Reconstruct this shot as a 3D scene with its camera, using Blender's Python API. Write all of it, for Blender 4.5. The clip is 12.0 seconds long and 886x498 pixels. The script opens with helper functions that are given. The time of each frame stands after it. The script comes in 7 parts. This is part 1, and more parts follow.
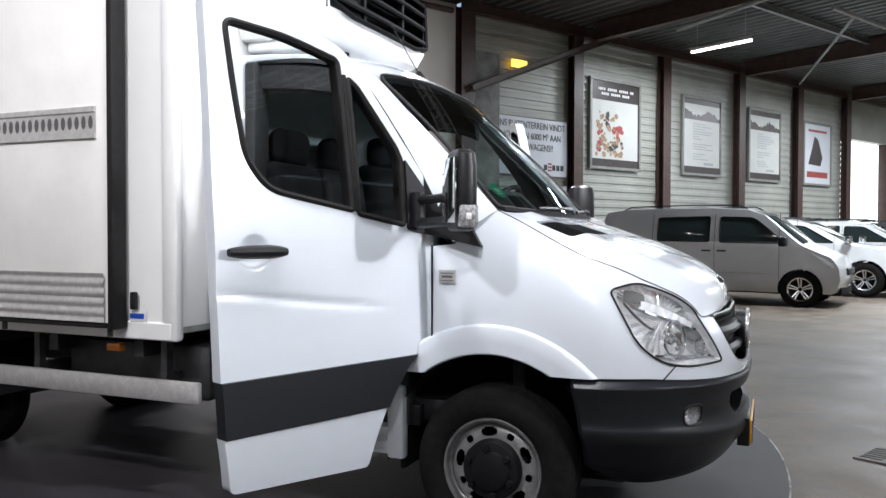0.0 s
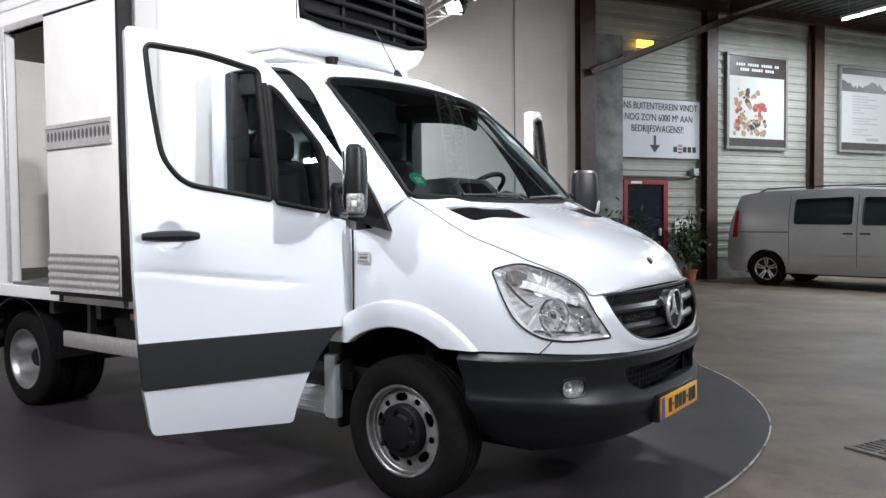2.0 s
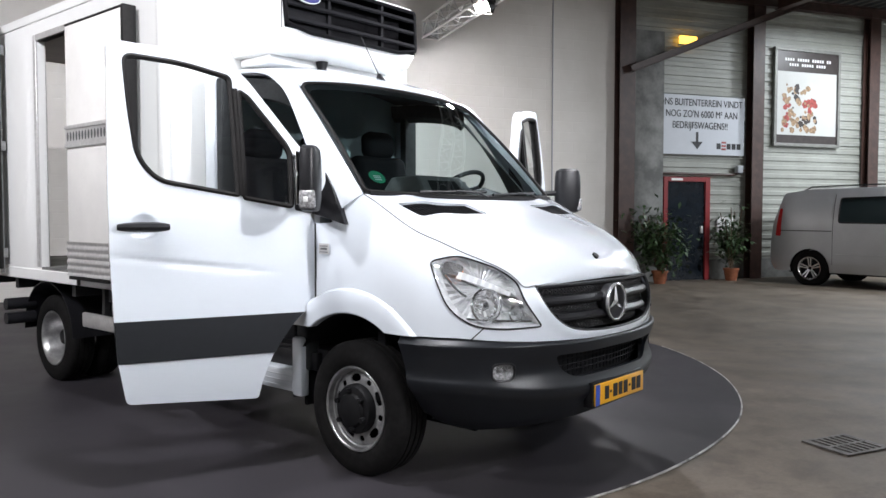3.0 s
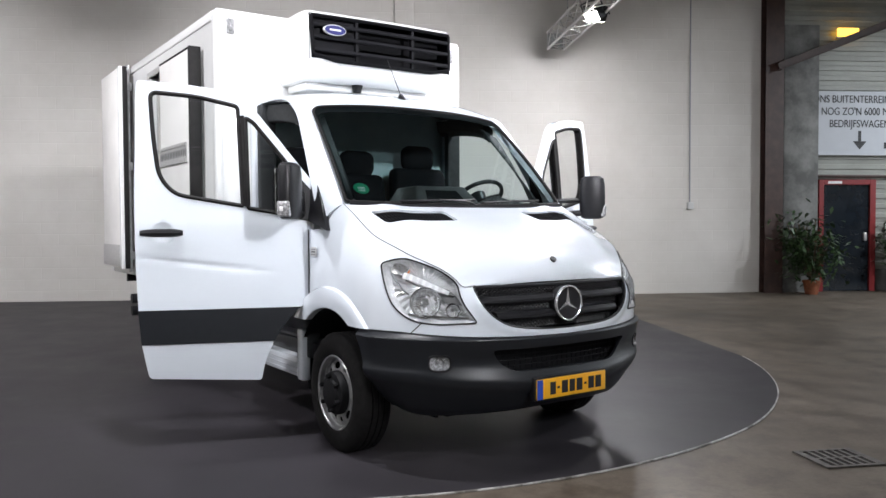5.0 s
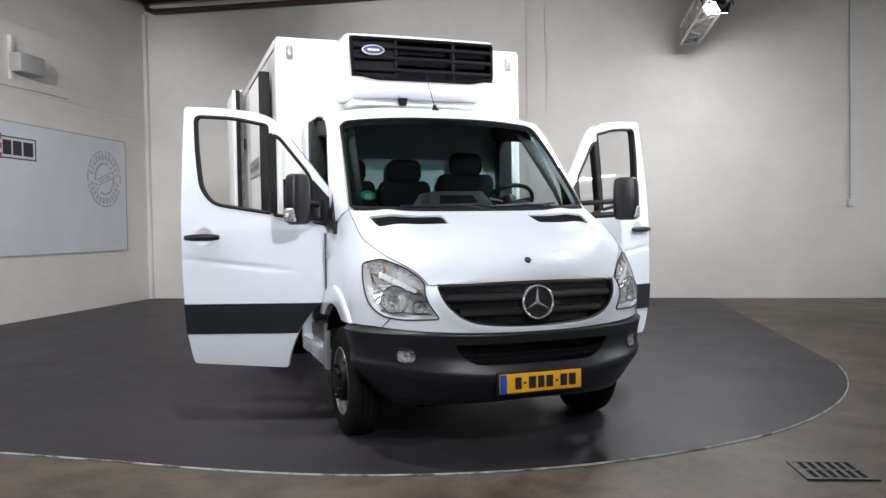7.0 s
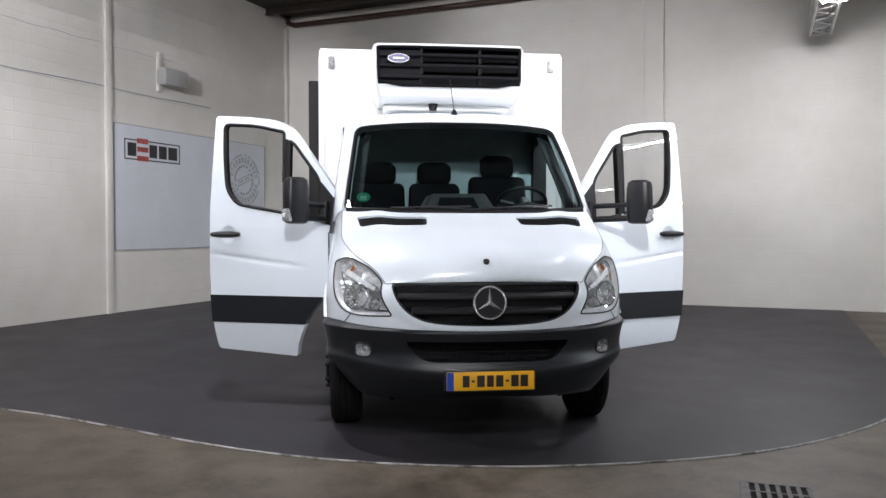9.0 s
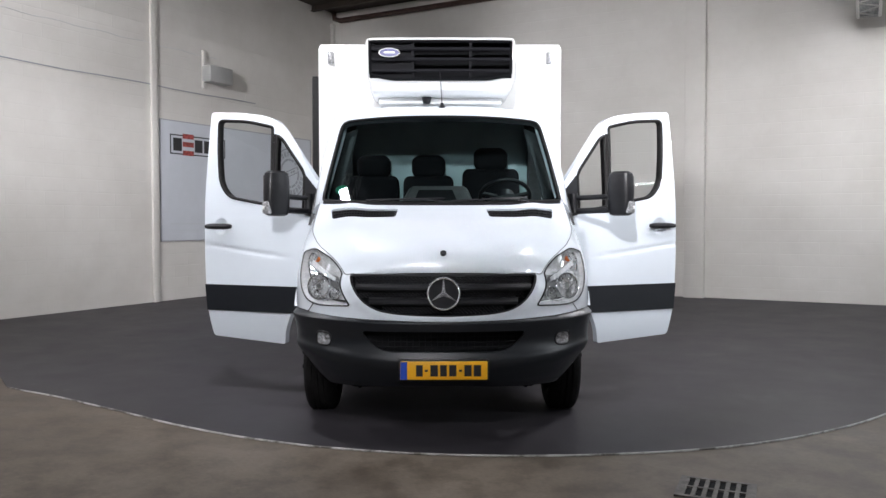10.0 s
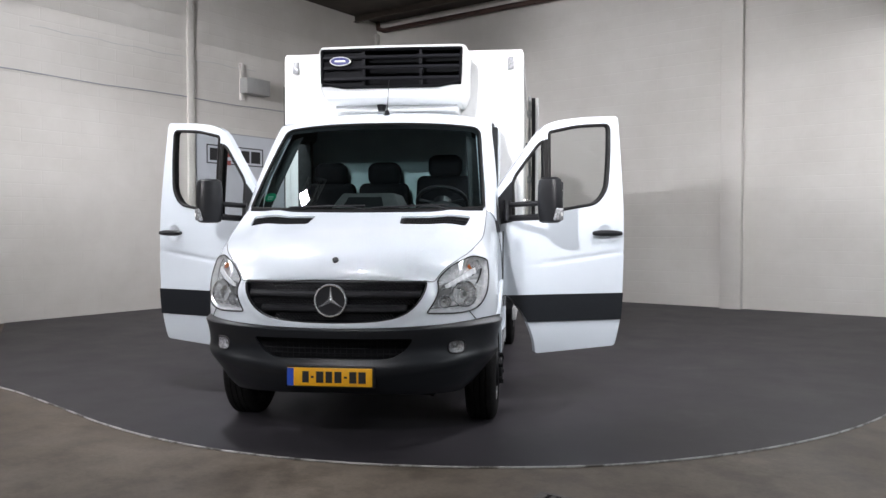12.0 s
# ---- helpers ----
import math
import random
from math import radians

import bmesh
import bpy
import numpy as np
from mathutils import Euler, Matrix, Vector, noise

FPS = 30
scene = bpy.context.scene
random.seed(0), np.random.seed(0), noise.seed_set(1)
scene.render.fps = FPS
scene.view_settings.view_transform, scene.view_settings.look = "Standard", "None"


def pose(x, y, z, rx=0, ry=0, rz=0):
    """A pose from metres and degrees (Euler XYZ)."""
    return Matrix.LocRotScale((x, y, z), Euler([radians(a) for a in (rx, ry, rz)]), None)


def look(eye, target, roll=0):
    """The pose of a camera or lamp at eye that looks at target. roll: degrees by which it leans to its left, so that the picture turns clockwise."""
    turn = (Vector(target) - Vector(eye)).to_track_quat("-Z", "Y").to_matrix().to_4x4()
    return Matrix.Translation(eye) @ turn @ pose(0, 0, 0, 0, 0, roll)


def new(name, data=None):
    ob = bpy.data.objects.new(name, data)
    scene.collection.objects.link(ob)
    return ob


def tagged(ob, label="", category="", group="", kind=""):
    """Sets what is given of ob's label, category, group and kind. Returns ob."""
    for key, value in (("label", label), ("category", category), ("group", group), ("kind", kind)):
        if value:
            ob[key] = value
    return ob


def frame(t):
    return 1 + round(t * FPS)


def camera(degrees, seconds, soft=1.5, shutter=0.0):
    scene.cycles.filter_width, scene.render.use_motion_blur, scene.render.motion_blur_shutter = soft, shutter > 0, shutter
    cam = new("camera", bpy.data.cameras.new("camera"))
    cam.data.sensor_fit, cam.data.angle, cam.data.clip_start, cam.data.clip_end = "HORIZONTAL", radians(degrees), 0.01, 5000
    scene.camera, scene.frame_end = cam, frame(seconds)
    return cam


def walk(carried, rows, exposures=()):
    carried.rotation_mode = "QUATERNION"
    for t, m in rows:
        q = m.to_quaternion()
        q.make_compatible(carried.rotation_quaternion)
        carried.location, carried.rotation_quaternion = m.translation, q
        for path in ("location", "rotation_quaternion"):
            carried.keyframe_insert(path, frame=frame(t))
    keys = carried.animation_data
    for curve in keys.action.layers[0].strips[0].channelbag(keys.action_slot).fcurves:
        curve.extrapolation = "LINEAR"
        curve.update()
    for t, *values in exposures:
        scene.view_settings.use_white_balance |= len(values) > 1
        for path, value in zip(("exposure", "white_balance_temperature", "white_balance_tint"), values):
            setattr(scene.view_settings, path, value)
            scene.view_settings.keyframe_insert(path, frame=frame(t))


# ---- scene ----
cam = camera(59.0, 12.0)
METRES, EYE, LEAN, TURN, EX, EY = 8.0, 1.365, 0.3, -68.2, -4.1483, -0.0394
ROWS = [
    (0.0, 0.0, 0.0, 0.0, 0.0, -0.6, -0.23),
    (0.5, 0.0399, -0.0016, -0.0005, 7.49, -1.03, -0.0),
    (1.0, 0.0796, -0.0088, -0.0006, 9.62, -1.43, 0.09),
    (1.5, 0.1188, -0.0175, -0.0008, 11.28, -1.82, 0.23),
    (2.0, 0.1598, -0.0274, -0.001, 13.3, -1.59, 0.38),
    (2.5, 0.1992, -0.0376, -0.0008, 15.64, -1.8, 0.08),
    (4.5, 0.3687, -0.0318, -0.002, 28.32, -1.52, -0.26),
    (5.0, 0.4089, -0.022, -0.0018, 32.76, -1.4, 0.04),
    (5.5, 0.4476, -0.009, -0.0018, 37.01, -1.42, 0.18),
    (6.0, 0.4849, 0.0075, -0.0017, 40.99, -1.25, -0.27),
    (6.5, 0.5236, 0.0283, -0.0018, 44.4, -1.21, 0.13),
    (8.5, 0.6455, 0.1401, -0.0036, 57.61, -0.87, 0.43),
    (9.0, 0.673, 0.1737, -0.0026, 60.96, -1.03, -0.26),
    (9.5, 0.6992, 0.2114, -0.0022, 63.37, -1.63, -0.35),
    (10.0, 0.7217, 0.2506, -0.002, 66.57, -1.66, -0.22),
    (10.5, 0.7457, 0.2968, -0.0018, 68.3, -1.41, 0.14),
    (11.0, 0.759, 0.3304, -0.0009, 69.97, -1.42, -0.36),
    (11.5, 0.7689, 0.369, -0.0008, 71.39, -1.3, 0.08),
    (12.0, 0.7726, 0.4, -0.0013, 73.78, -1.17, -0.32),
]
EXPOSURES = [(0.0, -0.09), (1.0, -0.07), (2.0, 0.06), (2.7, 0.10), (4.5, 0.02), (5.5, -0.06), (6.5, -0.14), (8.5, -0.30), (10.0, -0.24), (12.0, -0.22)]
walk(cam, [(t, pose(0, 0, 0, 0, LEAN, 0) @ pose(EX, EY, EYE, 0, 0, TURN) @ pose(METRES * x, METRES * y, METRES * z, 89.65 + pitch, roll, yaw)) for t, x, y, z, yaw, pitch, roll in ROWS],
     exposures=EXPOSURES)


# ---- light ----
world = bpy.data.worlds.new("world")
scene.world = world
world.use_nodes = True
wn = world.node_tree.nodes
sky = wn.new("ShaderNodeTexSky")
sky.sky_type = "NISHITA"
sky.sun_disc = False
sky.sun_elevation, sky.sun_rotation = radians(35), radians(120)
world.node_tree.links.new(sky.outputs[0], wn["Background"].inputs[0])
wn["Background"].inputs[1].default_value = 0.12

ROOM = pose(0, 0, 0, 0, 0, -30)   # u along the back wall, v towards it
VAN = pose(0.0, 0, 0, 0, 0, -1.0)  # the truck: nose at y = 0, tail towards +y
BACK, LEFT, CEIL = 10.15, -8.25, 5.95


# floodlights on the trusses, several added unseen as fill: place in the hall, point aimed at, watts, beam
FLOODS = [((2.1, 6.9, 4.30), (1.2, 4.5, 1.0), 66, 120), ((2.1, 4.8, 4.40), (0.3, 2.4, 1.4), 64, 115), ((2.1, 1.3, 4.30), (0.9, 1.8, 1.6), 26, 68),
          ((2.3, 7.3, 4.35), (7.0, 7.6, 2.0), 30, 110),
          # the two at u -4.9 are added fill beside the truck
          ((-2.0, 0.0, 4.45), (-0.9, 1.2, 0.8), 51, 120), ((-4.9, -0.6, 4.50), (-0.9, 3.3, 1.2), 65, 115), ((-4.9, -3.6, 4.50), (0.0, 1.2, 1.3), 18, 75),
          # added out of view: three wash the walls, the last fills the nose
          ((-4.9, -2.2, 4.50), (-1.0, 12.4, 2.2), 165, 80), ((2.1, -4.6, 4.30), (4.8, 8.4, 3.1), 138, 60), ((3.9, -8.5, 4.50), (-6.0, 7.6, 1.6), 128, 52),
          ((2.1, -5.2, 4.30), (0.0, 0.3, 1.0), 8, 34)]
# second tube is added to brighten the hall floor and the parked van
TUBES = [(12.2, 7.9, 250), (11.6, 3.2, 780), (19.6, 6.6, 450), (19.6, 1.6, 450), (26.0, 5.0, 450), (19.6, -5.0, 450)]


def area(name, at, target, power, sx, sy, color=(0.965, 0.965, 1.02), spread=180):
    la = bpy.data.lights.new(name, "AREA")
    la.shape, la.size, la.size_y, la.energy, la.color = "RECTANGLE", sx, sy, power, color
    la.spread = radians(spread)
    ob = new(name, la)
    ob.matrix_basis = look(ROOM @ Vector(at), Vector(target))
    return ob


for at_, tgt, watts, beam in FLOODS:
    area("flood_and_fill_lamp", at_, tgt, watts, 0.22, 0.15, spread=beam)
for uu, vv, watts in TUBES:
    area("tube_lamp", (uu, vv, 5.50), ROOM @ Vector((uu, vv, 0)), watts, 0.12, 1.5, (0.90, 0.96, 1.03))


# ---- helpers of this scene ----
def part(name, bm, material, parent=None, label="", m=None, angle=35, thick=0.0, bevel=0.0):
    """Links a bmesh as one mesh object under a thing or a part."""
    me = bpy.data.meshes.new(name)
    for f in bm.faces:
        f.smooth = True
    bm.normal_update()
    bm.to_mesh(me)
    bm.free()
    me.set_sharp_from_angle(angle=radians(angle))
    for mt in material if isinstance(material, (list, tuple)) else [material]:
        me.materials.append(mt)
    ob = new(name, me)
    if parent is not None:
        ob.parent = parent
    if m is not None:
        ob.matrix_basis = m
    if label:
        ob["label"] = label
    if thick:
        so = ob.modifiers.new("thickness", "SOLIDIFY")
        so.thickness, so.offset = abs(thick), -1 if thick > 0 else 1
    if bevel:
        be = ob.modifiers.new("edge", "BEVEL")
        be.width, be.segments, be.limit_method = bevel, 2, "ANGLE"
    return ob


def islands(name, bm, material, parent, label=""):
    """Links every loose piece of a bmesh as a part of its own."""
    bm.verts.ensure_lookup_table()
    seen, made = set(), []
    for v0 in bm.verts:
        if v0 in seen:
            continue
        group, todo = [], [v0]
        seen.add(v0)
        while todo:
            v = todo.pop()
            group.append(v)
            for e in v.link_edges:
                o = e.other_vert(v)
                if o not in seen:
                    seen.add(o)
                    todo.append(o)
        one, twin = bmesh.new(), {}
        for v in group:
            twin[v] = one.verts.new(v.co)
        for f in {f for v in group for f in v.link_faces}:
            one.faces.new([twin[v] for v in f.verts])
        bmesh.ops.recalc_face_normals(one, faces=one.faces[:])
        made.append(part(name, one, material, parent, label))
    bm.free()
    return made


def thing(name, label, category, m=Matrix(), group="", kind=""):
    ob = new(name)
    ob.empty_display_size = 0.2
    ob.matrix_basis = m
    return tagged(ob, label, category, group, kind)


def struct(name, bm, material, label="", category="", m=ROOM, **kw):
    return tagged(part(name, bm, material, m=m, **kw), label, category, kind="structure")


def box(bm, x0, x1, y0, y1, z0, z1, mi=0):
    c = [bm.verts.new((x, y, z)) for z in (z0, z1) for x, y in ((x0, y0), (x1, y0), (x1, y1), (x0, y1))]
    for q in ((3, 2, 1, 0), (4, 5, 6, 7), (0, 1, 5, 4), (1, 2, 6, 5), (2, 3, 7, 6), (3, 0, 4, 7)):
        bm.faces.new([c[k] for k in q]).material_index = mi
    return c


def boxed(*a):
    bm = bmesh.new()
    box(bm, *a)
    return bm


def rbox(x0, x1, y0, y1, z0, z1, r=0.01, seg=2):
    bm = boxed(x0, x1, y0, y1, z0, z1)
    bmesh.ops.bevel(bm, geom=bm.edges[:] + bm.verts[:], offset=r, segments=seg, affect="EDGES", profile=0.5)
    return bm


def ring(bm, centre, ax, ay, n, rx, ry=None):
    ry = rx if ry is None else ry
    return [bm.verts.new(centre + ax * (rx * math.cos(2 * math.pi * k / n)) + ay * (ry * math.sin(2 * math.pi * k / n))) for k in range(n)]


def skin(bm, rings, closed=True, mi=0):
    for a, b in zip(rings, rings[1:]):
        n = len(a)
        for k in range(n if closed else n - 1):
            f = bm.faces.new((a[k], a[(k + 1) % n], b[(k + 1) % n], b[k]))
            f.material_index = mi


def frame_of(d):
    d = d.normalized()
    a = d.cross(Vector((0, 0, 1)) if abs(d.z) < 0.9 else Vector((1, 0, 0))).normalized()
    return a, d.cross(a)


def rod(bm, p0, p1, r0, r1=None, n=10, caps=True):
    p0, p1 = Vector(p0), Vector(p1)
    a, b = frame_of(p1 - p0)
    r = [ring(bm, p0, a, b, n, r0), ring(bm, p1, a, b, n, r0 if r1 is None else r1)]
    skin(bm, r)
    if caps:
        bm.faces.new(r[0][::-1])
        bm.faces.new(r[1])


def pipe(bm, pts, r, n=8, closed=False):
    pts = [Vector(p) for p in pts]
    m = len(pts)
    rings, prev = [], None
    for k, p in enumerate(pts):
        q0, q1 = (pts[k - 1], pts[(k + 1) % m]) if closed else (pts[max(k - 1, 0)], pts[min(k + 1, m - 1)])
        d = (q1 - q0).normalized()
        if prev is None:
            a, b = frame_of(d)
        else:
            a = (prev - d * prev.dot(d)).normalized()
            b = d.cross(a)
        prev = a
        rings.append(ring(bm, p, a, b, n, r))
    if closed:
        rings.append(rings[0])
    skin(bm, rings)
    if not closed:
        bm.faces.new(rings[0][::-1])
        bm.faces.new(rings[-1])


def lathe(bm, prof, n=48, mi=0, arc=1.0):
    """Turns a profile of (radius, x) about the x axis."""
    rings = []
    for r, x in prof:
        rings.append([bm.verts.new((x, r * math.cos(2 * math.pi * k / n), r * math.sin(2 * math.pi * k / n))) for k in range(n)])
    skin(bm, rings, mi=mi)
    return rings


def lerp_table(tab, t):
    """Smooth interpolation in rows (t, a, b, ...)."""
    if t <= tab[0][0]:
        return tab[0][1:]
    for k in range(len(tab) - 1):
        if t <= tab[k + 1][0]:
            p0, p1, p2, p3 = tab[max(k - 1, 0)], tab[k], tab[k + 1], tab[min(k + 2, len(tab) - 1)]
            h = p2[0] - p1[0]
            w = (t - p1[0]) / h
            out = []
            for c in range(1, len(p1)):
                m1 = (p2[c] - p0[c]) / (p2[0] - p0[0]) * h
                m2 = (p3[c] - p1[c]) / (p3[0] - p1[0]) * h
                out.append((2 * w ** 3 - 3 * w ** 2 + 1) * p1[c] + (w ** 3 - 2 * w ** 2 + w) * m1 + (3 * w ** 2 - 2 * w ** 3) * p2[c] + (w ** 3 - w ** 2) * m2)
            return tuple(out)
    return tab[-1][1:]


def rounded(poly, r=0.03, n=5):
    """A polygon with its corners rounded; a point may carry its own radius."""
    out, m = [], len(poly)
    for k in range(m):
        p = Vector(poly[k][:2])
        rr = poly[k][2] if len(poly[k]) > 2 else r
        a, b = Vector(poly[k - 1][:2]), Vector(poly[(k + 1) % m][:2])
        da, db = (a - p), (b - p)
        q = min(rr, da.length * 0.45, db.length * 0.45)
        if q < 1e-4:
            out.append(p)
            continue
        s, e = p + da.normalized() * q, p + db.normalized() * q
        for i in range(n + 1):
            w = i / n
            out.append(s * (1 - w) ** 2 + p * 2 * w * (1 - w) + e * w * w)
    return out


def dense(poly, step):
    out, m = [], len(poly)
    for k in range(m):
        a, b = Vector(poly[k][:2]), Vector(poly[(k + 1) % m][:2])
        c = max(1, int((b - a).length / step))
        out += [a.lerp(b, i / c) for i in range(c)]
    return out


def sheet(outer, holes, place, us=(), vs=()):
    """A flat outline with holes, cut along lines of u and v, and laid into space by place(u, v)."""
    from mathutils.geometry import tessellate_polygon
    loops = [[Vector((p[0], p[1], 0)) for p in lp] for lp in (outer, *holes)]
    flat = [p for lp in loops for p in lp]
    bm = bmesh.new()
    vv = [bm.verts.new(p) for p in flat]
    for t in tessellate_polygon(loops):
        if len(set(t)) == 3:
            try:
                bm.faces.new([vv[k] for k in t])
            except ValueError:
                pass
    for co, no in [((u, 0, 0), (1, 0, 0)) for u in us] + [((0, v, 0), (0, 1, 0)) for v in vs]:
        bmesh.ops.bisect_plane(bm, geom=bm.verts[:] + bm.edges[:] + bm.faces[:], plane_co=co, plane_no=no, dist=1e-5)
    bmesh.ops.remove_doubles(bm, verts=bm.verts[:], dist=1e-5)
    bm.normal_update()
    for f in bm.faces:
        if f.normal.z < 0:
            f.normal_flip()
    for q in bm.verts:
        q.co = place(q.co.x, q.co.y)
    return bm


def steps(a, b, d):
    n = max(1, round((b - a) / d))
    return [a + (b - a) * k / n for k in range(1, n)]


def mirror_x(bm):
    for q in bm.verts:
        q.co.x = -q.co.x
    bmesh.ops.reverse_faces(bm, faces=bm.faces[:])
    return bm


def facing(bm, d):
    """Turns an open sheet so that its faces look along d."""
    bm.normal_update()
    if sum((f.normal * f.calc_area() for f in bm.faces), Vector()).dot(Vector(d)) < 0:
        bmesh.ops.reverse_faces(bm, faces=bm.faces[:])
    return bm


def text(name, body, size, material, m, parent=None, align="CENTER", squeeze=1.0):
    cu = bpy.data.curves.new(name, "FONT")
    cu.body, cu.size, cu.align_x, cu.align_y, cu.extrude = body, size, align, "CENTER", 0.002
    cu.materials.append(material)
    ob = new(name, cu)
    ob.matrix_basis = m @ Matrix.Diagonal((squeeze, 1, 1, 1))
    if parent is not None:
        ob.parent = parent
    return ob


# ---- materials ----
def mat(name, color, rough=0.5, metal=0.0, coat=0.0, vary=0.0, scale=8.0, bump=0.0, bump_scale=120.0, emit=0.0, second=None, spread=(0.4, 0.65), rough_vary=0.0, stretch=(1, 1, 1), detail=6.0, spec=0.5):
    mt = bpy.data.materials.new(name)
    mt.use_nodes = True
    nt = mt.node_tree
    bs = nt.nodes["Principled BSDF"]
    bs.inputs["Base Color"].default_value = (*color, 1)
    bs.inputs["Roughness"].default_value = rough
    bs.inputs["Metallic"].default_value = metal
    bs.inputs["Coat Weight"].default_value = coat
    bs.inputs["Specular IOR Level"].default_value = spec
    bs.inputs["Coat Roughness"].default_value = 0.04
    if emit:
        bs.inputs["Emission Color"].default_value = (*color, 1)
        bs.inputs["Emission Strength"].default_value = emit
    if vary or second or bump or rough_vary:
        tc = nt.nodes.new("ShaderNodeTexCoord")
        mp = nt.nodes.new("ShaderNodeMapping")
        mp.inputs["Scale"].default_value = stretch
        nt.links.new(tc.outputs["Object"], mp.inputs[0])
    if vary or second or rough_vary:
        no = nt.nodes.new("ShaderNodeTexNoise")
        no.inputs["Scale"].default_value, no.inputs["Detail"].default_value, no.inputs["Roughness"].default_value = scale, detail, 0.65
        nt.links.new(mp.outputs[0], no.inputs["Vector"])
        if vary or second:
            ra = nt.nodes.new("ShaderNodeValToRGB")
            ra.color_ramp.elements[0].position, ra.color_ramp.elements[1].position = spread
            lo = second if second else tuple(c * (1 - vary) for c in color)
            hi = color if second else tuple(min(1, c * (1 + vary * 0.5)) for c in color)
            ra.color_ramp.elements[0].color, ra.color_ramp.elements[1].color = (*lo, 1), (*hi, 1)
            nt.links.new(no.outputs["Fac"], ra.inputs[0])
            nt.links.new(ra.outputs[0], bs.inputs["Base Color"])
        if rough_vary:
            mr = nt.nodes.new("ShaderNodeMapRange")
            mr.inputs["To Min"].default_value, mr.inputs["To Max"].default_value = max(0.02, rough - rough_vary), min(1, rough + rough_vary)
            mr.inputs["From Min"].default_value, mr.inputs["From Max"].default_value = 0.3, 0.7
            nt.links.new(no.outputs["Fac"], mr.inputs["Value"])
            nt.links.new(mr.outputs[0], bs.inputs["Roughness"])
    if bump:
        nb = nt.nodes.new("ShaderNodeTexNoise")
        nb.inputs["Scale"].default_value, nb.inputs["Detail"].default_value = bump_scale, 4
        nt.links.new(mp.outputs[0], nb.inputs["Vector"])
        bu = nt.nodes.new("ShaderNodeBump")
        bu.inputs["Strength"].default_value, bu.inputs["Distance"].default_value = bump, 0.01
        nt.links.new(nb.outputs["Fac"], bu.inputs["Height"])
        nt.links.new(bu.outputs[0], bs.inputs["Normal"])
    return mt


def pane(name, tint, gloss=0.0):
    """Thin glass: clear with a tint, and the mirror of its surface by Fresnel."""
    mt = bpy.data.materials.new(name)
    mt.use_nodes = True
    nt = mt.node_tree
    nt.nodes.remove(nt.nodes["Principled BSDF"])
    tr, gl, mx, fr = (nt.nodes.new(k) for k in ("ShaderNodeBsdfTransparent", "ShaderNodeBsdfGlossy", "ShaderNodeMixShader", "ShaderNodeFresnel"))
    tr.inputs[0].default_value = (*tint, 1)
    gl.inputs["Roughness"].default_value = gloss
    fr.inputs[0].default_value = 1.5
    nt.links.new(fr.outputs[0], mx.inputs[0])
    nt.links.new(tr.outputs[0], mx.inputs[1])
    nt.links.new(gl.outputs[0], mx.inputs[2])
    nt.links.new(mx.outputs[0], nt.nodes["Material Output"].inputs[0])
    return mt


M_WHITE = mat("white_car_paint", (0.70, 0.747, 0.80), 0.25, coat=1.0, vary=0.02, scale=2.0, bump=0.004, bump_scale=2.0)
M_BOX = mat("white_panel_gelcoat", (0.80, 0.80, 0.79), 0.32, coat=0.5, vary=0.03, scale=1.5)
M_LINER = mat("white_box_lining", (0.80, 0.785, 0.76), 0.5, vary=0.05, scale=3.0)
M_BUMPER = mat("dark_grey_plastic", (0.0105, 0.0122, 0.0155), 0.40, vary=0.10, scale=30, bump=0.012, bump_scale=300, rough_vary=0.03, spec=0.40)
M_BLACK = mat("black_plastic", (0.010, 0.010, 0.012), 0.40, vary=0.2, scale=20, bump=0.05, bump_scale=400, spec=0.35)
M_MATTE = mat("matte_black", (0.012, 0.012, 0.0135), 0.8, spec=0.12)
M_RUBBER = mat("tyre_rubber", (0.0095, 0.009, 0.009), 0.8, vary=0.3, scale=25, bump=0.2, bump_scale=200, spec=0.12)
M_SEAL = mat("rubber_seal", (0.013, 0.012, 0.012), 0.6, vary=0.2, scale=30, spec=0.2)
M_RIM = mat("silver_steel_rim", (0.42, 0.42, 0.42), 0.38, metal=0.85, vary=0.2, scale=25, rough_vary=0.1)
M_DISC = mat("silver_wheel_disc", (0.36, 0.36, 0.36), 0.42, metal=0.5, vary=0.2, scale=25)
M_TAN = mat("greyish_brown_lining", (0.33, 0.28, 0.25), 0.6, vary=0.1, scale=4)
M_MIRRORLAMP = mat("grey_clear_lens", (0.50, 0.50, 0.51), 0.15, metal=0.3, vary=0.5, scale=70)
M_CHROME = mat("chrome", (0.85, 0.86, 0.88), 0.06, metal=1.0)
M_LAMPBOWL = mat("lamp_bowl", (0.92, 0.93, 0.94), 0.16, metal=0.6, vary=0.15, scale=30, bump=0.25, bump_scale=18)
M_REFLECT = mat("bright_reflector", (0.96, 0.97, 0.98), 0.07, metal=0.88, vary=0.10, scale=55, bump=0.25, bump_scale=22)
M_STRIP = mat("white_ribbed_reflector", (0.94, 0.95, 0.96), 0.15, metal=0.25, vary=0.06, scale=40)
M_EMBLEM = mat("polished_emblem", (0.88, 0.89, 0.91), 0.12, metal=0.75)
M_VENT = mat("black_slats", (0.005, 0.005, 0.006), 0.7, spec=0.08)
M_SLAT = mat("black_satin_slat", (0.016, 0.016, 0.018), 0.36, vary=0.15, scale=30, bump=0.05, bump_scale=400, spec=0.28)
M_LOUVRE = mat("black_louvre_plastic", (0.010, 0.010, 0.012), 0.6, vary=0.15, scale=30, spec=0.10)
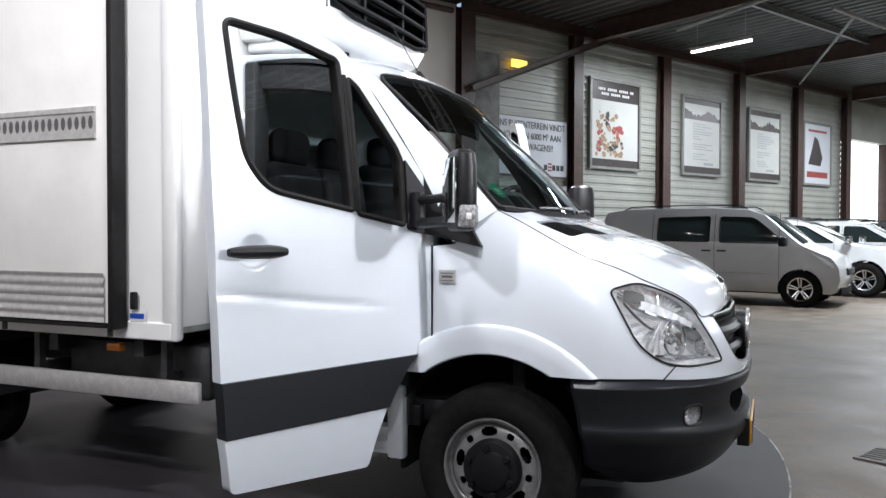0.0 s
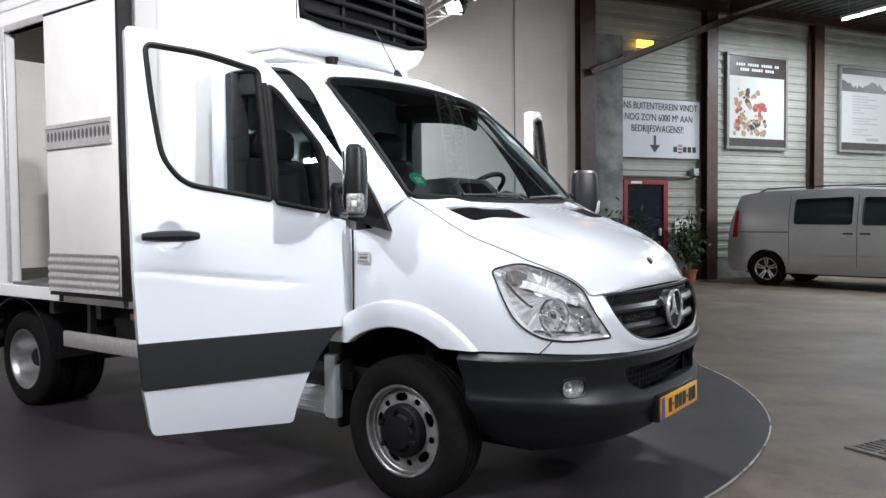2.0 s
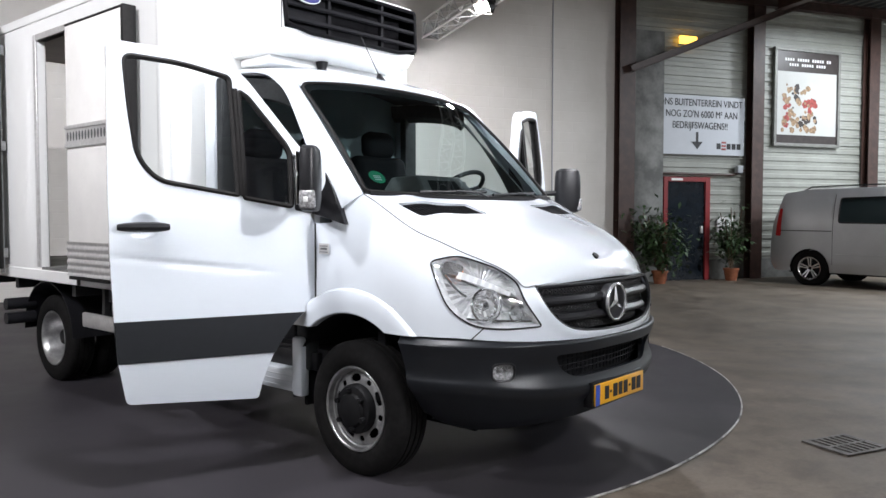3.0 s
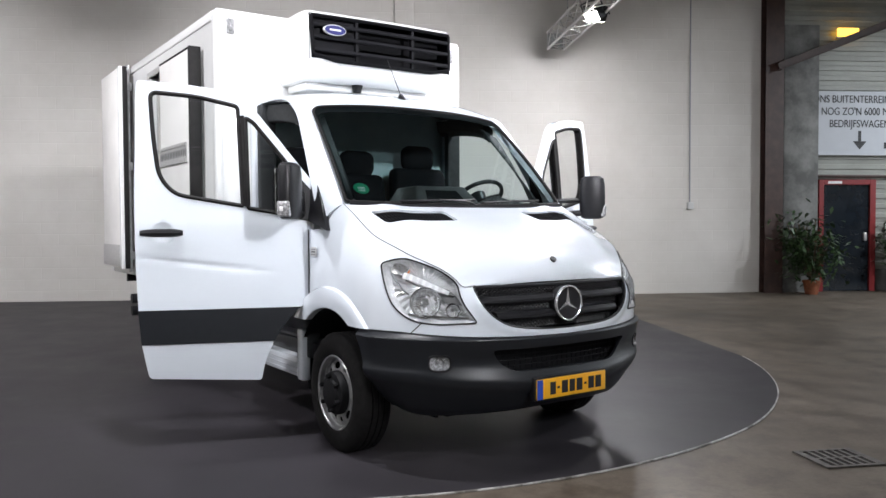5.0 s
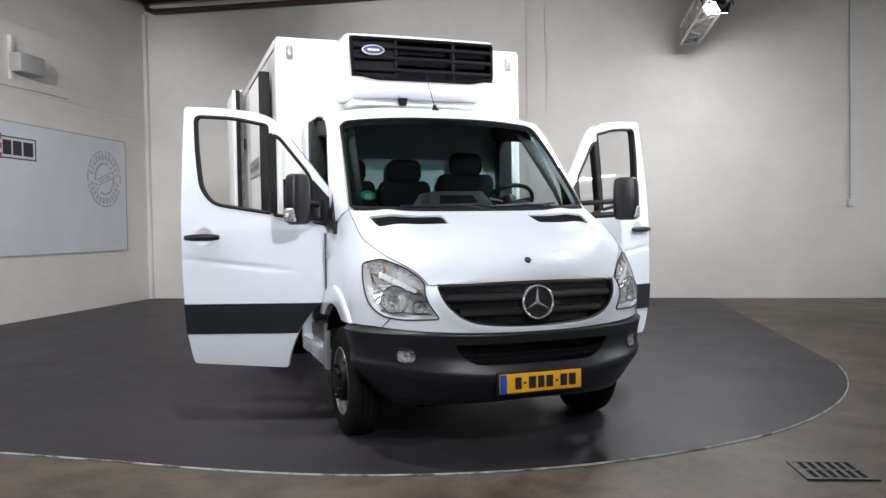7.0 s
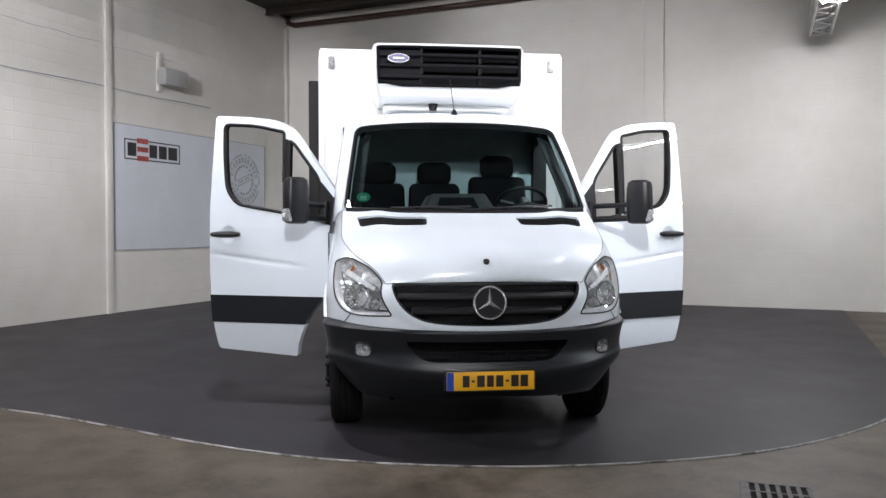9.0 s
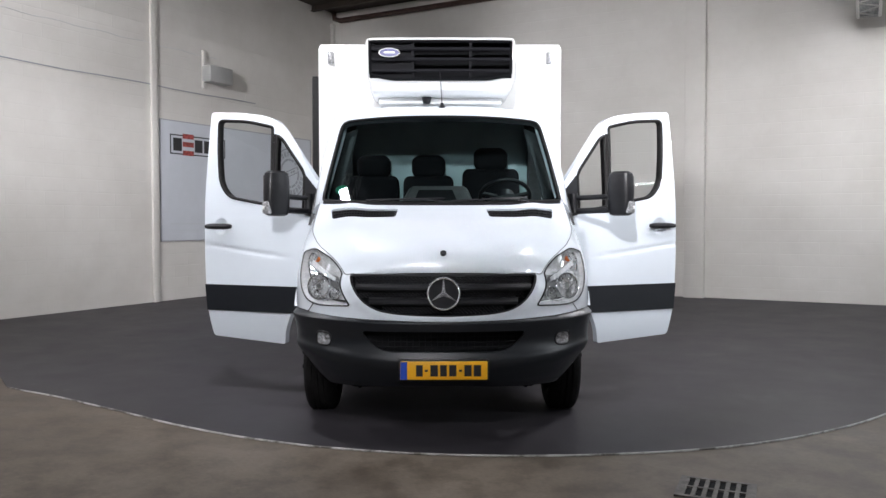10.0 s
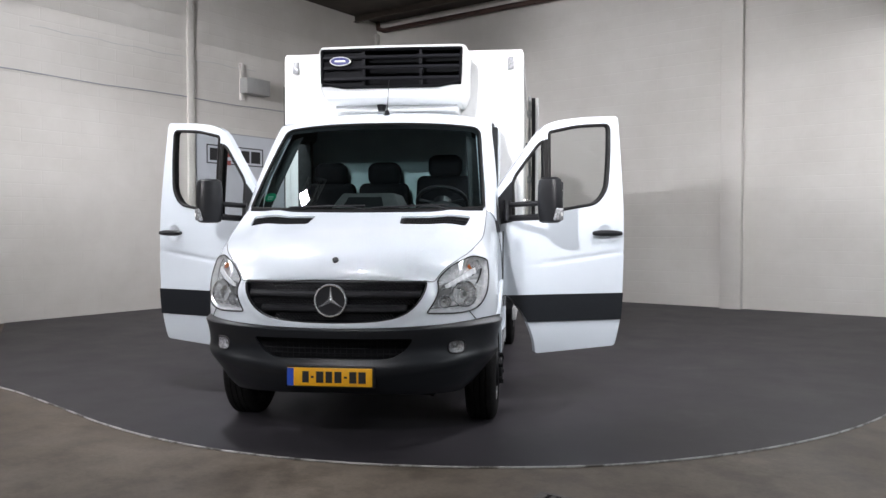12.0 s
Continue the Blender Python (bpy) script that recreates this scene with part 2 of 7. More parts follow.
M_HUB = mat("black_hub", (0.008, 0.008, 0.009), 0.6, vary=0.2, scale=20, spec=0.2)
M_TRIM = mat("grey_trim", (0.10, 0.10, 0.10), 0.55, vary=0.15, scale=20)
M_ALU = mat("aluminium", (0.56, 0.55, 0.54), 0.40, metal=0.45, vary=0.15, scale=30, rough_vary=0.1)
M_GALV = mat("galvanised_steel", (0.42, 0.43, 0.43), 0.45, metal=0.8, vary=0.3, scale=14)
M_CHASSIS = mat("chassis_black_steel", (0.03, 0.03, 0.032), 0.55, vary=0.4, scale=10)
M_ORANGE = mat("amber_lens", (0.75, 0.22, 0.03), 0.2, coat=0.5)
M_AMBER = mat("pale_amber_bulb_cover", (0.60, 0.17, 0.045), 0.25, coat=0.5)
M_RED = mat("red_lens", (0.45, 0.02, 0.02), 0.2, coat=0.5)
M_PLATE = mat("yellow_plate", (0.88, 0.44, 0.015), 0.35, coat=0.3, vary=0.05, scale=20)
M_BLUE = mat("blue_plate_band", (0.02, 0.07, 0.42), 0.35)
M_OVAL = mat("deep_blue_enamel", (0.012, 0.016, 0.13), 0.4, vary=0.1, scale=30)
M_INK = mat("black_ink", (0.012, 0.012, 0.014), 0.5)
M_SEAT = mat("dark_seat_fabric", (0.007, 0.0072, 0.0085), 0.9, vary=0.2, scale=30, bump=0.06, bump_scale=300, spec=0.08)
M_DASH = mat("grey_dashboard_plastic", (0.035, 0.038, 0.040), 0.6, vary=0.2, scale=20, bump=0.08, bump_scale=300, spec=0.2)
M_CABWALL = mat("light_grey_cab_lining", (0.42, 0.50, 0.51), 0.6, vary=0.10, scale=4, spec=0.2)
M_HEADLINER = mat("grey_headliner", (0.085, 0.09, 0.095), 0.85, vary=0.1, scale=10, spec=0.1)
M_STICKER = mat("green_sticker", (0.02, 0.30, 0.16), 0.4)
M_PAPER = mat("white_print", (0.75, 0.75, 0.74), 0.5)
M_GLASS = pane("window_glass", (0.95, 0.97, 0.97))
M_WSCREEN = pane("windscreen_glass", (0.62, 0.72, 0.72))
M_LENS = pane("clear_lamp_lens", (0.95, 0.96, 0.97))
M_MIRROR = mat("mirror_glass", (0.85, 0.87, 0.88), 0.02, metal=1.0)

M_WALLPAINT = mat("white_painted_blockwork", (0.63, 0.606, 0.572), 0.75, vary=0.10, scale=0.7, second=(0.54, 0.515, 0.48), spread=(0.3, 0.7))


def add_courses(mt, bw, bh, strength):
    """Faint joints of blocks as relief."""
    nt = mt.node_tree
    bs = nt.nodes["Principled BSDF"]
    tc, sp, cb, br, bu = (nt.nodes.new(k) for k in ("ShaderNodeTexCoord", "ShaderNodeSeparateXYZ", "ShaderNodeCombineXYZ", "ShaderNodeTexBrick", "ShaderNodeBump"))
    ad = nt.nodes.new("ShaderNodeMath")
    nt.links.new(tc.outputs["Object"], sp.inputs[0])
    nt.links.new(sp.outputs[0], ad.inputs[0])
    nt.links.new(sp.outputs[1], ad.inputs[1])
    nt.links.new(ad.outputs[0], cb.inputs[0])
    nt.links.new(sp.outputs[2], cb.inputs[1])
    nt.links.new(cb.outputs[0], br.inputs["Vector"])
    br.inputs["Scale"].default_value = 1.0
    br.inputs["Brick Width"].default_value, br.inputs["Row Height"].default_value = bw, bh
    br.inputs["Mortar Size"].default_value, br.inputs["Mortar Smooth"].default_value = 0.008, 0.4
    br.inputs["Color1"].default_value = br.inputs["Color2"].default_value = (1, 1, 1, 1)
    br.inputs["Mortar"].default_value = (0, 0, 0, 1)
    bu.inputs["Strength"].default_value, bu.inputs["Distance"].default_value = strength, 0.004
    nt.links.new(br.outputs["Color"], bu.inputs["Height"])
    nt.links.new(bu.outputs[0], bs.inputs["Normal"])


add_courses(M_WALLPAINT, 0.6, 0.2, 0.5)


def concrete_floor():
    mt = mat("worn_concrete_floor", (0.20, 0.18, 0.155), 0.6, spec=0.38)
    nt = mt.node_tree
    bs = nt.nodes["Principled BSDF"]
    tc = nt.nodes.new("ShaderNodeTexCoord")

    def noise_ramp(scale, stops, detail=8, distort=0.0):
        no, ra = nt.nodes.new("ShaderNodeTexNoise"), nt.nodes.new("ShaderNodeValToRGB")
        no.inputs["Scale"].default_value, no.inputs["Detail"].default_value, no.inputs["Roughness"].default_value, no.inputs["Distortion"].default_value = scale, detail, 0.68, distort
        nt.links.new(tc.outputs["Object"], no.inputs["Vector"])
        e = ra.color_ramp.elements
        e[0].position, e[0].color = stops[0][0], (*stops[0][1], 1)
        e[1].position, e[1].color = stops[1][0], (*stops[1][1], 1)
        for p, c in stops[2:]:
            e.new(p).color = (*c, 1)
        nt.links.new(no.outputs["Fac"], ra.inputs[0])
        return no, ra

    _, base = noise_ramp(0.55, [(0.30, (0.096, 0.077, 0.058)), (0.70, (0.190, 0.158, 0.124)), (0.5, (0.142, 0.116, 0.089))], distort=0.6)
    _, stain = noise_ramp(3.4, [(0.36, (0.52, 0.48, 0.44)), (0.56, (1, 1, 1))])
    fine, grit = noise_ramp(38, [(0.3, (0.82, 0.82, 0.82)), (0.7, (1.08, 1.08, 1.08))])
    m1, m2 = nt.nodes.new("ShaderNodeMixRGB"), nt.nodes.new("ShaderNodeMixRGB")
    for m in (m1, m2):
        m.blend_type = "MULTIPLY"
        m.inputs[0].default_value = 1.0
    nt.links.new(base.outputs[0], m1.inputs[1])
    nt.links.new(stain.outputs[0], m1.inputs[2])
    nt.links.new(m1.outputs[0], m2.inputs[1])
    nt.links.new(grit.outputs[0], m2.inputs[2])
    nt.links.new(m2.outputs[0], bs.inputs["Base Color"])
    mr = nt.nodes.new("ShaderNodeMapRange")
    mr.inputs["From Min"].default_value, mr.inputs["From Max"].default_value = 0.35, 0.65
    mr.inputs["To Min"].default_value, mr.inputs["To Max"].default_value = 0.48, 0.66
    no, _ = noise_ramp(1.7, [(0.3, (0, 0, 0)), (0.7, (1, 1, 1))])
    nt.links.new(no.outputs["Fac"], mr.inputs["Value"])
    nt.links.new(mr.outputs[0], bs.inputs["Roughness"])
    bu = nt.nodes.new("ShaderNodeBump")
    bu.inputs["Strength"].default_value, bu.inputs["Distance"].default_value = 0.25, 0.004
    nt.links.new(fine.outputs["Fac"], bu.inputs["Height"])
    nt.links.new(bu.outputs[0], bs.inputs["Normal"])
    return mt


M_FLOOR = concrete_floor()
M_CARPET = mat("dark_grey_floor_covering", (0.040, 0.0365, 0.0418), 0.50, vary=0.22, scale=1.6, bump=0.08, bump_scale=300, rough_vary=0.06, spec=0.22)
M_EDGE = mat("pale_edge_strip", (0.50, 0.49, 0.48), 0.6, second=(0.12, 0.11, 0.10), scale=5, spread=(0.40, 0.55))
M_IRON = mat("worn_cast_iron", (0.11, 0.10, 0.092), 0.6, vary=0.4, scale=18, bump=0.2, bump_scale=90)
M_STEEL = mat("brown_painted_steel", (0.055, 0.028, 0.022), 0.5, vary=0.3, scale=6)
M_PALESTEEL = mat("pale_painted_steel", (0.30, 0.30, 0.295), 0.5, vary=0.15, scale=6)
M_PANEL = mat("cream_steel_cladding", (0.335, 0.342, 0.31), 0.45, vary=0.12, scale=1.2, second=(0.275, 0.28, 0.25))
M_DECK = mat("grey_roof_deck", (0.11, 0.115, 0.115), 0.5, metal=0.3, vary=0.2, scale=2)
M_CEIL = mat("dark_brown_ceiling", (0.035, 0.025, 0.018), 0.8, vary=0.3, scale=3)
M_CONCRETE = mat("grey_concrete", (0.24, 0.24, 0.23), 0.8, second=(0.11, 0.11, 0.106), scale=2.0, bump=0.15, bump_scale=60)
M_REDPAINT = mat("red_door_frame_paint", (0.22, 0.018, 0.02), 0.4, vary=0.1)
M_DOORGLASS = mat("dark_door_leaf", (0.012, 0.016, 0.022), 0.12, vary=0.2, scale=5)
M_BANNER = mat("white_vinyl_banner", (0.52, 0.54, 0.58), 0.5, vary=0.04, scale=2)
M_POSTER = mat("poster_paper", (0.47, 0.475, 0.455), 0.4, vary=0.04, scale=3)
M_POSTDARK = mat("poster_dark_band", (0.035, 0.026, 0.024), 0.4, vary=0.3, scale=8)
M_POSTRED = mat("poster_red_print", (0.34, 0.06, 0.05), 0.45, vary=0.5, scale=22)
M_POSTTAN = mat("poster_tan_print", (0.33, 0.22, 0.13), 0.45, vary=0.5, scale=16)
M_POSTFRAME = mat("dull_frame_metal", (0.22, 0.22, 0.205), 0.5, metal=0.3, vary=0.15, scale=8)
M_GREYPRINT = mat("grey_print", (0.30, 0.31, 0.33), 0.5)
M_FAINT = mat("faint_print", (0.50, 0.52, 0.55), 0.5)
M_TUBE = mat("fluorescent_tube", (1.0, 0.98, 0.93), 0.5, emit=14.0)
M_SPOTGLOW = mat("lamp_face", (1.0, 0.97, 0.92), 0.5, emit=45.0)
M_EXIT = mat("amber_exit_lamp", (1.0, 0.55, 0.08), 0.5, emit=3.0)
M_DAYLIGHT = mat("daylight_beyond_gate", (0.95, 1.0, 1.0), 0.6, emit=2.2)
M_TERRA = mat("terracotta", (0.33, 0.11, 0.05), 0.8, vary=0.3, scale=12)
M_LEAF = mat("leaf_green", (0.035, 0.075, 0.022), 0.5, vary=0.5, scale=9)
M_STEM = mat("brown_stem", (0.12, 0.08, 0.05), 0.85, vary=0.3, scale=20)
M_SOIL = mat("potting_soil", (0.03, 0.022, 0.016), 0.95, vary=0.4, scale=40)
M_GREYBOX = mat("grey_enamel_box", (0.33, 0.33, 0.32), 0.5, vary=0.05, scale=6)
M_WHITEBOX = mat("white_enamel_box", (0.55, 0.55, 0.54), 0.5, vary=0.05, scale=6)

# ---- the hall ----
UR, VF = 30.0, -14.0      # far right and front limits of the hall
struct("floor", boxed(LEFT - 0.3, UR, VF, BACK + 0.3, -0.2, 0.0), M_FLOOR, "worn brownish concrete hall floor with stains", "floor")
struct("wall_back", boxed(LEFT - 0.3, 6.42, BACK, BACK + 0.3, 0.0, CEIL), M_WALLPAINT, "white painted blockwork wall behind the truck", "wall")
struct("wall_left", boxed(LEFT - 0.3, LEFT, VF, BACK, 0.0, CEIL), M_WALLPAINT, "white painted blockwork side wall", "wall")
WU0, WU1, WZ0, WZ1 = -5.5, 6.5, 2.75, 3.55     # unseen high window band in the front wall, assumed from the streak mirrored in the doors
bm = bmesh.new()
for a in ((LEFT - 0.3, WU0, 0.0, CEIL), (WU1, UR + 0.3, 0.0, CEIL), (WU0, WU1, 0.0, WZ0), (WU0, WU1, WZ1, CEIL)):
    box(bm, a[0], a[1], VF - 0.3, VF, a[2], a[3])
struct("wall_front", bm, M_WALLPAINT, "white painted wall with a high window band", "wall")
wb = thing("window_1", "assumed long high window band with dark frame bars, unseen", "window", ROOM, kind="structure")
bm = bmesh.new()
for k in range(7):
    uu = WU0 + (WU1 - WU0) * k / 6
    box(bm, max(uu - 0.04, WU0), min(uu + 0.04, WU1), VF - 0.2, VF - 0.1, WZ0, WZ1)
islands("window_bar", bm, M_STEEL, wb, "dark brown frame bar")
# added glow behind the assumed window; also fills the truck's front
part("daylight", boxed(WU0, WU1, VF - 0.29, VF - 0.26, WZ0 - 0.1, WZ1 + 0.1), M_DAYLIGHT, wb, "glowing sheet for the assumed daylight outside")
struct("pilaster_back", rbox(-0.60, -0.265, BACK - 0.16, BACK, 0, CEIL - 0.12, 0.01), M_WALLPAINT, "white painted concrete pilaster", "pilaster")
struct("beam_end", rbox(-0.66, -0.20, BACK - 0.24, BACK, CEIL - 0.12, CEIL - 0.001, 0.006), M_STEEL, "dark brown beam end resting on the pilaster", "beam")
struct("pilaster_left", rbox(LEFT, LEFT + 0.05, 5.07, 5.20, 0, CEIL, 0.01), M_WALLPAINT, "white painted slim wall pilaster", "pilaster")
struct("cornerpost", rbox(LEFT, LEFT + 0.07, BACK - 0.10, BACK, 0, CEIL - 0.25, 0.008), M_WALLPAINT, "white painted downpipe casing in the corner", "trim")
bm = bmesh.new()
box(bm, LEFT, LEFT + 0.012, VF, BACK - 0.1, 3.585, 3.605)
struct("trim", bm, M_WALLPAINT, "thin painted joint bead along the wall", "trim")


def profiled(u0, u1, z0, z1, v, pitch, depth):
    """Horizontal ribbed cladding: one profile drawn out along u."""
    bm = bmesh.new()
    rows, z = [], z0
    shape = ((0.0, 0.0), (0.42, 0.0), (0.50, 1.0), (0.92, 1.0))
    while z < z1:
        for a, d in shape:
            if z + a * pitch <= z1:
                rows.append((z + a * pitch, v - d * depth))
        z += pitch
    rows.append((z1, v))
    l = [(bm.verts.new((u0, y, zz)), bm.verts.new((u1, y, zz))) for zz, y in rows]
    for a, b in zip(l, l[1:]):
        bm.faces.new((a[0], a[1], b[1], b[0]))
    return bm


COLS = (6.55, 9.80, 13.08, 16.52, 19.75, 22.9)
for k, (a, b) in enumerate(zip(COLS, COLS[1:])):
    w = struct("wall_clad_%d" % (k + 1), profiled(a, b, 0.0, CEIL, BACK + 0.06, 0.19, 0.022), M_PANEL, "cream ribbed steel cladding between the columns", "wall", angle=20)
    part("backing", boxed(a, b, BACK + 0.075, BACK + 0.3, 0, CEIL), M_PANEL, w)
    part("plinth", boxed(a, b, BACK - 0.01, BACK + 0.03, 0, 0.42), M_CONCRETE, w, "grey concrete plinth")
struct("wall_right", boxed(UR, UR + 0.3, VF, BACK + 0.3, 0, CEIL), M_PANEL, "cream steel wall at the far end", "wall")
gate = struct("wall_gate", boxed(23.0, UR, BACK + 0.02, BACK + 0.3, 4.55, CEIL), M_PANEL, "cladding above the open gate", "wall")
struct("backdrop", boxed(22.9, UR, BACK + 1.2, BACK + 1.25, 0, 5.0), M_DAYLIGHT, "bright daylight beyond the open gate", "backdrop")
struct("gate_post", rbox(26.3, 26.5, BACK, BACK + 0.3, 0, 4.55, 0.01), M_STEEL, "brown steel gate post", "column")


def ibeam(length, h, w, tf=0.012, tw=0.009):
    """Steel section along z, web across x."""
    bm = bmesh.new()
    box(bm, -w / 2, w / 2, -h / 2, -h / 2 + tf, 0, length)
    box(bm, -w / 2, w / 2, h / 2 - tf, h / 2, 0, length)
    box(bm, -tw / 2, tw / 2, -h / 2 + tf + 0.0005, h / 2 - tf - 0.0005, 0, length)
    return bm


def beam_between(name, p0, p1, h, w, material, label, category="beam"):
    p0, p1 = Vector(p0), Vector(p1)
    d = p1 - p0
    q = d.to_track_quat("Z", "Y").to_matrix().to_4x4()
    return struct(name, ibeam(d.length, h, w), material, label, category, m=ROOM @ Matrix.Translation(p0) @ q)


for k, c in enumerate(COLS):
    w = 0.36 if k == 0 else 0.30
    beam_between("column", (c, BACK - 0.12, 0), (c, BACK - 0.12, CEIL - 0.05), 0.20, w, M_STEEL, "brown painted steel column at the wall", "column")
struct("concrete_pier", rbox(6.80, 7.50, BACK - 0.10, BACK + 0.05, 0, 5.1, 0.015), M_CONCRETE, "stained grey concrete pier beside the column", "pier")
beam_between("brace", (6.55, BACK - 0.35, 4.25), (10.9, BACK - 0.35, 5.93), 0.14, 0.14, M_STEEL, "brown steel diagonal brace", "brace")
beam_between("eave_beam", (6.4, BACK - 0.16, CEIL - 0.03), (UR, BACK - 0.16, CEIL - 0.03), 0.22, 0.16, M_STEEL, "brown steel eaves beam", "beam")

# roof: dark boarding over the display corner, ribbed deck over the right-hand bays
struct("ceiling", boxed(LEFT - 0.3, 6.4, VF - 0.3, BACK + 0.3, CEIL, CEIL + 0.2), M_CEIL, "dark brown boarded ceiling over the display corner", "ceiling")
bm = bmesh.new()
u, rows = 6.4, []
while u < UR:
    for a, d in ((0, 0), (0.10, 0), (0.14, 0.07), (0.24, 0.07)):
        rows.append((u + a, CEIL + 0.20 + d))
    u += 0.28
l = [(bm.verts.new((a, VF - 0.3, z)), bm.verts.new((a, BACK + 0.3, z))) for a, z in rows]
for a, b in zip(l, l[1:]):
    bm.faces.new((a[0], a[1], b[1], b[0]))
struct("ceiling_deck", bm, M_DECK, "grey ribbed steel roof deck", "ceiling", angle=20)
struct("roof", boxed(6.4, UR + 0.3, VF - 0.3, BACK + 0.3, CEIL + 0.32, CEIL + 0.4), M_DECK, "closed roof above the deck", "roof")
for uu in (10.2, 16.5, 22.9):
    beam_between("girder", (uu, VF, CEIL - 0.02), (uu, BACK - 0.3, CEIL - 0.02), 0.42, 0.20, M_STEEL, "brown steel roof girder", "beam")
for vv in (6.6, 3.2, -0.4, -4.0):
    beam_between("purlin", (6.4, vv, CEIL + 0.12), (UR, vv, CEIL + 0.12), 0.14, 0.08, M_GALV, "galvanised purlin under the deck", "beam")
bm = bmesh.new()
pipe(bm, [(LEFT + 0.12, BACK - 0.12, CEIL - 0.02), (LEFT + 0.14, BACK - 0.13, CEIL - 0.16), (LEFT + 0.3, BACK - 0.13, CEIL - 0.22), (-6.0, BACK - 0.13, CEIL - 0.22), (6.2, BACK - 0.13, CEIL - 0.18)], 0.055, 10)
tagged(part("pipe", bm, M_STEEL, m=ROOM), "brown pipe along the top of the wall", "pipe", kind="structure")
for k in range(6):
    v = 9.4 - k * 3.3
    beam_between("joist", (LEFT, v, CEIL - 0.06), (6.4, v, CEIL - 0.06), 0.14, 0.10, M_CEIL, "dark ceiling joist", "beam")

# the dark floor covering under the truck: straight along the walls, rounded in front
CX, CY = 0.45, 4.35
EDGE = []
EDGE_R = [(36, 4.47), (50, 4.52), (62, 4.57), (75, 4.605), (85, 4.585), (95, 4.56), (104, 4.52), (112, 4.465), (120, 4.405), (129, 4.375), (139, 4.48), (147, 4.72)]
for k in range(97):
    deg = 36 + 111 * k / 96
    rr = lerp_table(EDGE_R, deg)[0]
    EDGE.append((CX + rr * math.cos(radians(-deg)), CY + rr * math.sin(radians(-deg))))
EDGE = [p for p in EDGE if p[0] * 0.866 - p[1] * 0.5 < 2.64]


def in_room(p):
    q = ROOM.inverted() @ Vector((*p, 0))
    return q.x, q.y


arc = [in_room(p) for p in EDGE]
first, last = arc[0], arc[-1]
outline = [(2.64, BACK - 0.004), (2.64, first[1] + 0.05)] + arc + [(LEFT + 0.004, last[1] + 2.2), (LEFT + 0.004, BACK - 0.004)]
bm = bmesh.new()
bot, top = [[bm.verts.new((*p, z)) for p in outline] for z in (0.001, 0.008)]
bm.faces.new(top[::-1])
skin(bm, [bot, top])
bmesh.ops.recalc_face_normals(bm, faces=bm.faces[:])
struct("floor_covering", bm, M_CARPET, "dark grey display floor covering with a rounded front", "floor covering")
bm = bmesh.new()
pipe(bm, [(*p, 0.005) for p in arc], 0.0065, 6)
struct("floor_covering_edge", bm, M_EDGE, "pale worn edge strip of the floor covering", "trim")


def drain(m):
    d = thing("floor_drain", "worn cast iron floor drain grate set in concrete", "drain", m)
    part("pit", boxed(-0.16, 0.16, -0.135, 0.135, 0.0008, 0.002), M_MATTE, d)
    fr = bmesh.new()
    for a in ((-0.185, 0.185, -0.16, -0.135), (-0.185, 0.185, 0.135, 0.16), (-0.185, -0.16, -0.1345, 0.1345), (0.16, 0.185, -0.1345, 0.1345)):
        box(fr, *a, 0.001, 0.011)
    part("rim", fr, M_IRON, d)
    for k in range(7):
        x = -0.15 + k * 0.05
        for y0, y1 in ((-0.134, -0.0105), (0.0105, 0.134)):
            part("bar", boxed(x - 0.0105, x + 0.0105, y0, y1, 0.0025, 0.010), M_IRON, d)
    part("crossbar", boxed(-0.159, 0.159, -0.010, 0.010, 0.0025, 0.0105), M_IRON, d)
    return d


drain(pose(1.337, -0.828, 0, 0, 0, -25.5))

# ---- wall fittings ----
c = thing("cable_conduit", "grey cable conduit with a small switch box on the wall", "conduit", ROOM)
bm = bmesh.new()
rod(bm, (4.98, BACK - 0.02, 1.72), (4.98, BACK - 0.02, CEIL), 0.014, n=8)
part("conduit", bm, M_GREYPRINT, c)
part("switch_box", rbox(4.93, 5.04, BACK - 0.07, BACK, 1.60, 1.73, 0.008), M_WHITEBOX, c, "white switch box")

w = thing("wall_unit", "grey ventilation box fixed high on the wall", "vent", ROOM)
part("body", rbox(LEFT, LEFT + 0.22, 6.22, 6.78, 3.84, 4.13, 0.015), M_GREYBOX, w)
part("bracket", rbox(LEFT, LEFT + 0.05, 6.22, 6.30, 3.72, 4.40, 0.006), M_WALLPAINT, w)


def wall_left_quad(bm, v0, v1, z0, z1, d0, d1, mi=0):
    box(bm, LEFT + d0, LEFT + d1, v0, v1, z0, z1, mi)


sg = thing("wall_banner", "pale grey wall banner with black and red logo and round stamp", "banner", ROOM)
bm = bmesh.new()
wall_left_quad(bm, 5.26, 9.28, 1.03, 3.07, 0.004, 0.022)
part("sheet", bm, M_BANNER, sg)
bm = bmesh.new()
for a in ((5.25, 9.29, 3.07, 3.085), (5.25, 9.29, 1.015, 1.03), (5.245, 5.26, 1.03, 3.07), (9.28, 9.295, 1.03, 3.07)):
    wall_left_quad(bm, *a, 0.004, 0.03)
part("edge_frame", bm, M_GREYPRINT, sg, "thin grey frame")
bm = bmesh.new()
for a in ((5.46, 6.76, 2.83, 2.85), (5.46, 6.76, 2.51, 2.53), (5.46, 5.48, 2.53, 2.83), (6.74, 6.76, 2.53, 2.83)):
    wall_left_quad(bm, *a, 0.023, 0.027)
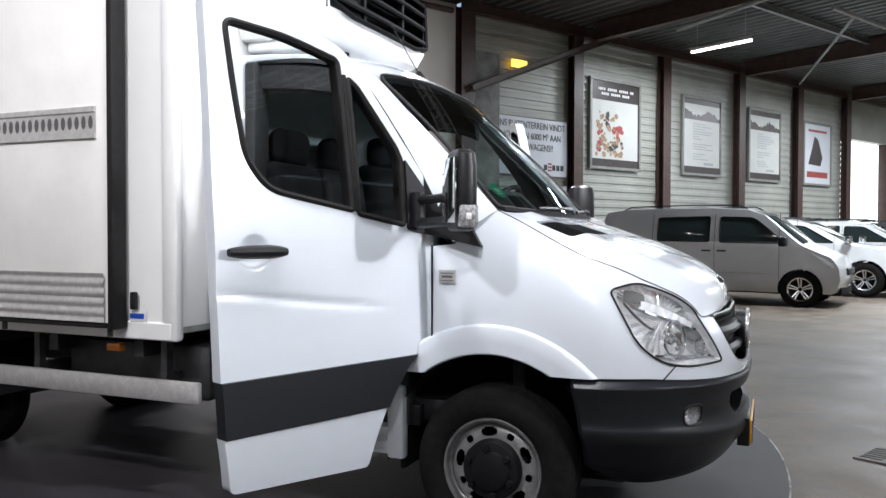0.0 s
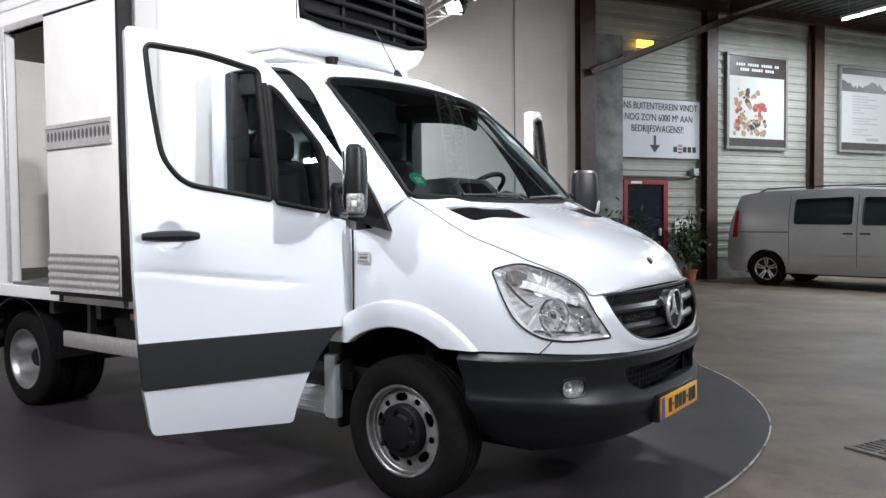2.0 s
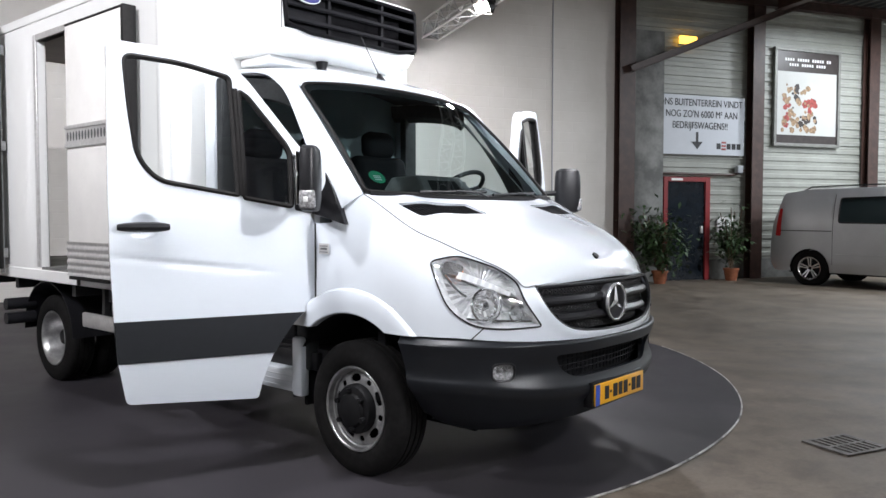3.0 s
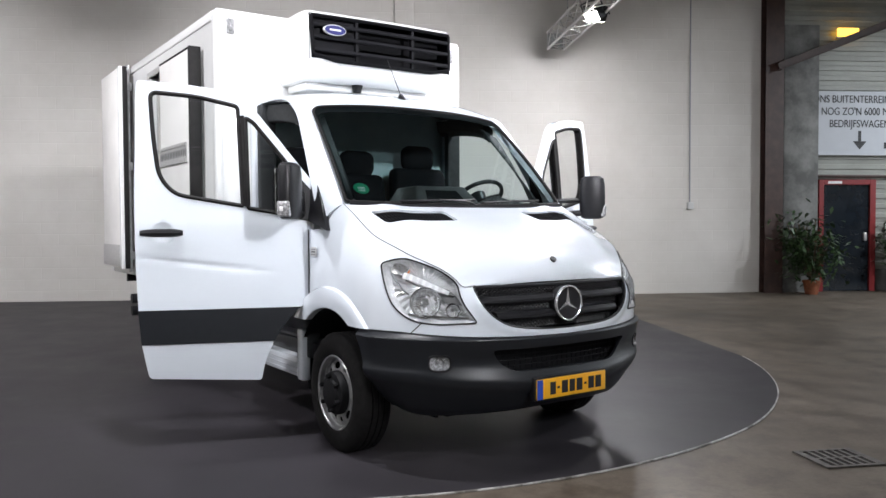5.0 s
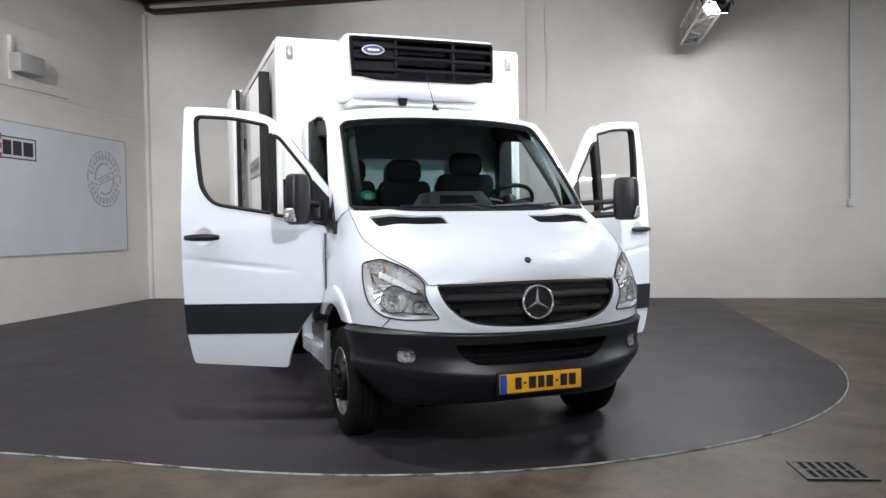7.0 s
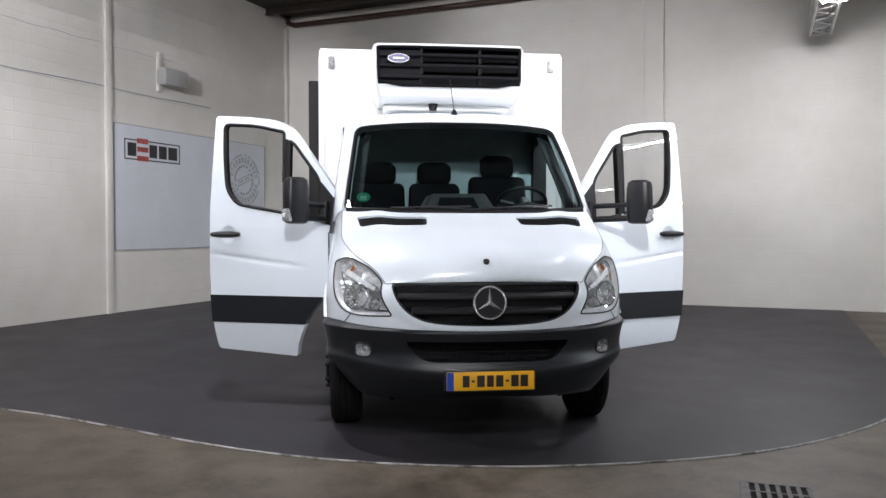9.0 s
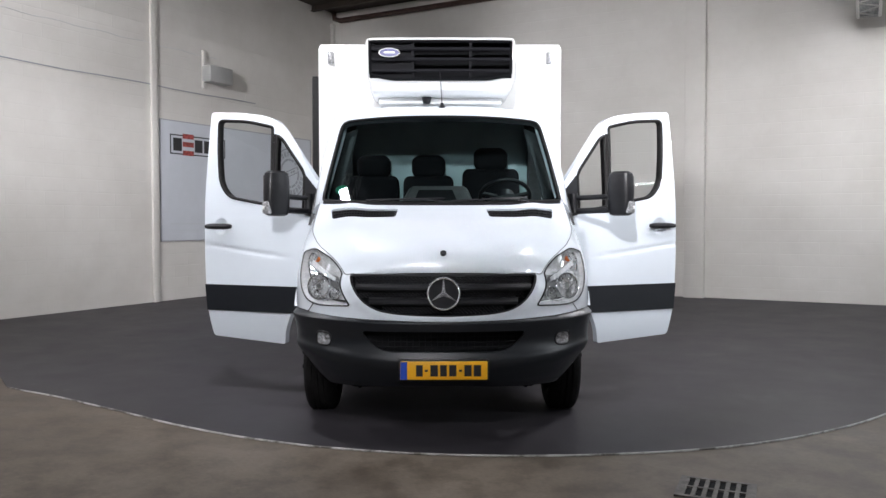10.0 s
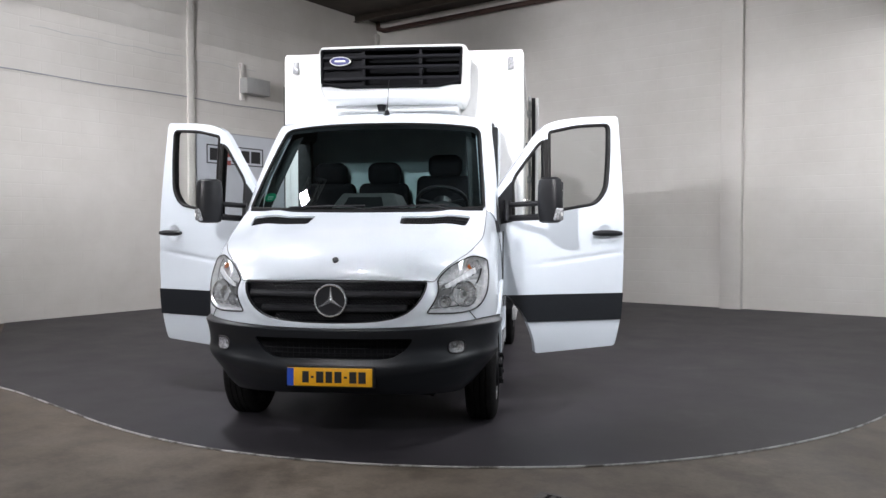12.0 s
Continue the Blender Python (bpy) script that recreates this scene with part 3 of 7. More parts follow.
for v0, v1 in ((5.53, 5.72), (6.02, 6.20), (6.24, 6.43), (6.47, 6.69)):
    wall_left_quad(bm, v0, v1, 2.57, 2.79, 0.023, 0.027)
islands("logo_black", bm, M_INK, sg, "black logo shapes")
bm = bmesh.new()
for z in (2.79, 2.65, 2.50):
    wall_left_quad(bm, 5.74, 5.99, z, z + 0.085, 0.027, 0.031)
islands("logo_red", bm, M_POSTRED, sg, "three red logo bars")
bm = bmesh.new()
for k in range(14):
    wall_left_quad(bm, 5.5 + k * 0.085, 5.55 + k * 0.085, 2.43, 2.455, 0.023, 0.026)
wall_left_quad(bm, 5.45, 7.3, 1.30, 1.33, 0.023, 0.026)
wall_left_quad(bm, 5.45, 7.3, 1.20, 1.21, 0.023, 0.026)
wall_left_quad(bm, 7.9, 9.15, 1.30, 1.33, 0.023, 0.026)
wall_left_quad(bm, 7.9, 9.15, 1.20, 1.21, 0.023, 0.026)
islands("small_print", bm, M_FAINT, sg, "faint grey lines of print")


def stamp(cv, cz, r):
    """A round worn stamp: broken rings, dashes for its lettering, and two arms across."""
    bm = bmesh.new()

    def blk(a, rr, da, dr):
        pts = []
        for sa, sr in ((-1, -1), (1, -1), (1, 1), (-1, 1)):
            an, ra = a + sa * da, rr + sr * dr
            pts.append((cv + ra * math.cos(an), cz + ra * math.sin(an)))
        b = [bm.verts.new((LEFT + 0.023, *p)) for p in pts]
        t = [bm.verts.new((LEFT + 0.027, *p)) for p in pts]
        skin(bm, [b, t])
        bm.faces.new(t)
    rnd = random.Random(4)
    for k in range(72):
        if rnd.random() < 0.86:
            blk(2 * math.pi * k / 72, r, math.pi / 72, 0.014)
        if rnd.random() < 0.80 and not (10 < k % 36 < 13):
            blk(2 * math.pi * k / 72, r * 0.56, math.pi / 72, 0.022)
    for k in range(26):
        if k % 13 not in (0,):
            a = 2 * math.pi * k / 26
            blk(a - 0.05, r * 0.80, 0.022, 0.055)
            blk(a + 0.04, r * 0.80, 0.022, 0.055)
            blk(a, r * (0.86 if k % 2 else 0.75), 0.06, 0.014)
    for s in (-1, 1):
        ca, sa = math.cos(0.35), math.sin(0.35)
        pts = [(-0.42, 0.10 * s - 0.02), (0.42, 0.10 * s - 0.02), (0.42, 0.10 * s + 0.02), (-0.42, 0.10 * s + 0.02)]
        q = [(cv + r * 1.1 * (x * ca - y * sa), cz + r * 1.1 * (x * sa + y * ca)) for x, y in pts]
        b = [bm.verts.new((LEFT + 0.0235, *p)) for p in q]
        t = [bm.verts.new((LEFT + 0.0275, *p)) for p in q]
        skin(bm, [b, t])
        bm.faces.new(t)
    for k in range(4):
        blk(0.35 + (0 if k < 2 else math.pi), r * (0.12 + 0.16 * (k % 2)), 0.3 / (1 + k % 2), 0.03)
    bmesh.ops.recalc_face_normals(bm, faces=bm.faces[:])
    return bm


part("round_stamp", stamp(8.60, 2.34, 0.50), M_GREYPRINT, sg, "worn round grey stamp")


def back_box(bm, u0, u1, z0, z1, d0, d1):
    box(bm, u0, u1, BACK - d1, BACK - d0, z0, z1)


# red door with its frame
dr = thing("entrance_door", "dark glazed door in a red steel frame, closed", "door", ROOM, kind="structure")
bm = bmesh.new()
for a in ((7.52, 7.62, 0, 2.16), (8.56, 8.68, 0, 2.16), (7.6205, 8.5595, 2.06, 2.16)):
    back_box(bm, *a, 0.0, 0.10)
part("door_frame", bm, M_REDPAINT, dr, "red painted frame", bevel=0.006)
part("door_leaf", boxed(7.622, 8.557, BACK - 0.06, BACK - 0.02, 0.01, 2.058), M_DOORGLASS, dr, "dark glossy leaf")
part("handle", rbox(8.44, 8.50, BACK - 0.11, BACK - 0.06, 0.98, 1.14, 0.01), M_ALU, dr, "metal handle")
part("notice", boxed(7.70, 7.98, BACK - 0.105, BACK - 0.101, 2.08, 2.13), M_PAPER, dr)
pp = thing("wall_pipe", "brown pipe and small valve above the door", "pipe", ROOM)
bm = bmesh.new()
pipe(bm, [(7.5, BACK - 0.06, 2.23), (9.3, BACK - 0.06, 2.22), (9.6, BACK - 0.06, 2.32)], 0.03, 8)
part("pipe_run", bm, M_STEEL, pp)
part("valve", rbox(9.35, 9.5, BACK - 0.14, BACK - 0.02, 2.26, 2.42, 0.02), M_GREYPRINT, pp)

# banner with lettering
bn = thing("notice_banner", "white banner with black Dutch lettering and an arrow", "banner", ROOM)
part("sheet", boxed(7.30, 9.58, BACK - 0.05, BACK - 0.035, 2.63, 3.86), M_BANNER, bn)
TXT = pose(0, 0, 0, 90, 0, 0)
for k, (line, cu) in enumerate((("ONS BUITENTERREIN VINDT", 8.46), ("U NOG ZO'N 6000 M\u00b2 AAN", 8.40), ("BEDRIJFSWAGENS!!", 8.44))):
    text("lettering", line, 0.205, M_INK, Matrix.Translation((cu, BACK - 0.054, 3.70 - k * 0.235)) @ TXT, bn, squeeze=0.80)
bm = bmesh.new()
back_box(bm, 8.33, 8.39, 2.86, 3.10, 0.051, 0.055)
p = [bm.verts.new((a, BACK - 0.055, z)) for a, z in ((8.22, 2.90), (8.50, 2.90), (8.36, 2.74))]
bm.faces.new(p[::-1])
part("arrow", bm, M_INK, bn, "black arrow")
bm = bmesh.new()
for k, a in enumerate((8.86, 9.12, 9.25, 9.38)):
    back_box(bm, a, a + 0.10, 2.76, 2.88, 0.051, 0.055)
islands("logo_black", bm, M_INK, bn)
bm = bmesh.new()
for z in (2.74, 2.81, 2.88):
    back_box(bm, 8.985, 9.10, z, z + 0.04, 0.051, 0.056)
islands("logo_red", bm, M_POSTRED, bn, "red logo bars")

e = thing("exit_lamp", "lit amber emergency lamp on the cladding", "lamp", ROOM)
part("housing", rbox(7.86, 8.32, BACK - 0.10, BACK - 0.02, 4.86, 4.89, 0.006), M_WHITEBOX, e)
part("lamp_glass", rbox(7.88, 8.30, BACK - 0.095, BACK - 0.03, 4.892, 5.06, 0.02), M_EXIT, e, "glowing amber glass")
wn_ = thing("wall_notice", "small white notice sheet on the cladding", "notice", ROOM)
part("sheet", boxed(8.95, 9.38, BACK - 0.01, BACK + 0.012, 1.0, 1.32), M_PAPER, wn_)


def poster(u0, u1, z0, z1, kindno):
    p = thing("poster", ("framed poster with a dark heading and a red and tan picture", "framed poster with a dark landscape band and lines of print", "framed poster with a dark landscape band and lines of print", "framed white poster with a dark figure shape and red heading")[kindno], "poster", ROOM, "posters on the cladding")
    fr = bmesh.new()
    for a in ((u0, u1, z1 - 0.07, z1), (u0, u1, z0, z0 + 0.07), (u0, u0 + 0.07, z0 + 0.0705, z1 - 0.0705), (u1 - 0.07, u1, z0 + 0.0705, z1 - 0.0705)):
        back_box(fr, *a, -0.02, 0.05)
    part("frame", fr, M_POSTFRAME, p, "dull grey metal frame", bevel=0.008)
    a0, a1, b0, b1 = u0 + 0.071, u1 - 0.071, z0 + 0.071, z1 - 0.071
    part("sheet", boxed(a0, a1, BACK - 0.02, BACK + 0.01, b0, b1), M_POSTER if kindno != 3 else M_BANNER, p)
    W, H = a1 - a0, b1 - b0
    if kindno < 3:
        bm = bmesh.new()
        back_box(bm, a0, a1, b0, b0 + 0.09 * H, 0.021, 0.024)
        if kindno == 0:
            back_box(bm, a0, a1, b0 + 0.78 * H, b1, 0.021, 0.024)
            back_box(bm, a0, a0 + 0.015 * W, b0 + 0.0905 * H, b0 + 0.7795 * H, 0.021, 0.024)
            back_box(bm, a1 - 0.015 * W, a1, b0 + 0.0905 * H, b0 + 0.7795 * H, 0.021, 0.024)
        part("dark_band", bm, M_POSTDARK, p, "dark brown print")
    rnd = random.Random(10 + kindno)
    if kindno == 0:
        bm = bmesh.new()
        for row, (n, z) in enumerate(((19, 0.895), (15, 0.84))):
            for k in range(n):
                if k % 6 != 4:
                    a = a0 + W * (0.13 + 0.04 * k + 0.07 * row)
                    back_box(bm, a, a + 0.026 * W, b0 + z * H, b0 + (z + 0.030) * H, 0.0245, 0.027)
        islands("heading", bm, M_PAPER, p, "pale heading bars")
        for nm, mt, n in (("picture_red", M_POSTRED, 40), ("picture_tan", M_POSTTAN, 60), ("picture_dark", M_POSTDARK, 24)):
            bm = bmesh.new()
            for k in range(n):
                x, z = rnd.random() * 0.55, rnd.random() ** 1.6 * 0.5
                if nm == "picture_red":
                    x, z = (0.34 + rnd.random() * 0.2, 0.2 + rnd.random() * 0.17) if k % 2 else (0.02 + rnd.random() * 0.1, 0.02 + rnd.random() * 0.5)
                if nm == "picture_dark":
                    x, z = (0.16 + rnd.random() * 0.1, 0.2 + rnd.random() * 0.3) if k % 2 else (0.2 + rnd.random() * 0.35, 0.03 + rnd.random() * 0.12)
                r = 0.012 + rnd.random() * 0.026
                cx, cz = a0 + W * (0.10 + x), b0 + H * (0.14 + z)
                d = 0.022 + 0.00008 * k + {"picture_red": 0.0, "picture_tan": 0.0001, "picture_dark": 0.0002}[nm]
                pts = [bm.verts.new((cx + W * r * 1.3 * math.cos(t * 1.05 + k) * (0.7 + 0.5 * rnd.random()), BACK - d, cz + H * r * math.sin(t * 1.05 + k) * (0.7 + 0.6 * rnd.random()))) for t in range(6)]
                bm.faces.new(pts)
            islands(nm, bm, mt, p)
    elif kindno < 3:
        bm = bmesh.new()
        n = 44
        hgt = [b0 + H * (0.79 + 0.035 * math.sin(k * 0.23 + 1.1) + 0.045 * rnd.random()) for k in range(n + 1)]
        lo = [bm.verts.new((a0 + W * k / n, BACK - 0.0225, b0 + 0.72 * H)) for k in range(n + 1)]
        hi = [bm.verts.new((a0 + W * k / n, BACK - 0.0225, hgt[k])) for k in range(n + 1)]
        skin(bm, [lo, hi], closed=False)
        back_box(bm, a0, a1, b0 + 0.93 * H, b1, 0.021, 0.024)
        part("landscape", bm, M_POSTDARK, p, "dark landscape print")
        bm = bmesh.new()
        for k in range(15):
            if k not in (7, 11):
                z = b0 + H * (0.66 - 0.034 * k)
                back_box(bm, a0 + 0.25 * W, a0 + W * (0.42 + 0.4 * rnd.random()), z, z + 0.012 * H, 0.021, 0.0235)
        back_box(bm, a0 + 0.55 * W, a0 + 0.82 * W, b0 + 0.115 * H, b0 + 0.15 * H, 0.021, 0.0235)
        islands("small_print", bm, M_GREYPRINT, p, "grey lines of print")
    else:
        bm = bmesh.new()
        back_box(bm, a0 + 0.15 * W, a0 + 0.85 * W, b0 + 0.87 * H, b0 + 0.91 * H, 0.021, 0.024)
        back_box(bm, a0 + 0.1 * W, a0 + 0.9 * W, b0 + 0.10 * H, b0 + 0.20 * H, 0.021, 0.024)
        islands("red_print", bm, M_POSTRED, p)
        bm = bmesh.new()
        pts = [bm.verts.new((a0 + W * x, BACK - 0.023, b0 + H * z)) for x, z in ((0.15, 0.32), (0.62, 0.30), (0.70, 0.45), (0.52, 0.75), (0.38, 0.80), (0.30, 0.6))]
        bm.faces.new(pts)
        part("dark_shape", bm, M_POSTDARK, p)
    return p


poster(10.38, 12.25, 2.88, 5.03, 0)
poster(13.98, 15.78, 2.90, 5.0, 1)
poster(17.15, 18.92, 2.88, 4.98, 2)
poster(20.28, 22.08, 2.88, 4.88, 3)


# potted plants
def plant(m, height, spread, seed, label, stems=9, leaves=34):
    rnd = random.Random(seed)
    p = thing("potted_plant", label, "plant", m, "potted plants by the door")
    bm = bmesh.new()
    prof = [(0.0, 0.0), (0.11, 0.0), (0.15, 0.22), (0.165, 0.22), (0.165, 0.26), (0.14, 0.26), (0.135, 0.22), (0.0, 0.22)]
    rings = [ring(bm, Vector((0, 0, z)), Vector((1, 0, 0)), Vector((0, 1, 0)), 20, max(r, 0.002)) for r, z in prof]
    skin(bm, rings)
    part("pot", bm, M_TERRA, p, "terracotta pot")
    bm = bmesh.new()
    rod(bm, (0, 0, 0.205), (0, 0, 0.235), 0.134, n=18)
    part("soil", bm, M_SOIL, p)
    st, lf = bmesh.new(), bmesh.new()
    for k in range(stems):
        a, t = rnd.uniform(0, 6.28), rnd.uniform(0.55, 1.0)
        tip = Vector((math.cos(a) * spread * rnd.uniform(0.2, 0.8), math.sin(a) * spread * rnd.uniform(0.2, 0.8), height * t))
        pts = [Vector((0.02 * math.cos(a), 0.02 * math.sin(a), 0.22)).lerp(tip, w) + Vector((0, 0, 0.05 * math.sin(w * 3.1))) for w in (0, 0.35, 0.7, 1)]
        pipe(st, pts, 0.008, 5)
        for i in range(leaves):
            w = rnd.uniform(0.3, 1.0)
            c = pts[0].lerp(tip, w) + Vector((rnd.gauss(0, 1), rnd.gauss(0, 1), rnd.gauss(0, 0.8))) * 0.11 * spread / 0.35
            d = Vector((rnd.gauss(0, 1), rnd.gauss(0, 1), rnd.gauss(-0.3, 0.6))).normalized()
            s = d.cross(Vector((0, 0, 1))).normalized()
            L, Wd = rnd.uniform(0.09, 0.18), rnd.uniform(0.026, 0.046)
            q = [c, c + d * L * 0.45 + s * Wd, c + d * L + Vector((0, 0, -0.02)), c + d * L * 0.45 - s * Wd]
            lf.faces.new([lf.verts.new(x) for x in q])
    part("stems", st, M_STEM, p)
    part("foliage", lf, M_LEAF, p, "dense green leaves")
    return p


plant(ROOM @ pose(8.98, BACK - 0.42, 0), 1.55, 0.42, 3, "tall leafy green plant in a terracotta pot", 11, 44)
plant(ROOM @ pose(7.12, BACK - 0.55, 0), 1.42, 0.62, 5, "bushy dark green plant in a terracotta pot", 16, 70)


# thin cables clipped along the side wall
for zz, v0, v1 in ((3.60, -6.0, 7.6), (4.28, 2.4, 6.6)):
    bm = bmesh.new()
    pipe(bm, [(LEFT + 0.012, v0 + (v1 - v0) * k / 20, zz + 0.012 * math.sin(k * 1.7) + 0.004 * (v0 + (v1 - v0) * k / 20)) for k in range(21)], 0.010 if zz < 4 else 0.006, 6)
    struct("wall_cable", bm, M_GREYPRINT if zz < 4 else M_WHITEBOX, "thin grey cable clipped along the side wall", "cable")


# lighting truss and its floodlight
def truss(m, length, label):
    t = thing("lighting_truss", label, "truss", m)
    ch, w = bmesh.new(), 0.145
    cs = ((-w, -w), (w, -w), (w, w), (-w, w))
    for x, z in cs:
        rod(ch, (x, 0, z), (x, length, z), 0.022, n=8)
    islands("chord", ch, M_ALU, t)
    br, n = bmesh.new(), int(length / 0.29)
    for k in range(n):
        y0, y1 = length * k / n, length * (k + 1) / n
        for i in range(4):
            a, b = cs[i], cs[(i + 1) % 4]
            if k % 2:
                a, b = b, a
            rod(br, (a[0], y0, a[1]), (b[0], y1, b[1]), 0.010, n=6, caps=False)
    for i in range(4):
        a, b = cs[i], cs[(i + 1) % 4]
        for y in (0.0, length):
            rod(br, (a[0], y, a[1]), (b[0], y, b[1]), 0.014, n=6)
    part("lattice", br, M_ALU, t)
    pl = bmesh.new()
    box(pl, -w, w, -0.012, -0.004, -w, w)
    part("end_plate", pl, M_GALV, t)
    hg = bmesh.new()
    for y in (0.8, length - 0.8):
        rod(hg, (0, y, w), (0, y, 1.36), 0.008, n=6)
    islands("hanger", hg, M_GALV, t)
    return t


def floodlight(m):
    f = thing("floodlight", "black floodlight clamped to the truss, switched on, some of them added", "lamp", m, "truss lights")
    part("housing", rbox(-0.13, 0.13, -0.09, 0.09, -0.09, 0.09, 0.02), M_BLACK, f)
    part("lamp_face", rbox(-0.11, 0.11, -0.10, -0.0905, -0.07, 0.07, 0.004), M_SPOTGLOW, f, "glowing white lamp face")
    bm = bmesh.new()
    pipe(bm, [(-0.18, 0, 0), (-0.18, 0.0, 0.17), (0, 0, 0.20), (0.18, 0, 0.17), (0.18, 0, 0)], 0.012, 6)
    part("yoke", bm, M_BLACK, f)
    return f



truss(ROOM @ pose(2.2, 9.35, 4.55, 0, 0, 180), 20.0, "aluminium lattice lighting truss hung from the ceiling, three of four added")
# these three trusses are unseen, added to carry the extra floodlights
truss(ROOM @ pose(-5.0, 2.4, 4.75, 0, 0, 180), 14.0, "aluminium lattice lighting truss hung from the ceiling, three of four added")
truss(ROOM @ pose(-2.0, 0.35, 4.72, 0, 0, 180), 5.0, "aluminium lattice lighting truss hung from the ceiling, three of four added")
truss(ROOM @ pose(-4.0, -8.5, 4.75, 0, 0, -90), 8.0, "aluminium lattice lighting truss hung from the ceiling, three of four added")
# added fill lamps get the same housing as the flood in view
for at_, tgt, watts, beam in FLOODS:
    p = ROOM @ Vector(at_)
    d = (Vector(tgt) - p).normalized()
    floodlight(Matrix.Translation(p - d * 0.16) @ (-d).to_track_quat("Y", "Z").to_matrix().to_4x4())


for p0, p1, r in (((10.49, 7.82), (9.87, 5.45), 0.05), ((11.38, 5.03), (16.4, 5.05), 0.045), ((12.38, 5.08), (18.28, 9.23), 0.03)):
    bm = bmesh.new()
    rod(bm, (*p0, 5.64), (*p1, 5.64), r, n=8)
    struct("roof_brace", bm, M_PALESTEEL, "pale painted tubular roof brace", "brace")


def tube_light(uu, vv, z):
    t = thing("tube_light", "lit fluorescent tube light under the roof, some of them added", "lamp", ROOM @ pose(uu, vv, z), "tube lights under the roof")
    part("batten", rbox(-0.05, 0.05, -0.78, 0.78, 0.03, 0.09, 0.008), M_WHITEBOX, t)
    bm = bmesh.new()
    rod(bm, (0, -0.75, 0.0), (0, 0.75, 0.0), 0.022, n=10)
    part("tube", bm, M_TUBE, t, "glowing tube")
    for y in (-0.6, 0.6):
        bm = bmesh.new()
        rod(bm, (0, y, 0.09), (0, y, 0.70), 0.006, n=6)
        part("hanger", bm, M_GALV, t)
    return t


for uu, vv, watts in TUBES:
    tube_light(uu, vv, 5.55)


# ---- the refrigerated truck ----
def thicken(bm, off):
    """Gives an open sheet a back face, moved by off(co), and closes its rim."""
    src = bm.verts[:]
    faces = bm.faces[:]
    rim = [e for e in bm.edges if e.is_boundary]
    back = {v: bm.verts.new(v.co + off(v.co)) for v in src}
    for f in faces:
        bm.faces.new([back[v] for v in reversed(f.verts)])
    for e in rim:
        f = e.link_faces[0]
        a, b = e.verts
        for lp in f.loops:
            if lp.vert == a and lp.link_loop_next.vert == b:
                a, b = b, a
                break
        bm.faces.new((a, b, back[b], back[a]))
    return bm


TW, TD = 0.98, 0.65


def nose_y(x):
    return TD * (1 - math.sqrt(max(0.0, 1 - (min(abs(x), TW) / TW) ** 2.6)))


PLAN = []
_x = [0.96 * k / 96 for k in range(97)]
_pts = [(x, nose_y(x)) for x in _x]
_y1 = _pts[-1][1]
_pts += [(0.96 + 0.02 * min(1, (k / 10)) ** 0.5, _y1 + (TD - _y1) * k / 10) for k in range(1, 11)]
_pts += [(0.98, TD + 0.7 * k / 20) for k in range(1, 21)]
_s = 0.0
for k, p in enumerate(_pts):
    if k:
        _s += math.hypot(p[0] - _pts[k - 1][0], p[1] - _pts[k - 1][1])
    PLAN.append((_s, *p))


def plan_at(p):
    lo, hi = 0, len(PLAN) - 1
    p = min(max(p, 0), PLAN[-1][0])
    while hi - lo > 1:
        mid = (lo + hi) // 2
        if PLAN[mid][0] <= p:
            lo = mid
        else:
            hi = mid
    a, b = PLAN[lo], PLAN[hi]
    w = (p - a[0]) / (b[0] - a[0])
    return a[1] + (b[1] - a[1]) * w, a[2] + (b[2] - a[2]) * w


def p_of_x(x):
    for a, b in zip(PLAN, PLAN[1:]):
        if b[1] >= x:
            return a[0] + (b[0] - a[0]) * (x - a[1]) / (b[1] - a[1])


def p_of_y(y):
    return next(q[0] for q in PLAN if q[2] >= y)


P_CORNER, P_SIDE, P_BASE, P_END = p_of_x(0.55), p_of_y(0.65), p_of_y(1.0), p_of_y(1.345)
# upper rim of the wings' form, and the hood's shut line cut into it: grille corner, over the headlamp, foot of the windscreen
FORM = [(0.0, 0.0, 0.085, 1.045), (0.30, 0.295, 0.092, 1.043), (P_CORNER, 0.548, 0.130, 1.028), (p_of_x(0.68), 0.615, 0.175, 1.022), (p_of_x(0.80), 0.685, 0.250, 1.100), (p_of_x(0.90), 0.755, 0.345, 1.168),
        (p_of_y(0.47), 0.815, 0.470, 1.245), (P_SIDE, 0.850, 0.650, 1.335), (P_BASE, 0.880, 1.000, 1.482), (P_END, 0.900, 1.345, 1.60)]
CUT = [(0.0, 1.045), (0.30, 1.043), (P_CORNER, 1.030), (0.66, 1.022), (0.70, 1.030), (0.74, 1.058), (0.80, 1.091), (0.88, 1.123), (0.97, 1.150), (1.09, 1.193), (P_SIDE, 1.302), (P_BASE, 1.482), (P_END, 1.60)]


def nose(p, z, out=0.0):
    """A point of the front wings and nose: p along the plan, z its height."""
    xb, yb = plan_at(p)
    xt, yt, zt = lerp_table(FORM, p)
    zb = 0.74
    q = min(max((z - zb) / (zt - zb), 0), 1)
    e = q ** 4
    x, y = xb + (xt - xb) * e, yb + (yt - yb) * e
    if out:
        x2, y2 = plan_at(p + 0.01)
        d = Vector((x2 - xb, y2 - yb, 0)).normalized()
        x, y = x + d.y * out, y - d.x * out
    return Vector((x, y, z))


def shut_z(p):
    return lerp_table(CUT, p)[0]


SHUT = [(q, *nose(q, shut_z(q))) for q in [P_END * k / 80 for k in range(81)]]


def seam_z(p):
    return 0.752 + 0.040 * min(1.0, p / 1.0) ** 2


truck = thing("refrigerated_truck", "white refrigerated box truck, both cab doors open", "truck", VAN)
AX, AZ = 1.0, 0.362      # front axle
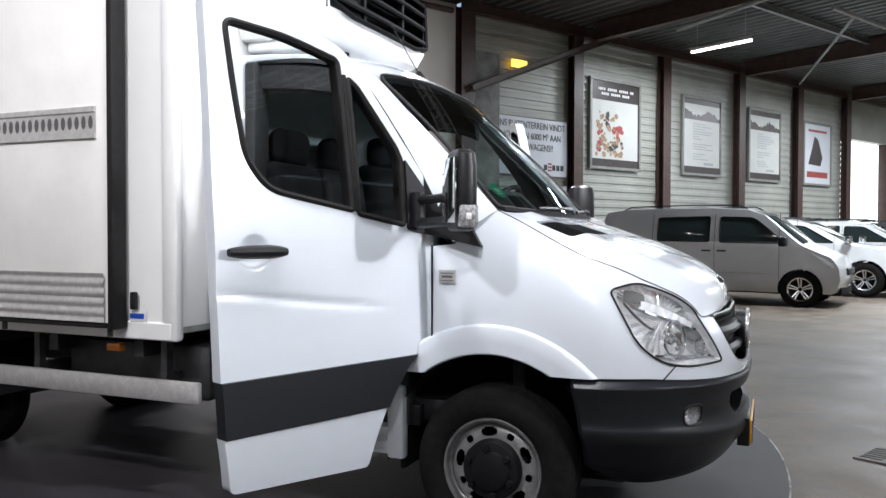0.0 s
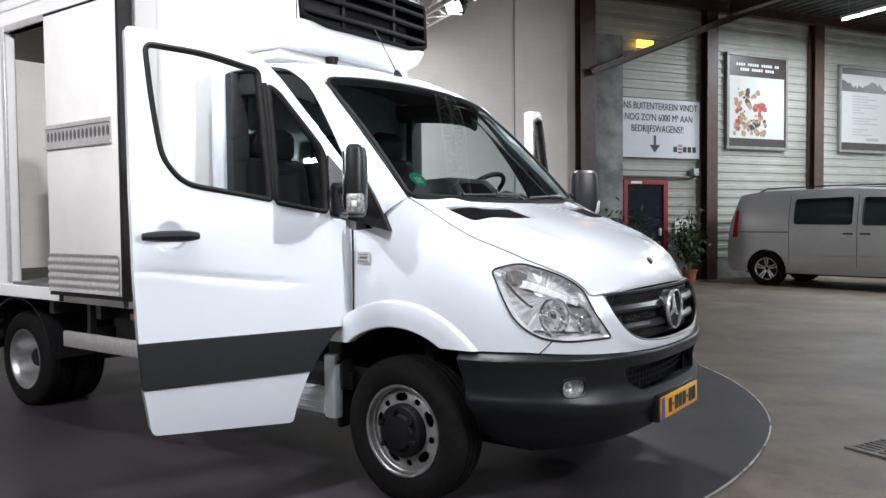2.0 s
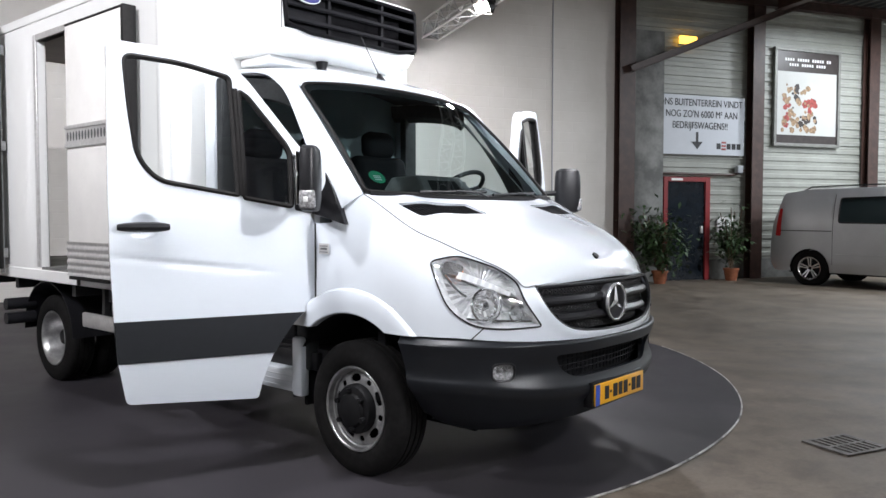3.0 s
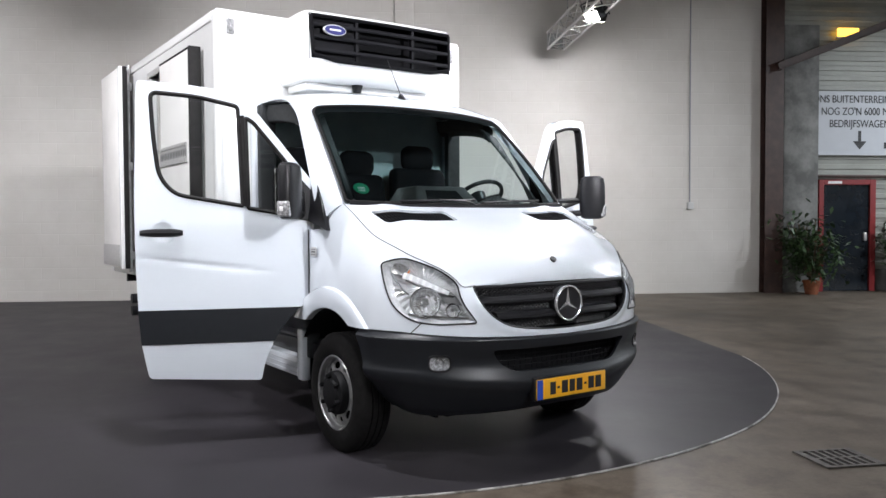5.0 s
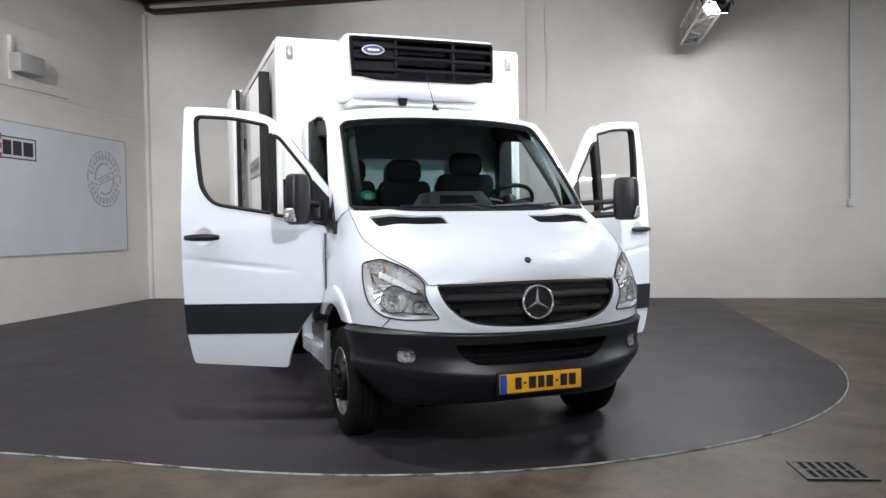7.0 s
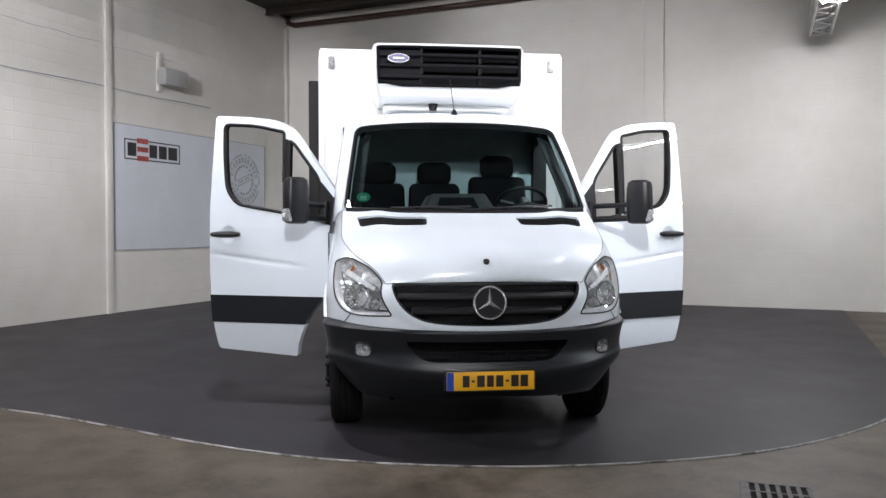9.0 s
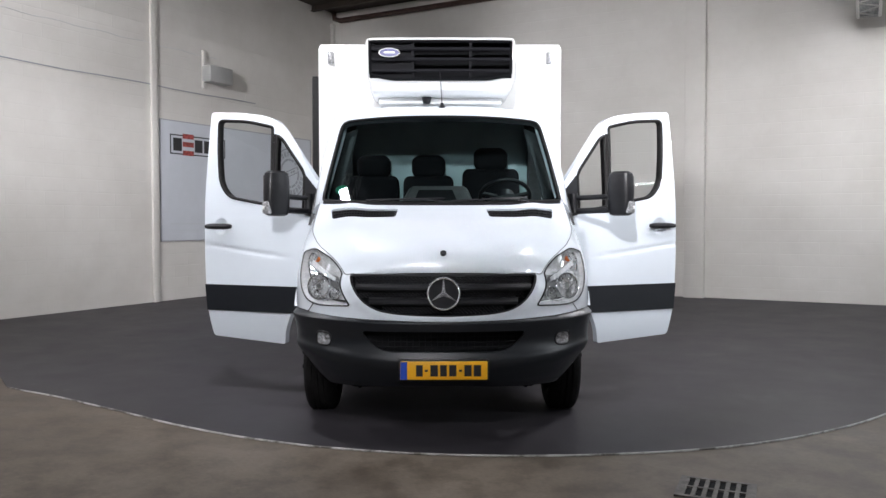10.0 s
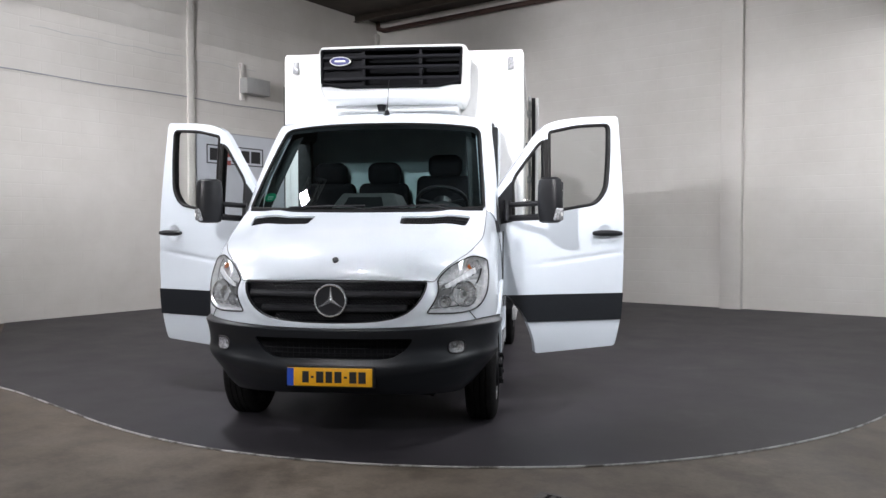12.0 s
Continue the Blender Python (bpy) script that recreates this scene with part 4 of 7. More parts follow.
RX = 4.62                # rear axle

GHALF = [(0.574, 1.022, 0.025), (0.562, 0.975), (0.538, 0.925), (0.502, 0.878), (0.452, 0.838), (0.385, 0.809), (0.29, 0.793), (0.15, 0.784), (0.0, 0.781)]
GRILLE = rounded([(-a[0], *a[1:]) for a in GHALF[:1]] + GHALF + [(-a[0], *a[1:]) for a in GHALF[-2:0:-1]], 0.05, 4)


def flange(p, z):
    """The nose stands slightly proud round the grille."""
    if p > 0.75:
        return 0.0
    q = Vector((plan_at(p)[0], z))
    d = min((q - g).length for g in GRILLE)
    return 0.013 * math.exp(-(d / 0.040) ** 4)



def lamp_outline():
    """The headlamp in (p, z)."""
    a = [(0.578, 0.838, 0.02), (0.80, 0.832, 0.06), (0.935, 0.850, 0.08), (1.045, 0.925, 0.10), (1.115, 1.04, 0.08), (1.188, 1.150, 0.025), (1.10, 1.180, 0.05), (0.97, 1.142, 0.06), (0.88, 1.115, 0.05), (0.80, 1.082, 0.05), (0.745, 1.050, 0.03), (0.712, 1.016, 0.02)]
    return rounded(a, 0.03, 5)


def wing(sign):
    pe = p_of_y(1.265)
    out = [(0.0, seam_z(0.0))]
    pa = p_of_y(AX - 0.36)
    out += [(pa * k / 24, seam_z(pa * k / 24)) for k in range(1, 24)]
    r = 0.565
    for k in range(25):
        a0, a1 = math.pi - math.acos(min(1, 0.37 / r)), math.acos(0.265 / r)
        an = a0 + (a1 - a0) * k / 24
        out.append((P_SIDE + (AX + r * math.cos(an) - 0.65), AZ + r * math.sin(an)))
    out += [(pe, 1.0), (pe, 1.325), (P_SIDE + 1.17 - 0.65, 1.335), (P_SIDE + 1.06 - 0.65, 1.44)]
    out += [(P_BASE + (0.0 - P_BASE) * k / 40, shut_z(P_BASE + (0.0 - P_BASE) * k / 40)) for k in range(41)]
    half = [(abs(x), z) for x, z in GRILLE if x >= -1e-6]
    half.sort(key=lambda q: math.atan2(q[1] - 0.91, q[0]))
    # the inner edge runs round the grille's outline
    out.pop(0)
    inner = [(p_of_x(max(q[0], 0.001)) if q[0] > 0.002 else 0.0, q[1]) for q in half]
    out = [q for q in out if not (q[0] < 0.592 and q[1] > 0.95)]
    inner = [(0.0, 0.776)] + inner
    loop = [(0.0, seam_z(0.0))] + out + list(reversed(inner))
    bm = sheet(loop, [lamp_outline()], lambda p, z: nose(p, z, flange(p, z)), steps(0, 2.0, 0.035), steps(0.74, 1.5, 0.02))
    bmesh.ops.recalc_face_normals(bm, faces=bm.faces[:])
    thicken(bm, lambda c: Vector((-0.012 if c.x > 0.5 else 0, 0.012, 0)))
    if sign < 0:
        mirror_x(bm)
    return bm


for sg_ in (1, -1):
    part("front_wing", wing(sg_), M_WHITE, truck, "white painted front wing")

# hood
HOODC = [(0.0, 0.085, 1.045), (0.06, 0.098, 1.105), (0.13, 0.135, 1.160), (0.22, 0.200, 1.215), (0.35, 0.300, 1.272), (0.55, 0.470, 1.340), (0.78, 0.680, 1.408), (1.0, 0.865, 1.464)]


def hood(a, s, lift=0.0):
    yc, zc = lerp_table(HOODC, s)
    p = P_CORNER + (P_BASE - P_CORNER) * s ** 0.8
    xe, ye, ze = lerp_table(SHUT, p)
    k = abs(a)
    fold = 0.012 * math.exp(-((k - 0.72) / 0.10) ** 2) * min(1, s * 4)
    return Vector((a * xe, yc + (ye - yc) * k ** 2.4, zc + (ze - zc) * k ** 2.8 + fold + lift))


def vent_poly(sgn):
    q = [(0.36, 0.680), (0.855, 0.712), (0.885, 0.882), (0.345, 0.880)]
    return [(sgn * a, b) for a, b in (q if sgn > 0 else q[::-1])]


bm = sheet([(-0.995, 0.003), (0.995, 0.003), (0.995, 0.995), (-0.995, 0.995)], [rounded(vent_poly(1), 0.03, 4), rounded(vent_poly(-1), 0.03, 4)], lambda a, s: hood(a, s, 0.003), steps(-0.995, 0.995, 0.05), steps(0, 1, 0.035))
thicken(bm, lambda c: Vector((0, 0.004, -0.014)))
part("hood", bm, M_WHITE, truck, "white painted hood with two black air vents")
for sgn in (1, -1):
    hv = part("hood_vent", sheet(rounded(vent_poly(sgn), 0.03, 4), [], lambda a, s: hood(a, s, -0.012), steps(-1, 1, 0.08), ()), M_MATTE, truck, "black air intake grille")
    bm = bmesh.new()
    for k in range(22):
        a = sgn * (0.385 + 0.0215 * k)
        rod(bm, hood(a, 0.70 + 0.02 * k / 21, -0.006), hood(a * 1.01, 0.865, -0.006), 0.003, n=5)
    for s_ in (0.745, 0.795, 0.84):
        pipe(bm, [hood(sgn * (0.375 + 0.48 * k / 8), s_ + 0.005 * k / 8, -0.008) for k in range(9)], 0.003, 5)
    part("louvre", bm, M_VENT, hv)
for sgn in (1, -1):
    bm = bmesh.new()
    pipe(bm, [hood(sgn * 0.998, k / 60, 0.0022) for k in range(61)], 0.0026, 5)
    part("panel_gap", bm, M_TRIM, truck, "thin gap between hood and wing")
    bm = bmesh.new()
    pipe(bm, [Vector((sgn * q.x, q.y, q.z)) for q in (nose(0.875 + 0.012 * k, 0.840 - (0.840 - seam_z(0.9)) * k / 5, 0.0005) for k in range(6))], 0.003, 5)
    part("panel_gap", bm, M_SEAL, truck, "dark gap below the headlamp")
    bm = bmesh.new()
    pipe(bm, [Vector((sgn * 0.9815, 1.268, z)) for z in (0.88, 1.0, 1.1, 1.2, 1.33)], 0.005, 5)
    part("panel_gap", bm, M_SEAL, truck, "dark gap between wing and door")
bd = bmesh.new()
c0 = hood(0, 0.115, 0.006)
rod(bd, c0 - Vector((0, -0.004, 0.006)), c0 + Vector((0, -0.006, 0.006)), 0.019, n=20)
part("hood_badge", bd, M_BLACK, truck, "small round dark badge")


# windscreen
def screen(a, s, inn=0.0):
    k = abs(a)
    cb, ct = Vector((0, 0.875, 1.472)), Vector((0, 1.60, 2.190))
    eb, et = Vector((0.872, 1.005, 1.492)), Vector((0.795, 1.665, 2.150))
    c, e = cb.lerp(ct, s), eb.lerp(et, s)
    bow = math.sin(math.pi * s) * 0.020
    return Vector((a * e.x, c.y + (e.y - c.y) * k ** 2.3 - bow * 0.7 + inn * 0.7, c.z + (e.z - c.z) * k ** 2.6 + bow * 0.7 - inn * 0.7))


WS = rounded([(-0.985, 0.01, 0.03), (0.985, 0.01, 0.03), (0.98, 0.985, 0.09), (-0.98, 0.985, 0.09)], 0.05, 6)
WS_IN = rounded([(-0.958, 0.035, 0.04), (0.958, 0.035, 0.04), (0.950, 0.925, 0.09), (-0.950, 0.925, 0.09)], 0.05, 6)
g = part("windscreen", facing(sheet(dense(WS, 0.1), [], screen, steps(-1, 1, 0.1), steps(0, 1, 0.1)), (0, -1, 1)), M_WSCREEN, truck, "large clear windscreen")
part("screen_border", sheet(dense(WS, 0.1), [dense(WS_IN, 0.1)], lambda a, s: screen(a, s, 0.006), steps(-1, 1, 0.1), steps(0, 1, 0.1)), M_MATTE, g, "black printed border")
bm = bmesh.new()
pipe(bm, [screen(p.x, p.y, -0.003) for p in dense(WS, 0.06)], 0.009, 6, closed=True)
part("screen_seal", bm, M_SEAL, g)
st = bmesh.new()
ctr = [screen(-0.845 + 0.055 * math.cos(t * 0.3927), 0.135 + 0.048 * math.sin(t * 0.3927), 0.004) for t in range(16)]
st.faces.new([st.verts.new(p) for p in ctr])
part("emission_sticker", st, M_STICKER, g, "round green sticker")
st = bmesh.new()
for w in (-0.025, 0.0, 0.022):
    q = [screen(-0.845 + dx, 0.125 + w * 0.6 + dz, 0.003) for dx, dz in ((-0.025, 0), (0.025, 0), (0.025, 0.007), (-0.025, 0.007))]
    st.faces.new([st.verts.new(p) for p in q])
part("sticker_bar", st, M_PAPER, g)
for x0, x1 in ((-0.62, 0.02), (0.08, 0.70)):
    wp = bmesh.new()
    pipe(wp, [screen(x0 + (x1 - x0) * k / 8, 0.012 + 0.022 * math.sin(k / 8 * 1.4), -0.020) for k in range(9)], 0.008, 6)
    pipe(wp, [screen(x1, 0.0, -0.01), screen(x1 - 0.10, 0.014, -0.030), screen((x0 + x1) / 2, 0.026, -0.026)], 0.007, 6)
    part("wiper", wp, M_BLACK, truck, "black windscreen wiper")
bm = bmesh.new()
pipe(bm, [screen(-0.97 + 1.94 * k / 24, -0.012, -0.004) for k in range(25)], 0.016, 6)
part("cowl", bm, M_MATTE, truck, "black scuttle strip")

# roof of the cab
RC = [(0.0, 1.60, 2.193), (0.15, 1.70, 2.255), (0.35, 1.86, 2.305), (0.65, 2.12, 2.338), (1.0, 2.45, 2.360)]
RE = [(0.0, 0.795, 1.665, 2.152), (0.15, 0.822, 1.76, 2.200), (0.35, 0.838, 1.90, 2.238), (0.65, 0.845, 2.14, 2.268), (1.0, 0.845, 2.45, 2.285)]


def roof(a, s):
    k = abs(a)
    yc, zc = lerp_table(RC, s)
    xe, ye, ze = lerp_table(RE, s)
    return Vector((a * xe, yc + (ye - yc) * k ** 2.3, zc + (ze - zc) * k ** 3))


bm = sheet([(-1, 0), (1, 0), (1, 1), (-1, 1)], [], roof, steps(-1, 1, 0.07), steps(0, 1, 0.08))
thicken(bm, lambda c: Vector((0, 0, -0.03)))
part("cab_roof", bm, M_WHITE, truck, "white painted cab roof")
# pillars: screen edge to door line
PIN = [(0.0, 0.880, 1.000, 1.484), (0.3, 0.855, 1.205, 1.700), (0.7, 0.817, 1.475, 1.970), (1.0, 0.797, 1.665, 2.152), (1.15, 0.822, 1.76, 2.200), (1.35, 0.838, 1.90, 2.238), (1.65, 0.845, 2.14, 2.268), (2.0, 0.845, 2.45, 2.285)]
POUT = [(0.0, 0.955, 1.170, 1.345), (0.3, 0.938, 1.330, 1.640), (0.7, 0.905, 1.520, 1.920), (1.0, 0.880, 1.655, 2.085), (1.15, 0.872, 1.745, 2.150), (1.35, 0.868, 1.85, 2.205), (1.65, 0.866, 2.06, 2.238), (2.0, 0.866, 2.45, 2.245)]


def pillar(sgn):
    def at(s, t):
        a, b = Vector(lerp_table(PIN, s)), Vector(lerp_table(POUT, s))
        p = a.lerp(b, t)
        p += Vector((0.6, -0.5, 0.5)) * 0.028 * math.sin(math.pi * t) * (1 if s < 1.2 else 0.6)
        return p
    bm = sheet([(0, 0), (2, 0), (2, 1), (0, 1)], [], at, steps(0, 2, 0.06), steps(0, 1, 0.2))
    thicken(bm, lambda c: Vector((-0.05, 0.03, -0.01)))
    return bm if sgn > 0 else mirror_x(bm)


for sgn in (1, -1):
    part("a_pillar", pillar(sgn), M_WHITE, truck, "white painted windscreen pillar")
    bm = sheet([(0, 0), (0.93, 0), (0.93, 1), (0, 1)], [], lambda a, b: Vector(lerp_table(PIN, a)).lerp(Vector(lerp_table(POUT, a)), b) + Vector((-0.125 + 0.06 * b, 0.055, -0.02)), steps(0, 1.2, 0.1), ())
    thicken(bm, lambda c: Vector((-0.01, 0.008, 0)))
    part("pillar_trim", bm if sgn > 0 else mirror_x(bm), M_DASH, truck, "dark inner trim of the pillar")
    part("pillar_trim", rbox(*sorted((sgn * 0.770, sgn * 0.896)), 2.27, 2.335, 0.62, 2.235, 0.015), M_DASH, truck, "dark inner trim of the pillar")
    bm = bmesh.new()
    secs = []
    for k in range(13):
        q = 0.06 + 0.90 * k / 12
        xe, ye, ze = lerp_table(RE, q)
        secs.append([bm.verts.new((sgn * (xe + dx), ye, ze + dz)) for dx, dz in ((-0.10, -0.05), (-0.012, -0.05), (0.0, -0.10), (-0.012, -0.165), (-0.04, -0.18), (-0.085, -0.14))])
    skin(bm, secs)
    bm.faces.new(secs[0])
    bm.faces.new(secs[-1][::-1])
    bmesh.ops.recalc_face_normals(bm, faces=bm.faces[:])
    part("roof_trim", bm, M_DASH, truck, "dark inner trim along the roof edge")
    bm = rbox(sgn * 0.855 - 0.055, sgn * 0.855 + 0.055, 2.34, 2.45, 1.38, 2.262, 0.02)
    part("b_pillar", bm, M_WHITE, truck, "white painted rear door pillar")
    part("cab_side", rbox(min(sgn * 0.84, sgn * 0.965), max(sgn * 0.84, sgn * 0.965), 2.335, 2.452, 0.46, 1.385, 0.02), M_WHITE, truck)
    part("sill", rbox(min(sgn * 0.70, sgn * 0.965), max(sgn * 0.70, sgn * 0.965), 1.465, 2.42, 0.37, 0.50, 0.02), M_WHITE, truck, "white painted door sill")
    bm = bmesh.new()
    for k in range(3):
        rod(bm, (sgn * 0.955, 1.48, 0.40 + 0.032 * k), (sgn * 0.955, 2.40, 0.40 + 0.032 * k), 0.012, n=6)
    islands("sill_rib", bm, M_WHITE, truck)
    part("step_well", rbox(min(sgn * 0.45, sgn * 0.90), max(sgn * 0.45, sgn * 0.90), 1.36, 2.33, 0.50, 0.60, 0.01), M_BLACK, truck, "black step well")
    # hinge post between wing and cab
    part("hinge_post", rbox(min(sgn * 0.86, sgn * 0.945), max(sgn * 0.86, sgn * 0.945), 1.275, 1.40, 0.90, 1.40, 0.02), M_WHITE, truck, "white painted hinge post")
    tr = sheet([(1.040, 1.322), (1.335, 1.385), (1.335, 1.715), (1.22, 1.585), (1.16, 1.505)], [], lambda y, z: Vector((sgn * (0.972 - 0.05 * max(0, (z - 1.32)) / 0.36), y, z)), (), ())
    bmesh.ops.recalc_face_normals(tr, faces=tr.faces[:])
    thicken(tr, lambda c: Vector((-sgn * 0.06, 0, 0)))
    bmesh.ops.recalc_face_normals(tr, faces=tr.faces[:])
    part("corner_cover", tr, M_BLACK, truck, "black triangular corner cover", bevel=0.004)
    # bracket of grey trim on the post foot
    part("kick_cover", rbox(min(sgn * 0.84, sgn * 0.935), max(sgn * 0.84, sgn * 0.935), 1.40, 1.50, 0.50, 1.0, 0.02), M_DASH, truck)

REAR = [(-0.86, 0.50), (0.86, 0.50), (0.86, 2.235)] + [(roof(a, 0.97).x, roof(a, 0.97).z - 0.036) for a in (0.96, 0.9, 0.8, 0.6, 0.4, 0.2, 0, -0.2, -0.4, -0.6, -0.8, -0.9, -0.96)] + [(-0.86, 2.235)]
bm = sheet(REAR, [], lambda x, z: Vector((x, 2.41, z)), (), ())
thicken(bm, lambda c: Vector((0, 0.037, 0)))
bmesh.ops.recalc_face_normals(bm, faces=bm.faces[:])
part("cab_rear_wall", bm, M_CABWALL, truck, "light grey rear wall of the cab")
part("cab_floor", rbox(-0.86, 0.86, 0.95, 2.405, 0.52, 0.62, 0.01), M_BLACK, truck, "black cab floor")
part("headliner", sheet([(-0.985, 0.0), (0.985, 0.0), (0.985, 0.97), (-0.985, 0.97)], [], lambda a, s: roof(a, s) - Vector((0, -0.006, 0.046)), steps(-1, 1, 0.15), steps(0, 1, 0.15)), M_HEADLINER, truck, "grey headliner")
part("firewall", rbox(-0.84, 0.84, 0.88, 0.94, 0.52, 1.40, 0.01), M_MATTE, truck)


# bumper
BUMP = [(0, -0.125), (0.10, -0.070), (0.25, -0.018), (0.35, 0.014), (0.41, 0.0215), (0.44, 0.0215), (0.50, 0.012), (0.58, 0.008), (0.72, 0.011), (0.84, 0.020), (0.885, 0.024), (0.905, 0.024), (0.93, 0.014), (1.0, -0.014)]


def bumper(p, z, out=0.0):
    w = min(max((z - 0.30) / 0.49, 0), 1)
    w2 = w - 0.11 * min(1, max(0, (p - 0.30) / 0.65)) * math.sin(math.pi * w)
    prof = lerp_table(BUMP, w2)[0] - (0.05 * min(1, p / 1.2) + 0.06 * max(0, p - 0.9) / 0.4) * (1 - w) ** 2
    if p < 0.8:
        prof -= 0.016 * math.exp(-((w - 0.66) / 0.12) ** 2) * min(1, (0.86 - p) * 5)
    x0, y0 = plan_at(p)
    x1, y1 = plan_at(p + 0.01)
    d = Vector((x1 - x0, y1 - y0, 0)).normalized()
    o = prof + out
    if p < 0.012:
        d = Vector((1, 0, 0))
    return Vector((x0 + d.y * o, y0 - d.x * o, z))


def bump_top(p):
    return seam_z(p) - 0.004


INTAKE = rounded([(-0.50, 0.690, 0.03), (0.50, 0.690, 0.03), (0.45, 0.612, 0.05), (0.36, 0.566, 0.05), (-0.36, 0.566, 0.05), (-0.45, 0.612, 0.05)], 0.03, 5)
PB0, PB1 = p_of_y(AX - 0.365), p_of_y(AX - 0.36) - 0.06
top_line = [(p, bump_top(abs(p))) for p in [(-PB0) + 2 * PB0 * k / 60 for k in range(61)]]
bot_line = [(p, 0.315 + 0.035 * (1 - min(1, abs(p) / 0.9)) + 0.12 * max(0, (abs(p) - 0.95) / 0.4) ** 2) for p in [PB1 - 2 * PB1 * k / 60 for k in range(61)]]


def bump_at(p, z):
    v = bumper(abs(p), z)
    return Vector((math.copysign(v.x, p), v.y, v.z))


side_in = [(PB0 - 0.015, 0.70), (PB0 - 0.035, 0.58), (PB0 - 0.05, 0.50)]
fog_holes = []
for sgn in (1, -1):
    pc = p_of_x(0.742)
    fog_holes.append([Vector((sgn * pc + 0.058 * math.copysign(abs(math.cos(t * 0.3927)) ** 0.6, math.cos(t * 0.3927)), 0.628 + 0.042 * math.copysign(abs(math.sin(t * 0.3927)) ** 0.7, math.sin(t * 0.3927)))) for t in range(16)])
bm = sheet(top_line + side_in + bot_line + [(-a, z) for a, z in side_in[::-1]], [dense(INTAKE, 0.05)] + fog_holes, bump_at, steps(-1.4, 1.4, 0.04), steps(0.30, 0.79, 0.0125))
thicken(bm, lambda c: Vector((-math.copysign(0.02, c.x) if abs(c.x) > 0.6 else 0, 0.02, 0)))
bump = part("front_bumper", bm, M_BUMPER, truck, "dark grey plastic front bumper")
bm = boxed(-0.52, 0.52, 0.135, 0.16, 0.52, 0.70)
part("intake_back", bm, M_MATTE, bump)
bm = bmesh.new()
for z in (0.585, 0.615, 0.645, 0.67):
    pipe(bm, [(x, 0.085 + 0.9 * nose_y(x), z) for x in (-0.48, -0.36, -0.24, -0.12, 0, 0.12, 0.24, 0.36, 0.48)], 0.004, 5)
for k in range(25):
    x = -0.45 + 0.0375 * k
    rod(bm, (x, 0.09 + nose_y(x), 0.555), (x, 0.09 + nose_y(x), 0.69), 0.003, n=5)
part("intake_mesh", bm, M_MATTE, bump, "black mesh of the lower intake")
for sgn, hole in ((1, fog_holes[0]), (-1, fog_holes[1])):
    ctr = bump_at(sgn * p_of_x(0.742), 0.630)
    nrm = Vector((sgn * 0.45, -0.89, 0))
    fg = part("fog_lamp", bmesh.new(), M_MIRRORLAMP, bump, "small clear fog lamp")
    bm = bmesh.new()
    sx, sz = Vector((nrm.y * -1, nrm.x, 0)), Vector((0, 0, 1))
    rings = [ring(bm, ctr - nrm * d, sx, sz, 20, rx, ry) for d, rx, ry in ((0.002, 0.060, 0.044), (0.014, 0.054, 0.040), (0.016, 0.036, 0.034), (0.032, 0.033, 0.031), (0.044, 0.016, 0.014), (0.030, 0.012, 0.010), (0.028, 0.002, 0.002))]
    skin(bm, rings)
    for f in bm.faces:
        f.smooth = True
    bm.to_mesh(fg.data)
    bm.free()
    bm = bmesh.new()
    rings = [ring(bm, ctr - nrm * d, sx, sz, 20, rx, ry) for d, rx, ry in ((0.003, 0.060, 0.044), (-0.003, 0.04, 0.028), (-0.006, 0.002, 0.002))]
    skin(bm, rings)
    part("lens", facing(bm, nrm), M_LENS, fg).visible_shadow = False
    bm = bmesh.new()
    pipe(bm, [bump_at(p.x, p.y) for p in hole], 0.006, 6, closed=True)
    part("bezel", bm, M_BLACK, fg)

# number plate, its writing as plain bars
np_ = part("number_plate", rbox(-0.26, 0.26, -0.034, -0.024, 0.408, 0.518, 0.004), M_PLATE, truck, "yellow number plate")
part("blue_band", boxed(-0.258, -0.218, -0.0365, -0.0345, 0.410, 0.516), M_BLUE, np_, "blue band")
bm = bmesh.new()
for a, b in ((-0.165, -0.125), (-0.113, -0.095), (-0.08, -0.035), (-0.022, 0.018), (0.032, 0.075), (0.09, 0.108), (0.122, 0.165), (0.178, 0.222)):
    h = 0.006 if b - a < 0.03 else 0.034
    box(bm, a, b, -0.0362, -0.0345, 0.463 - h, 0.463 + h)
islands("plate_bar", bm, M_INK, np_, "dark bars for the characters")
part("plate_holder", rbox(-0.27, 0.27, -0.023, 0.03, 0.398, 0.528, 0.004), M_BLACK, np_)

# grille
gr = part("grille", boxed(-0.575, 0.575, 0.165, 0.175, 0.775, 1.03), M_MATTE, truck, "black grille with broad slats")


def grille_half(z):
    xs = [abs(q[0]) for q in GRILLE if abs(q[1] - z) < 0.03]
    best = 0.0
    n = len(GRILLE)
    for k in range(n):
        a, b = GRILLE[k], GRILLE[(k + 1) % n]
        if (a[1] - z) * (b[1] - z) <= 0 and abs(a[1] - b[1]) > 1e-6:
            w = (z - a[1]) / (b[1] - a[1])
            best = max(best, abs(a[0] + (b[0] - a[0]) * w))
    return best


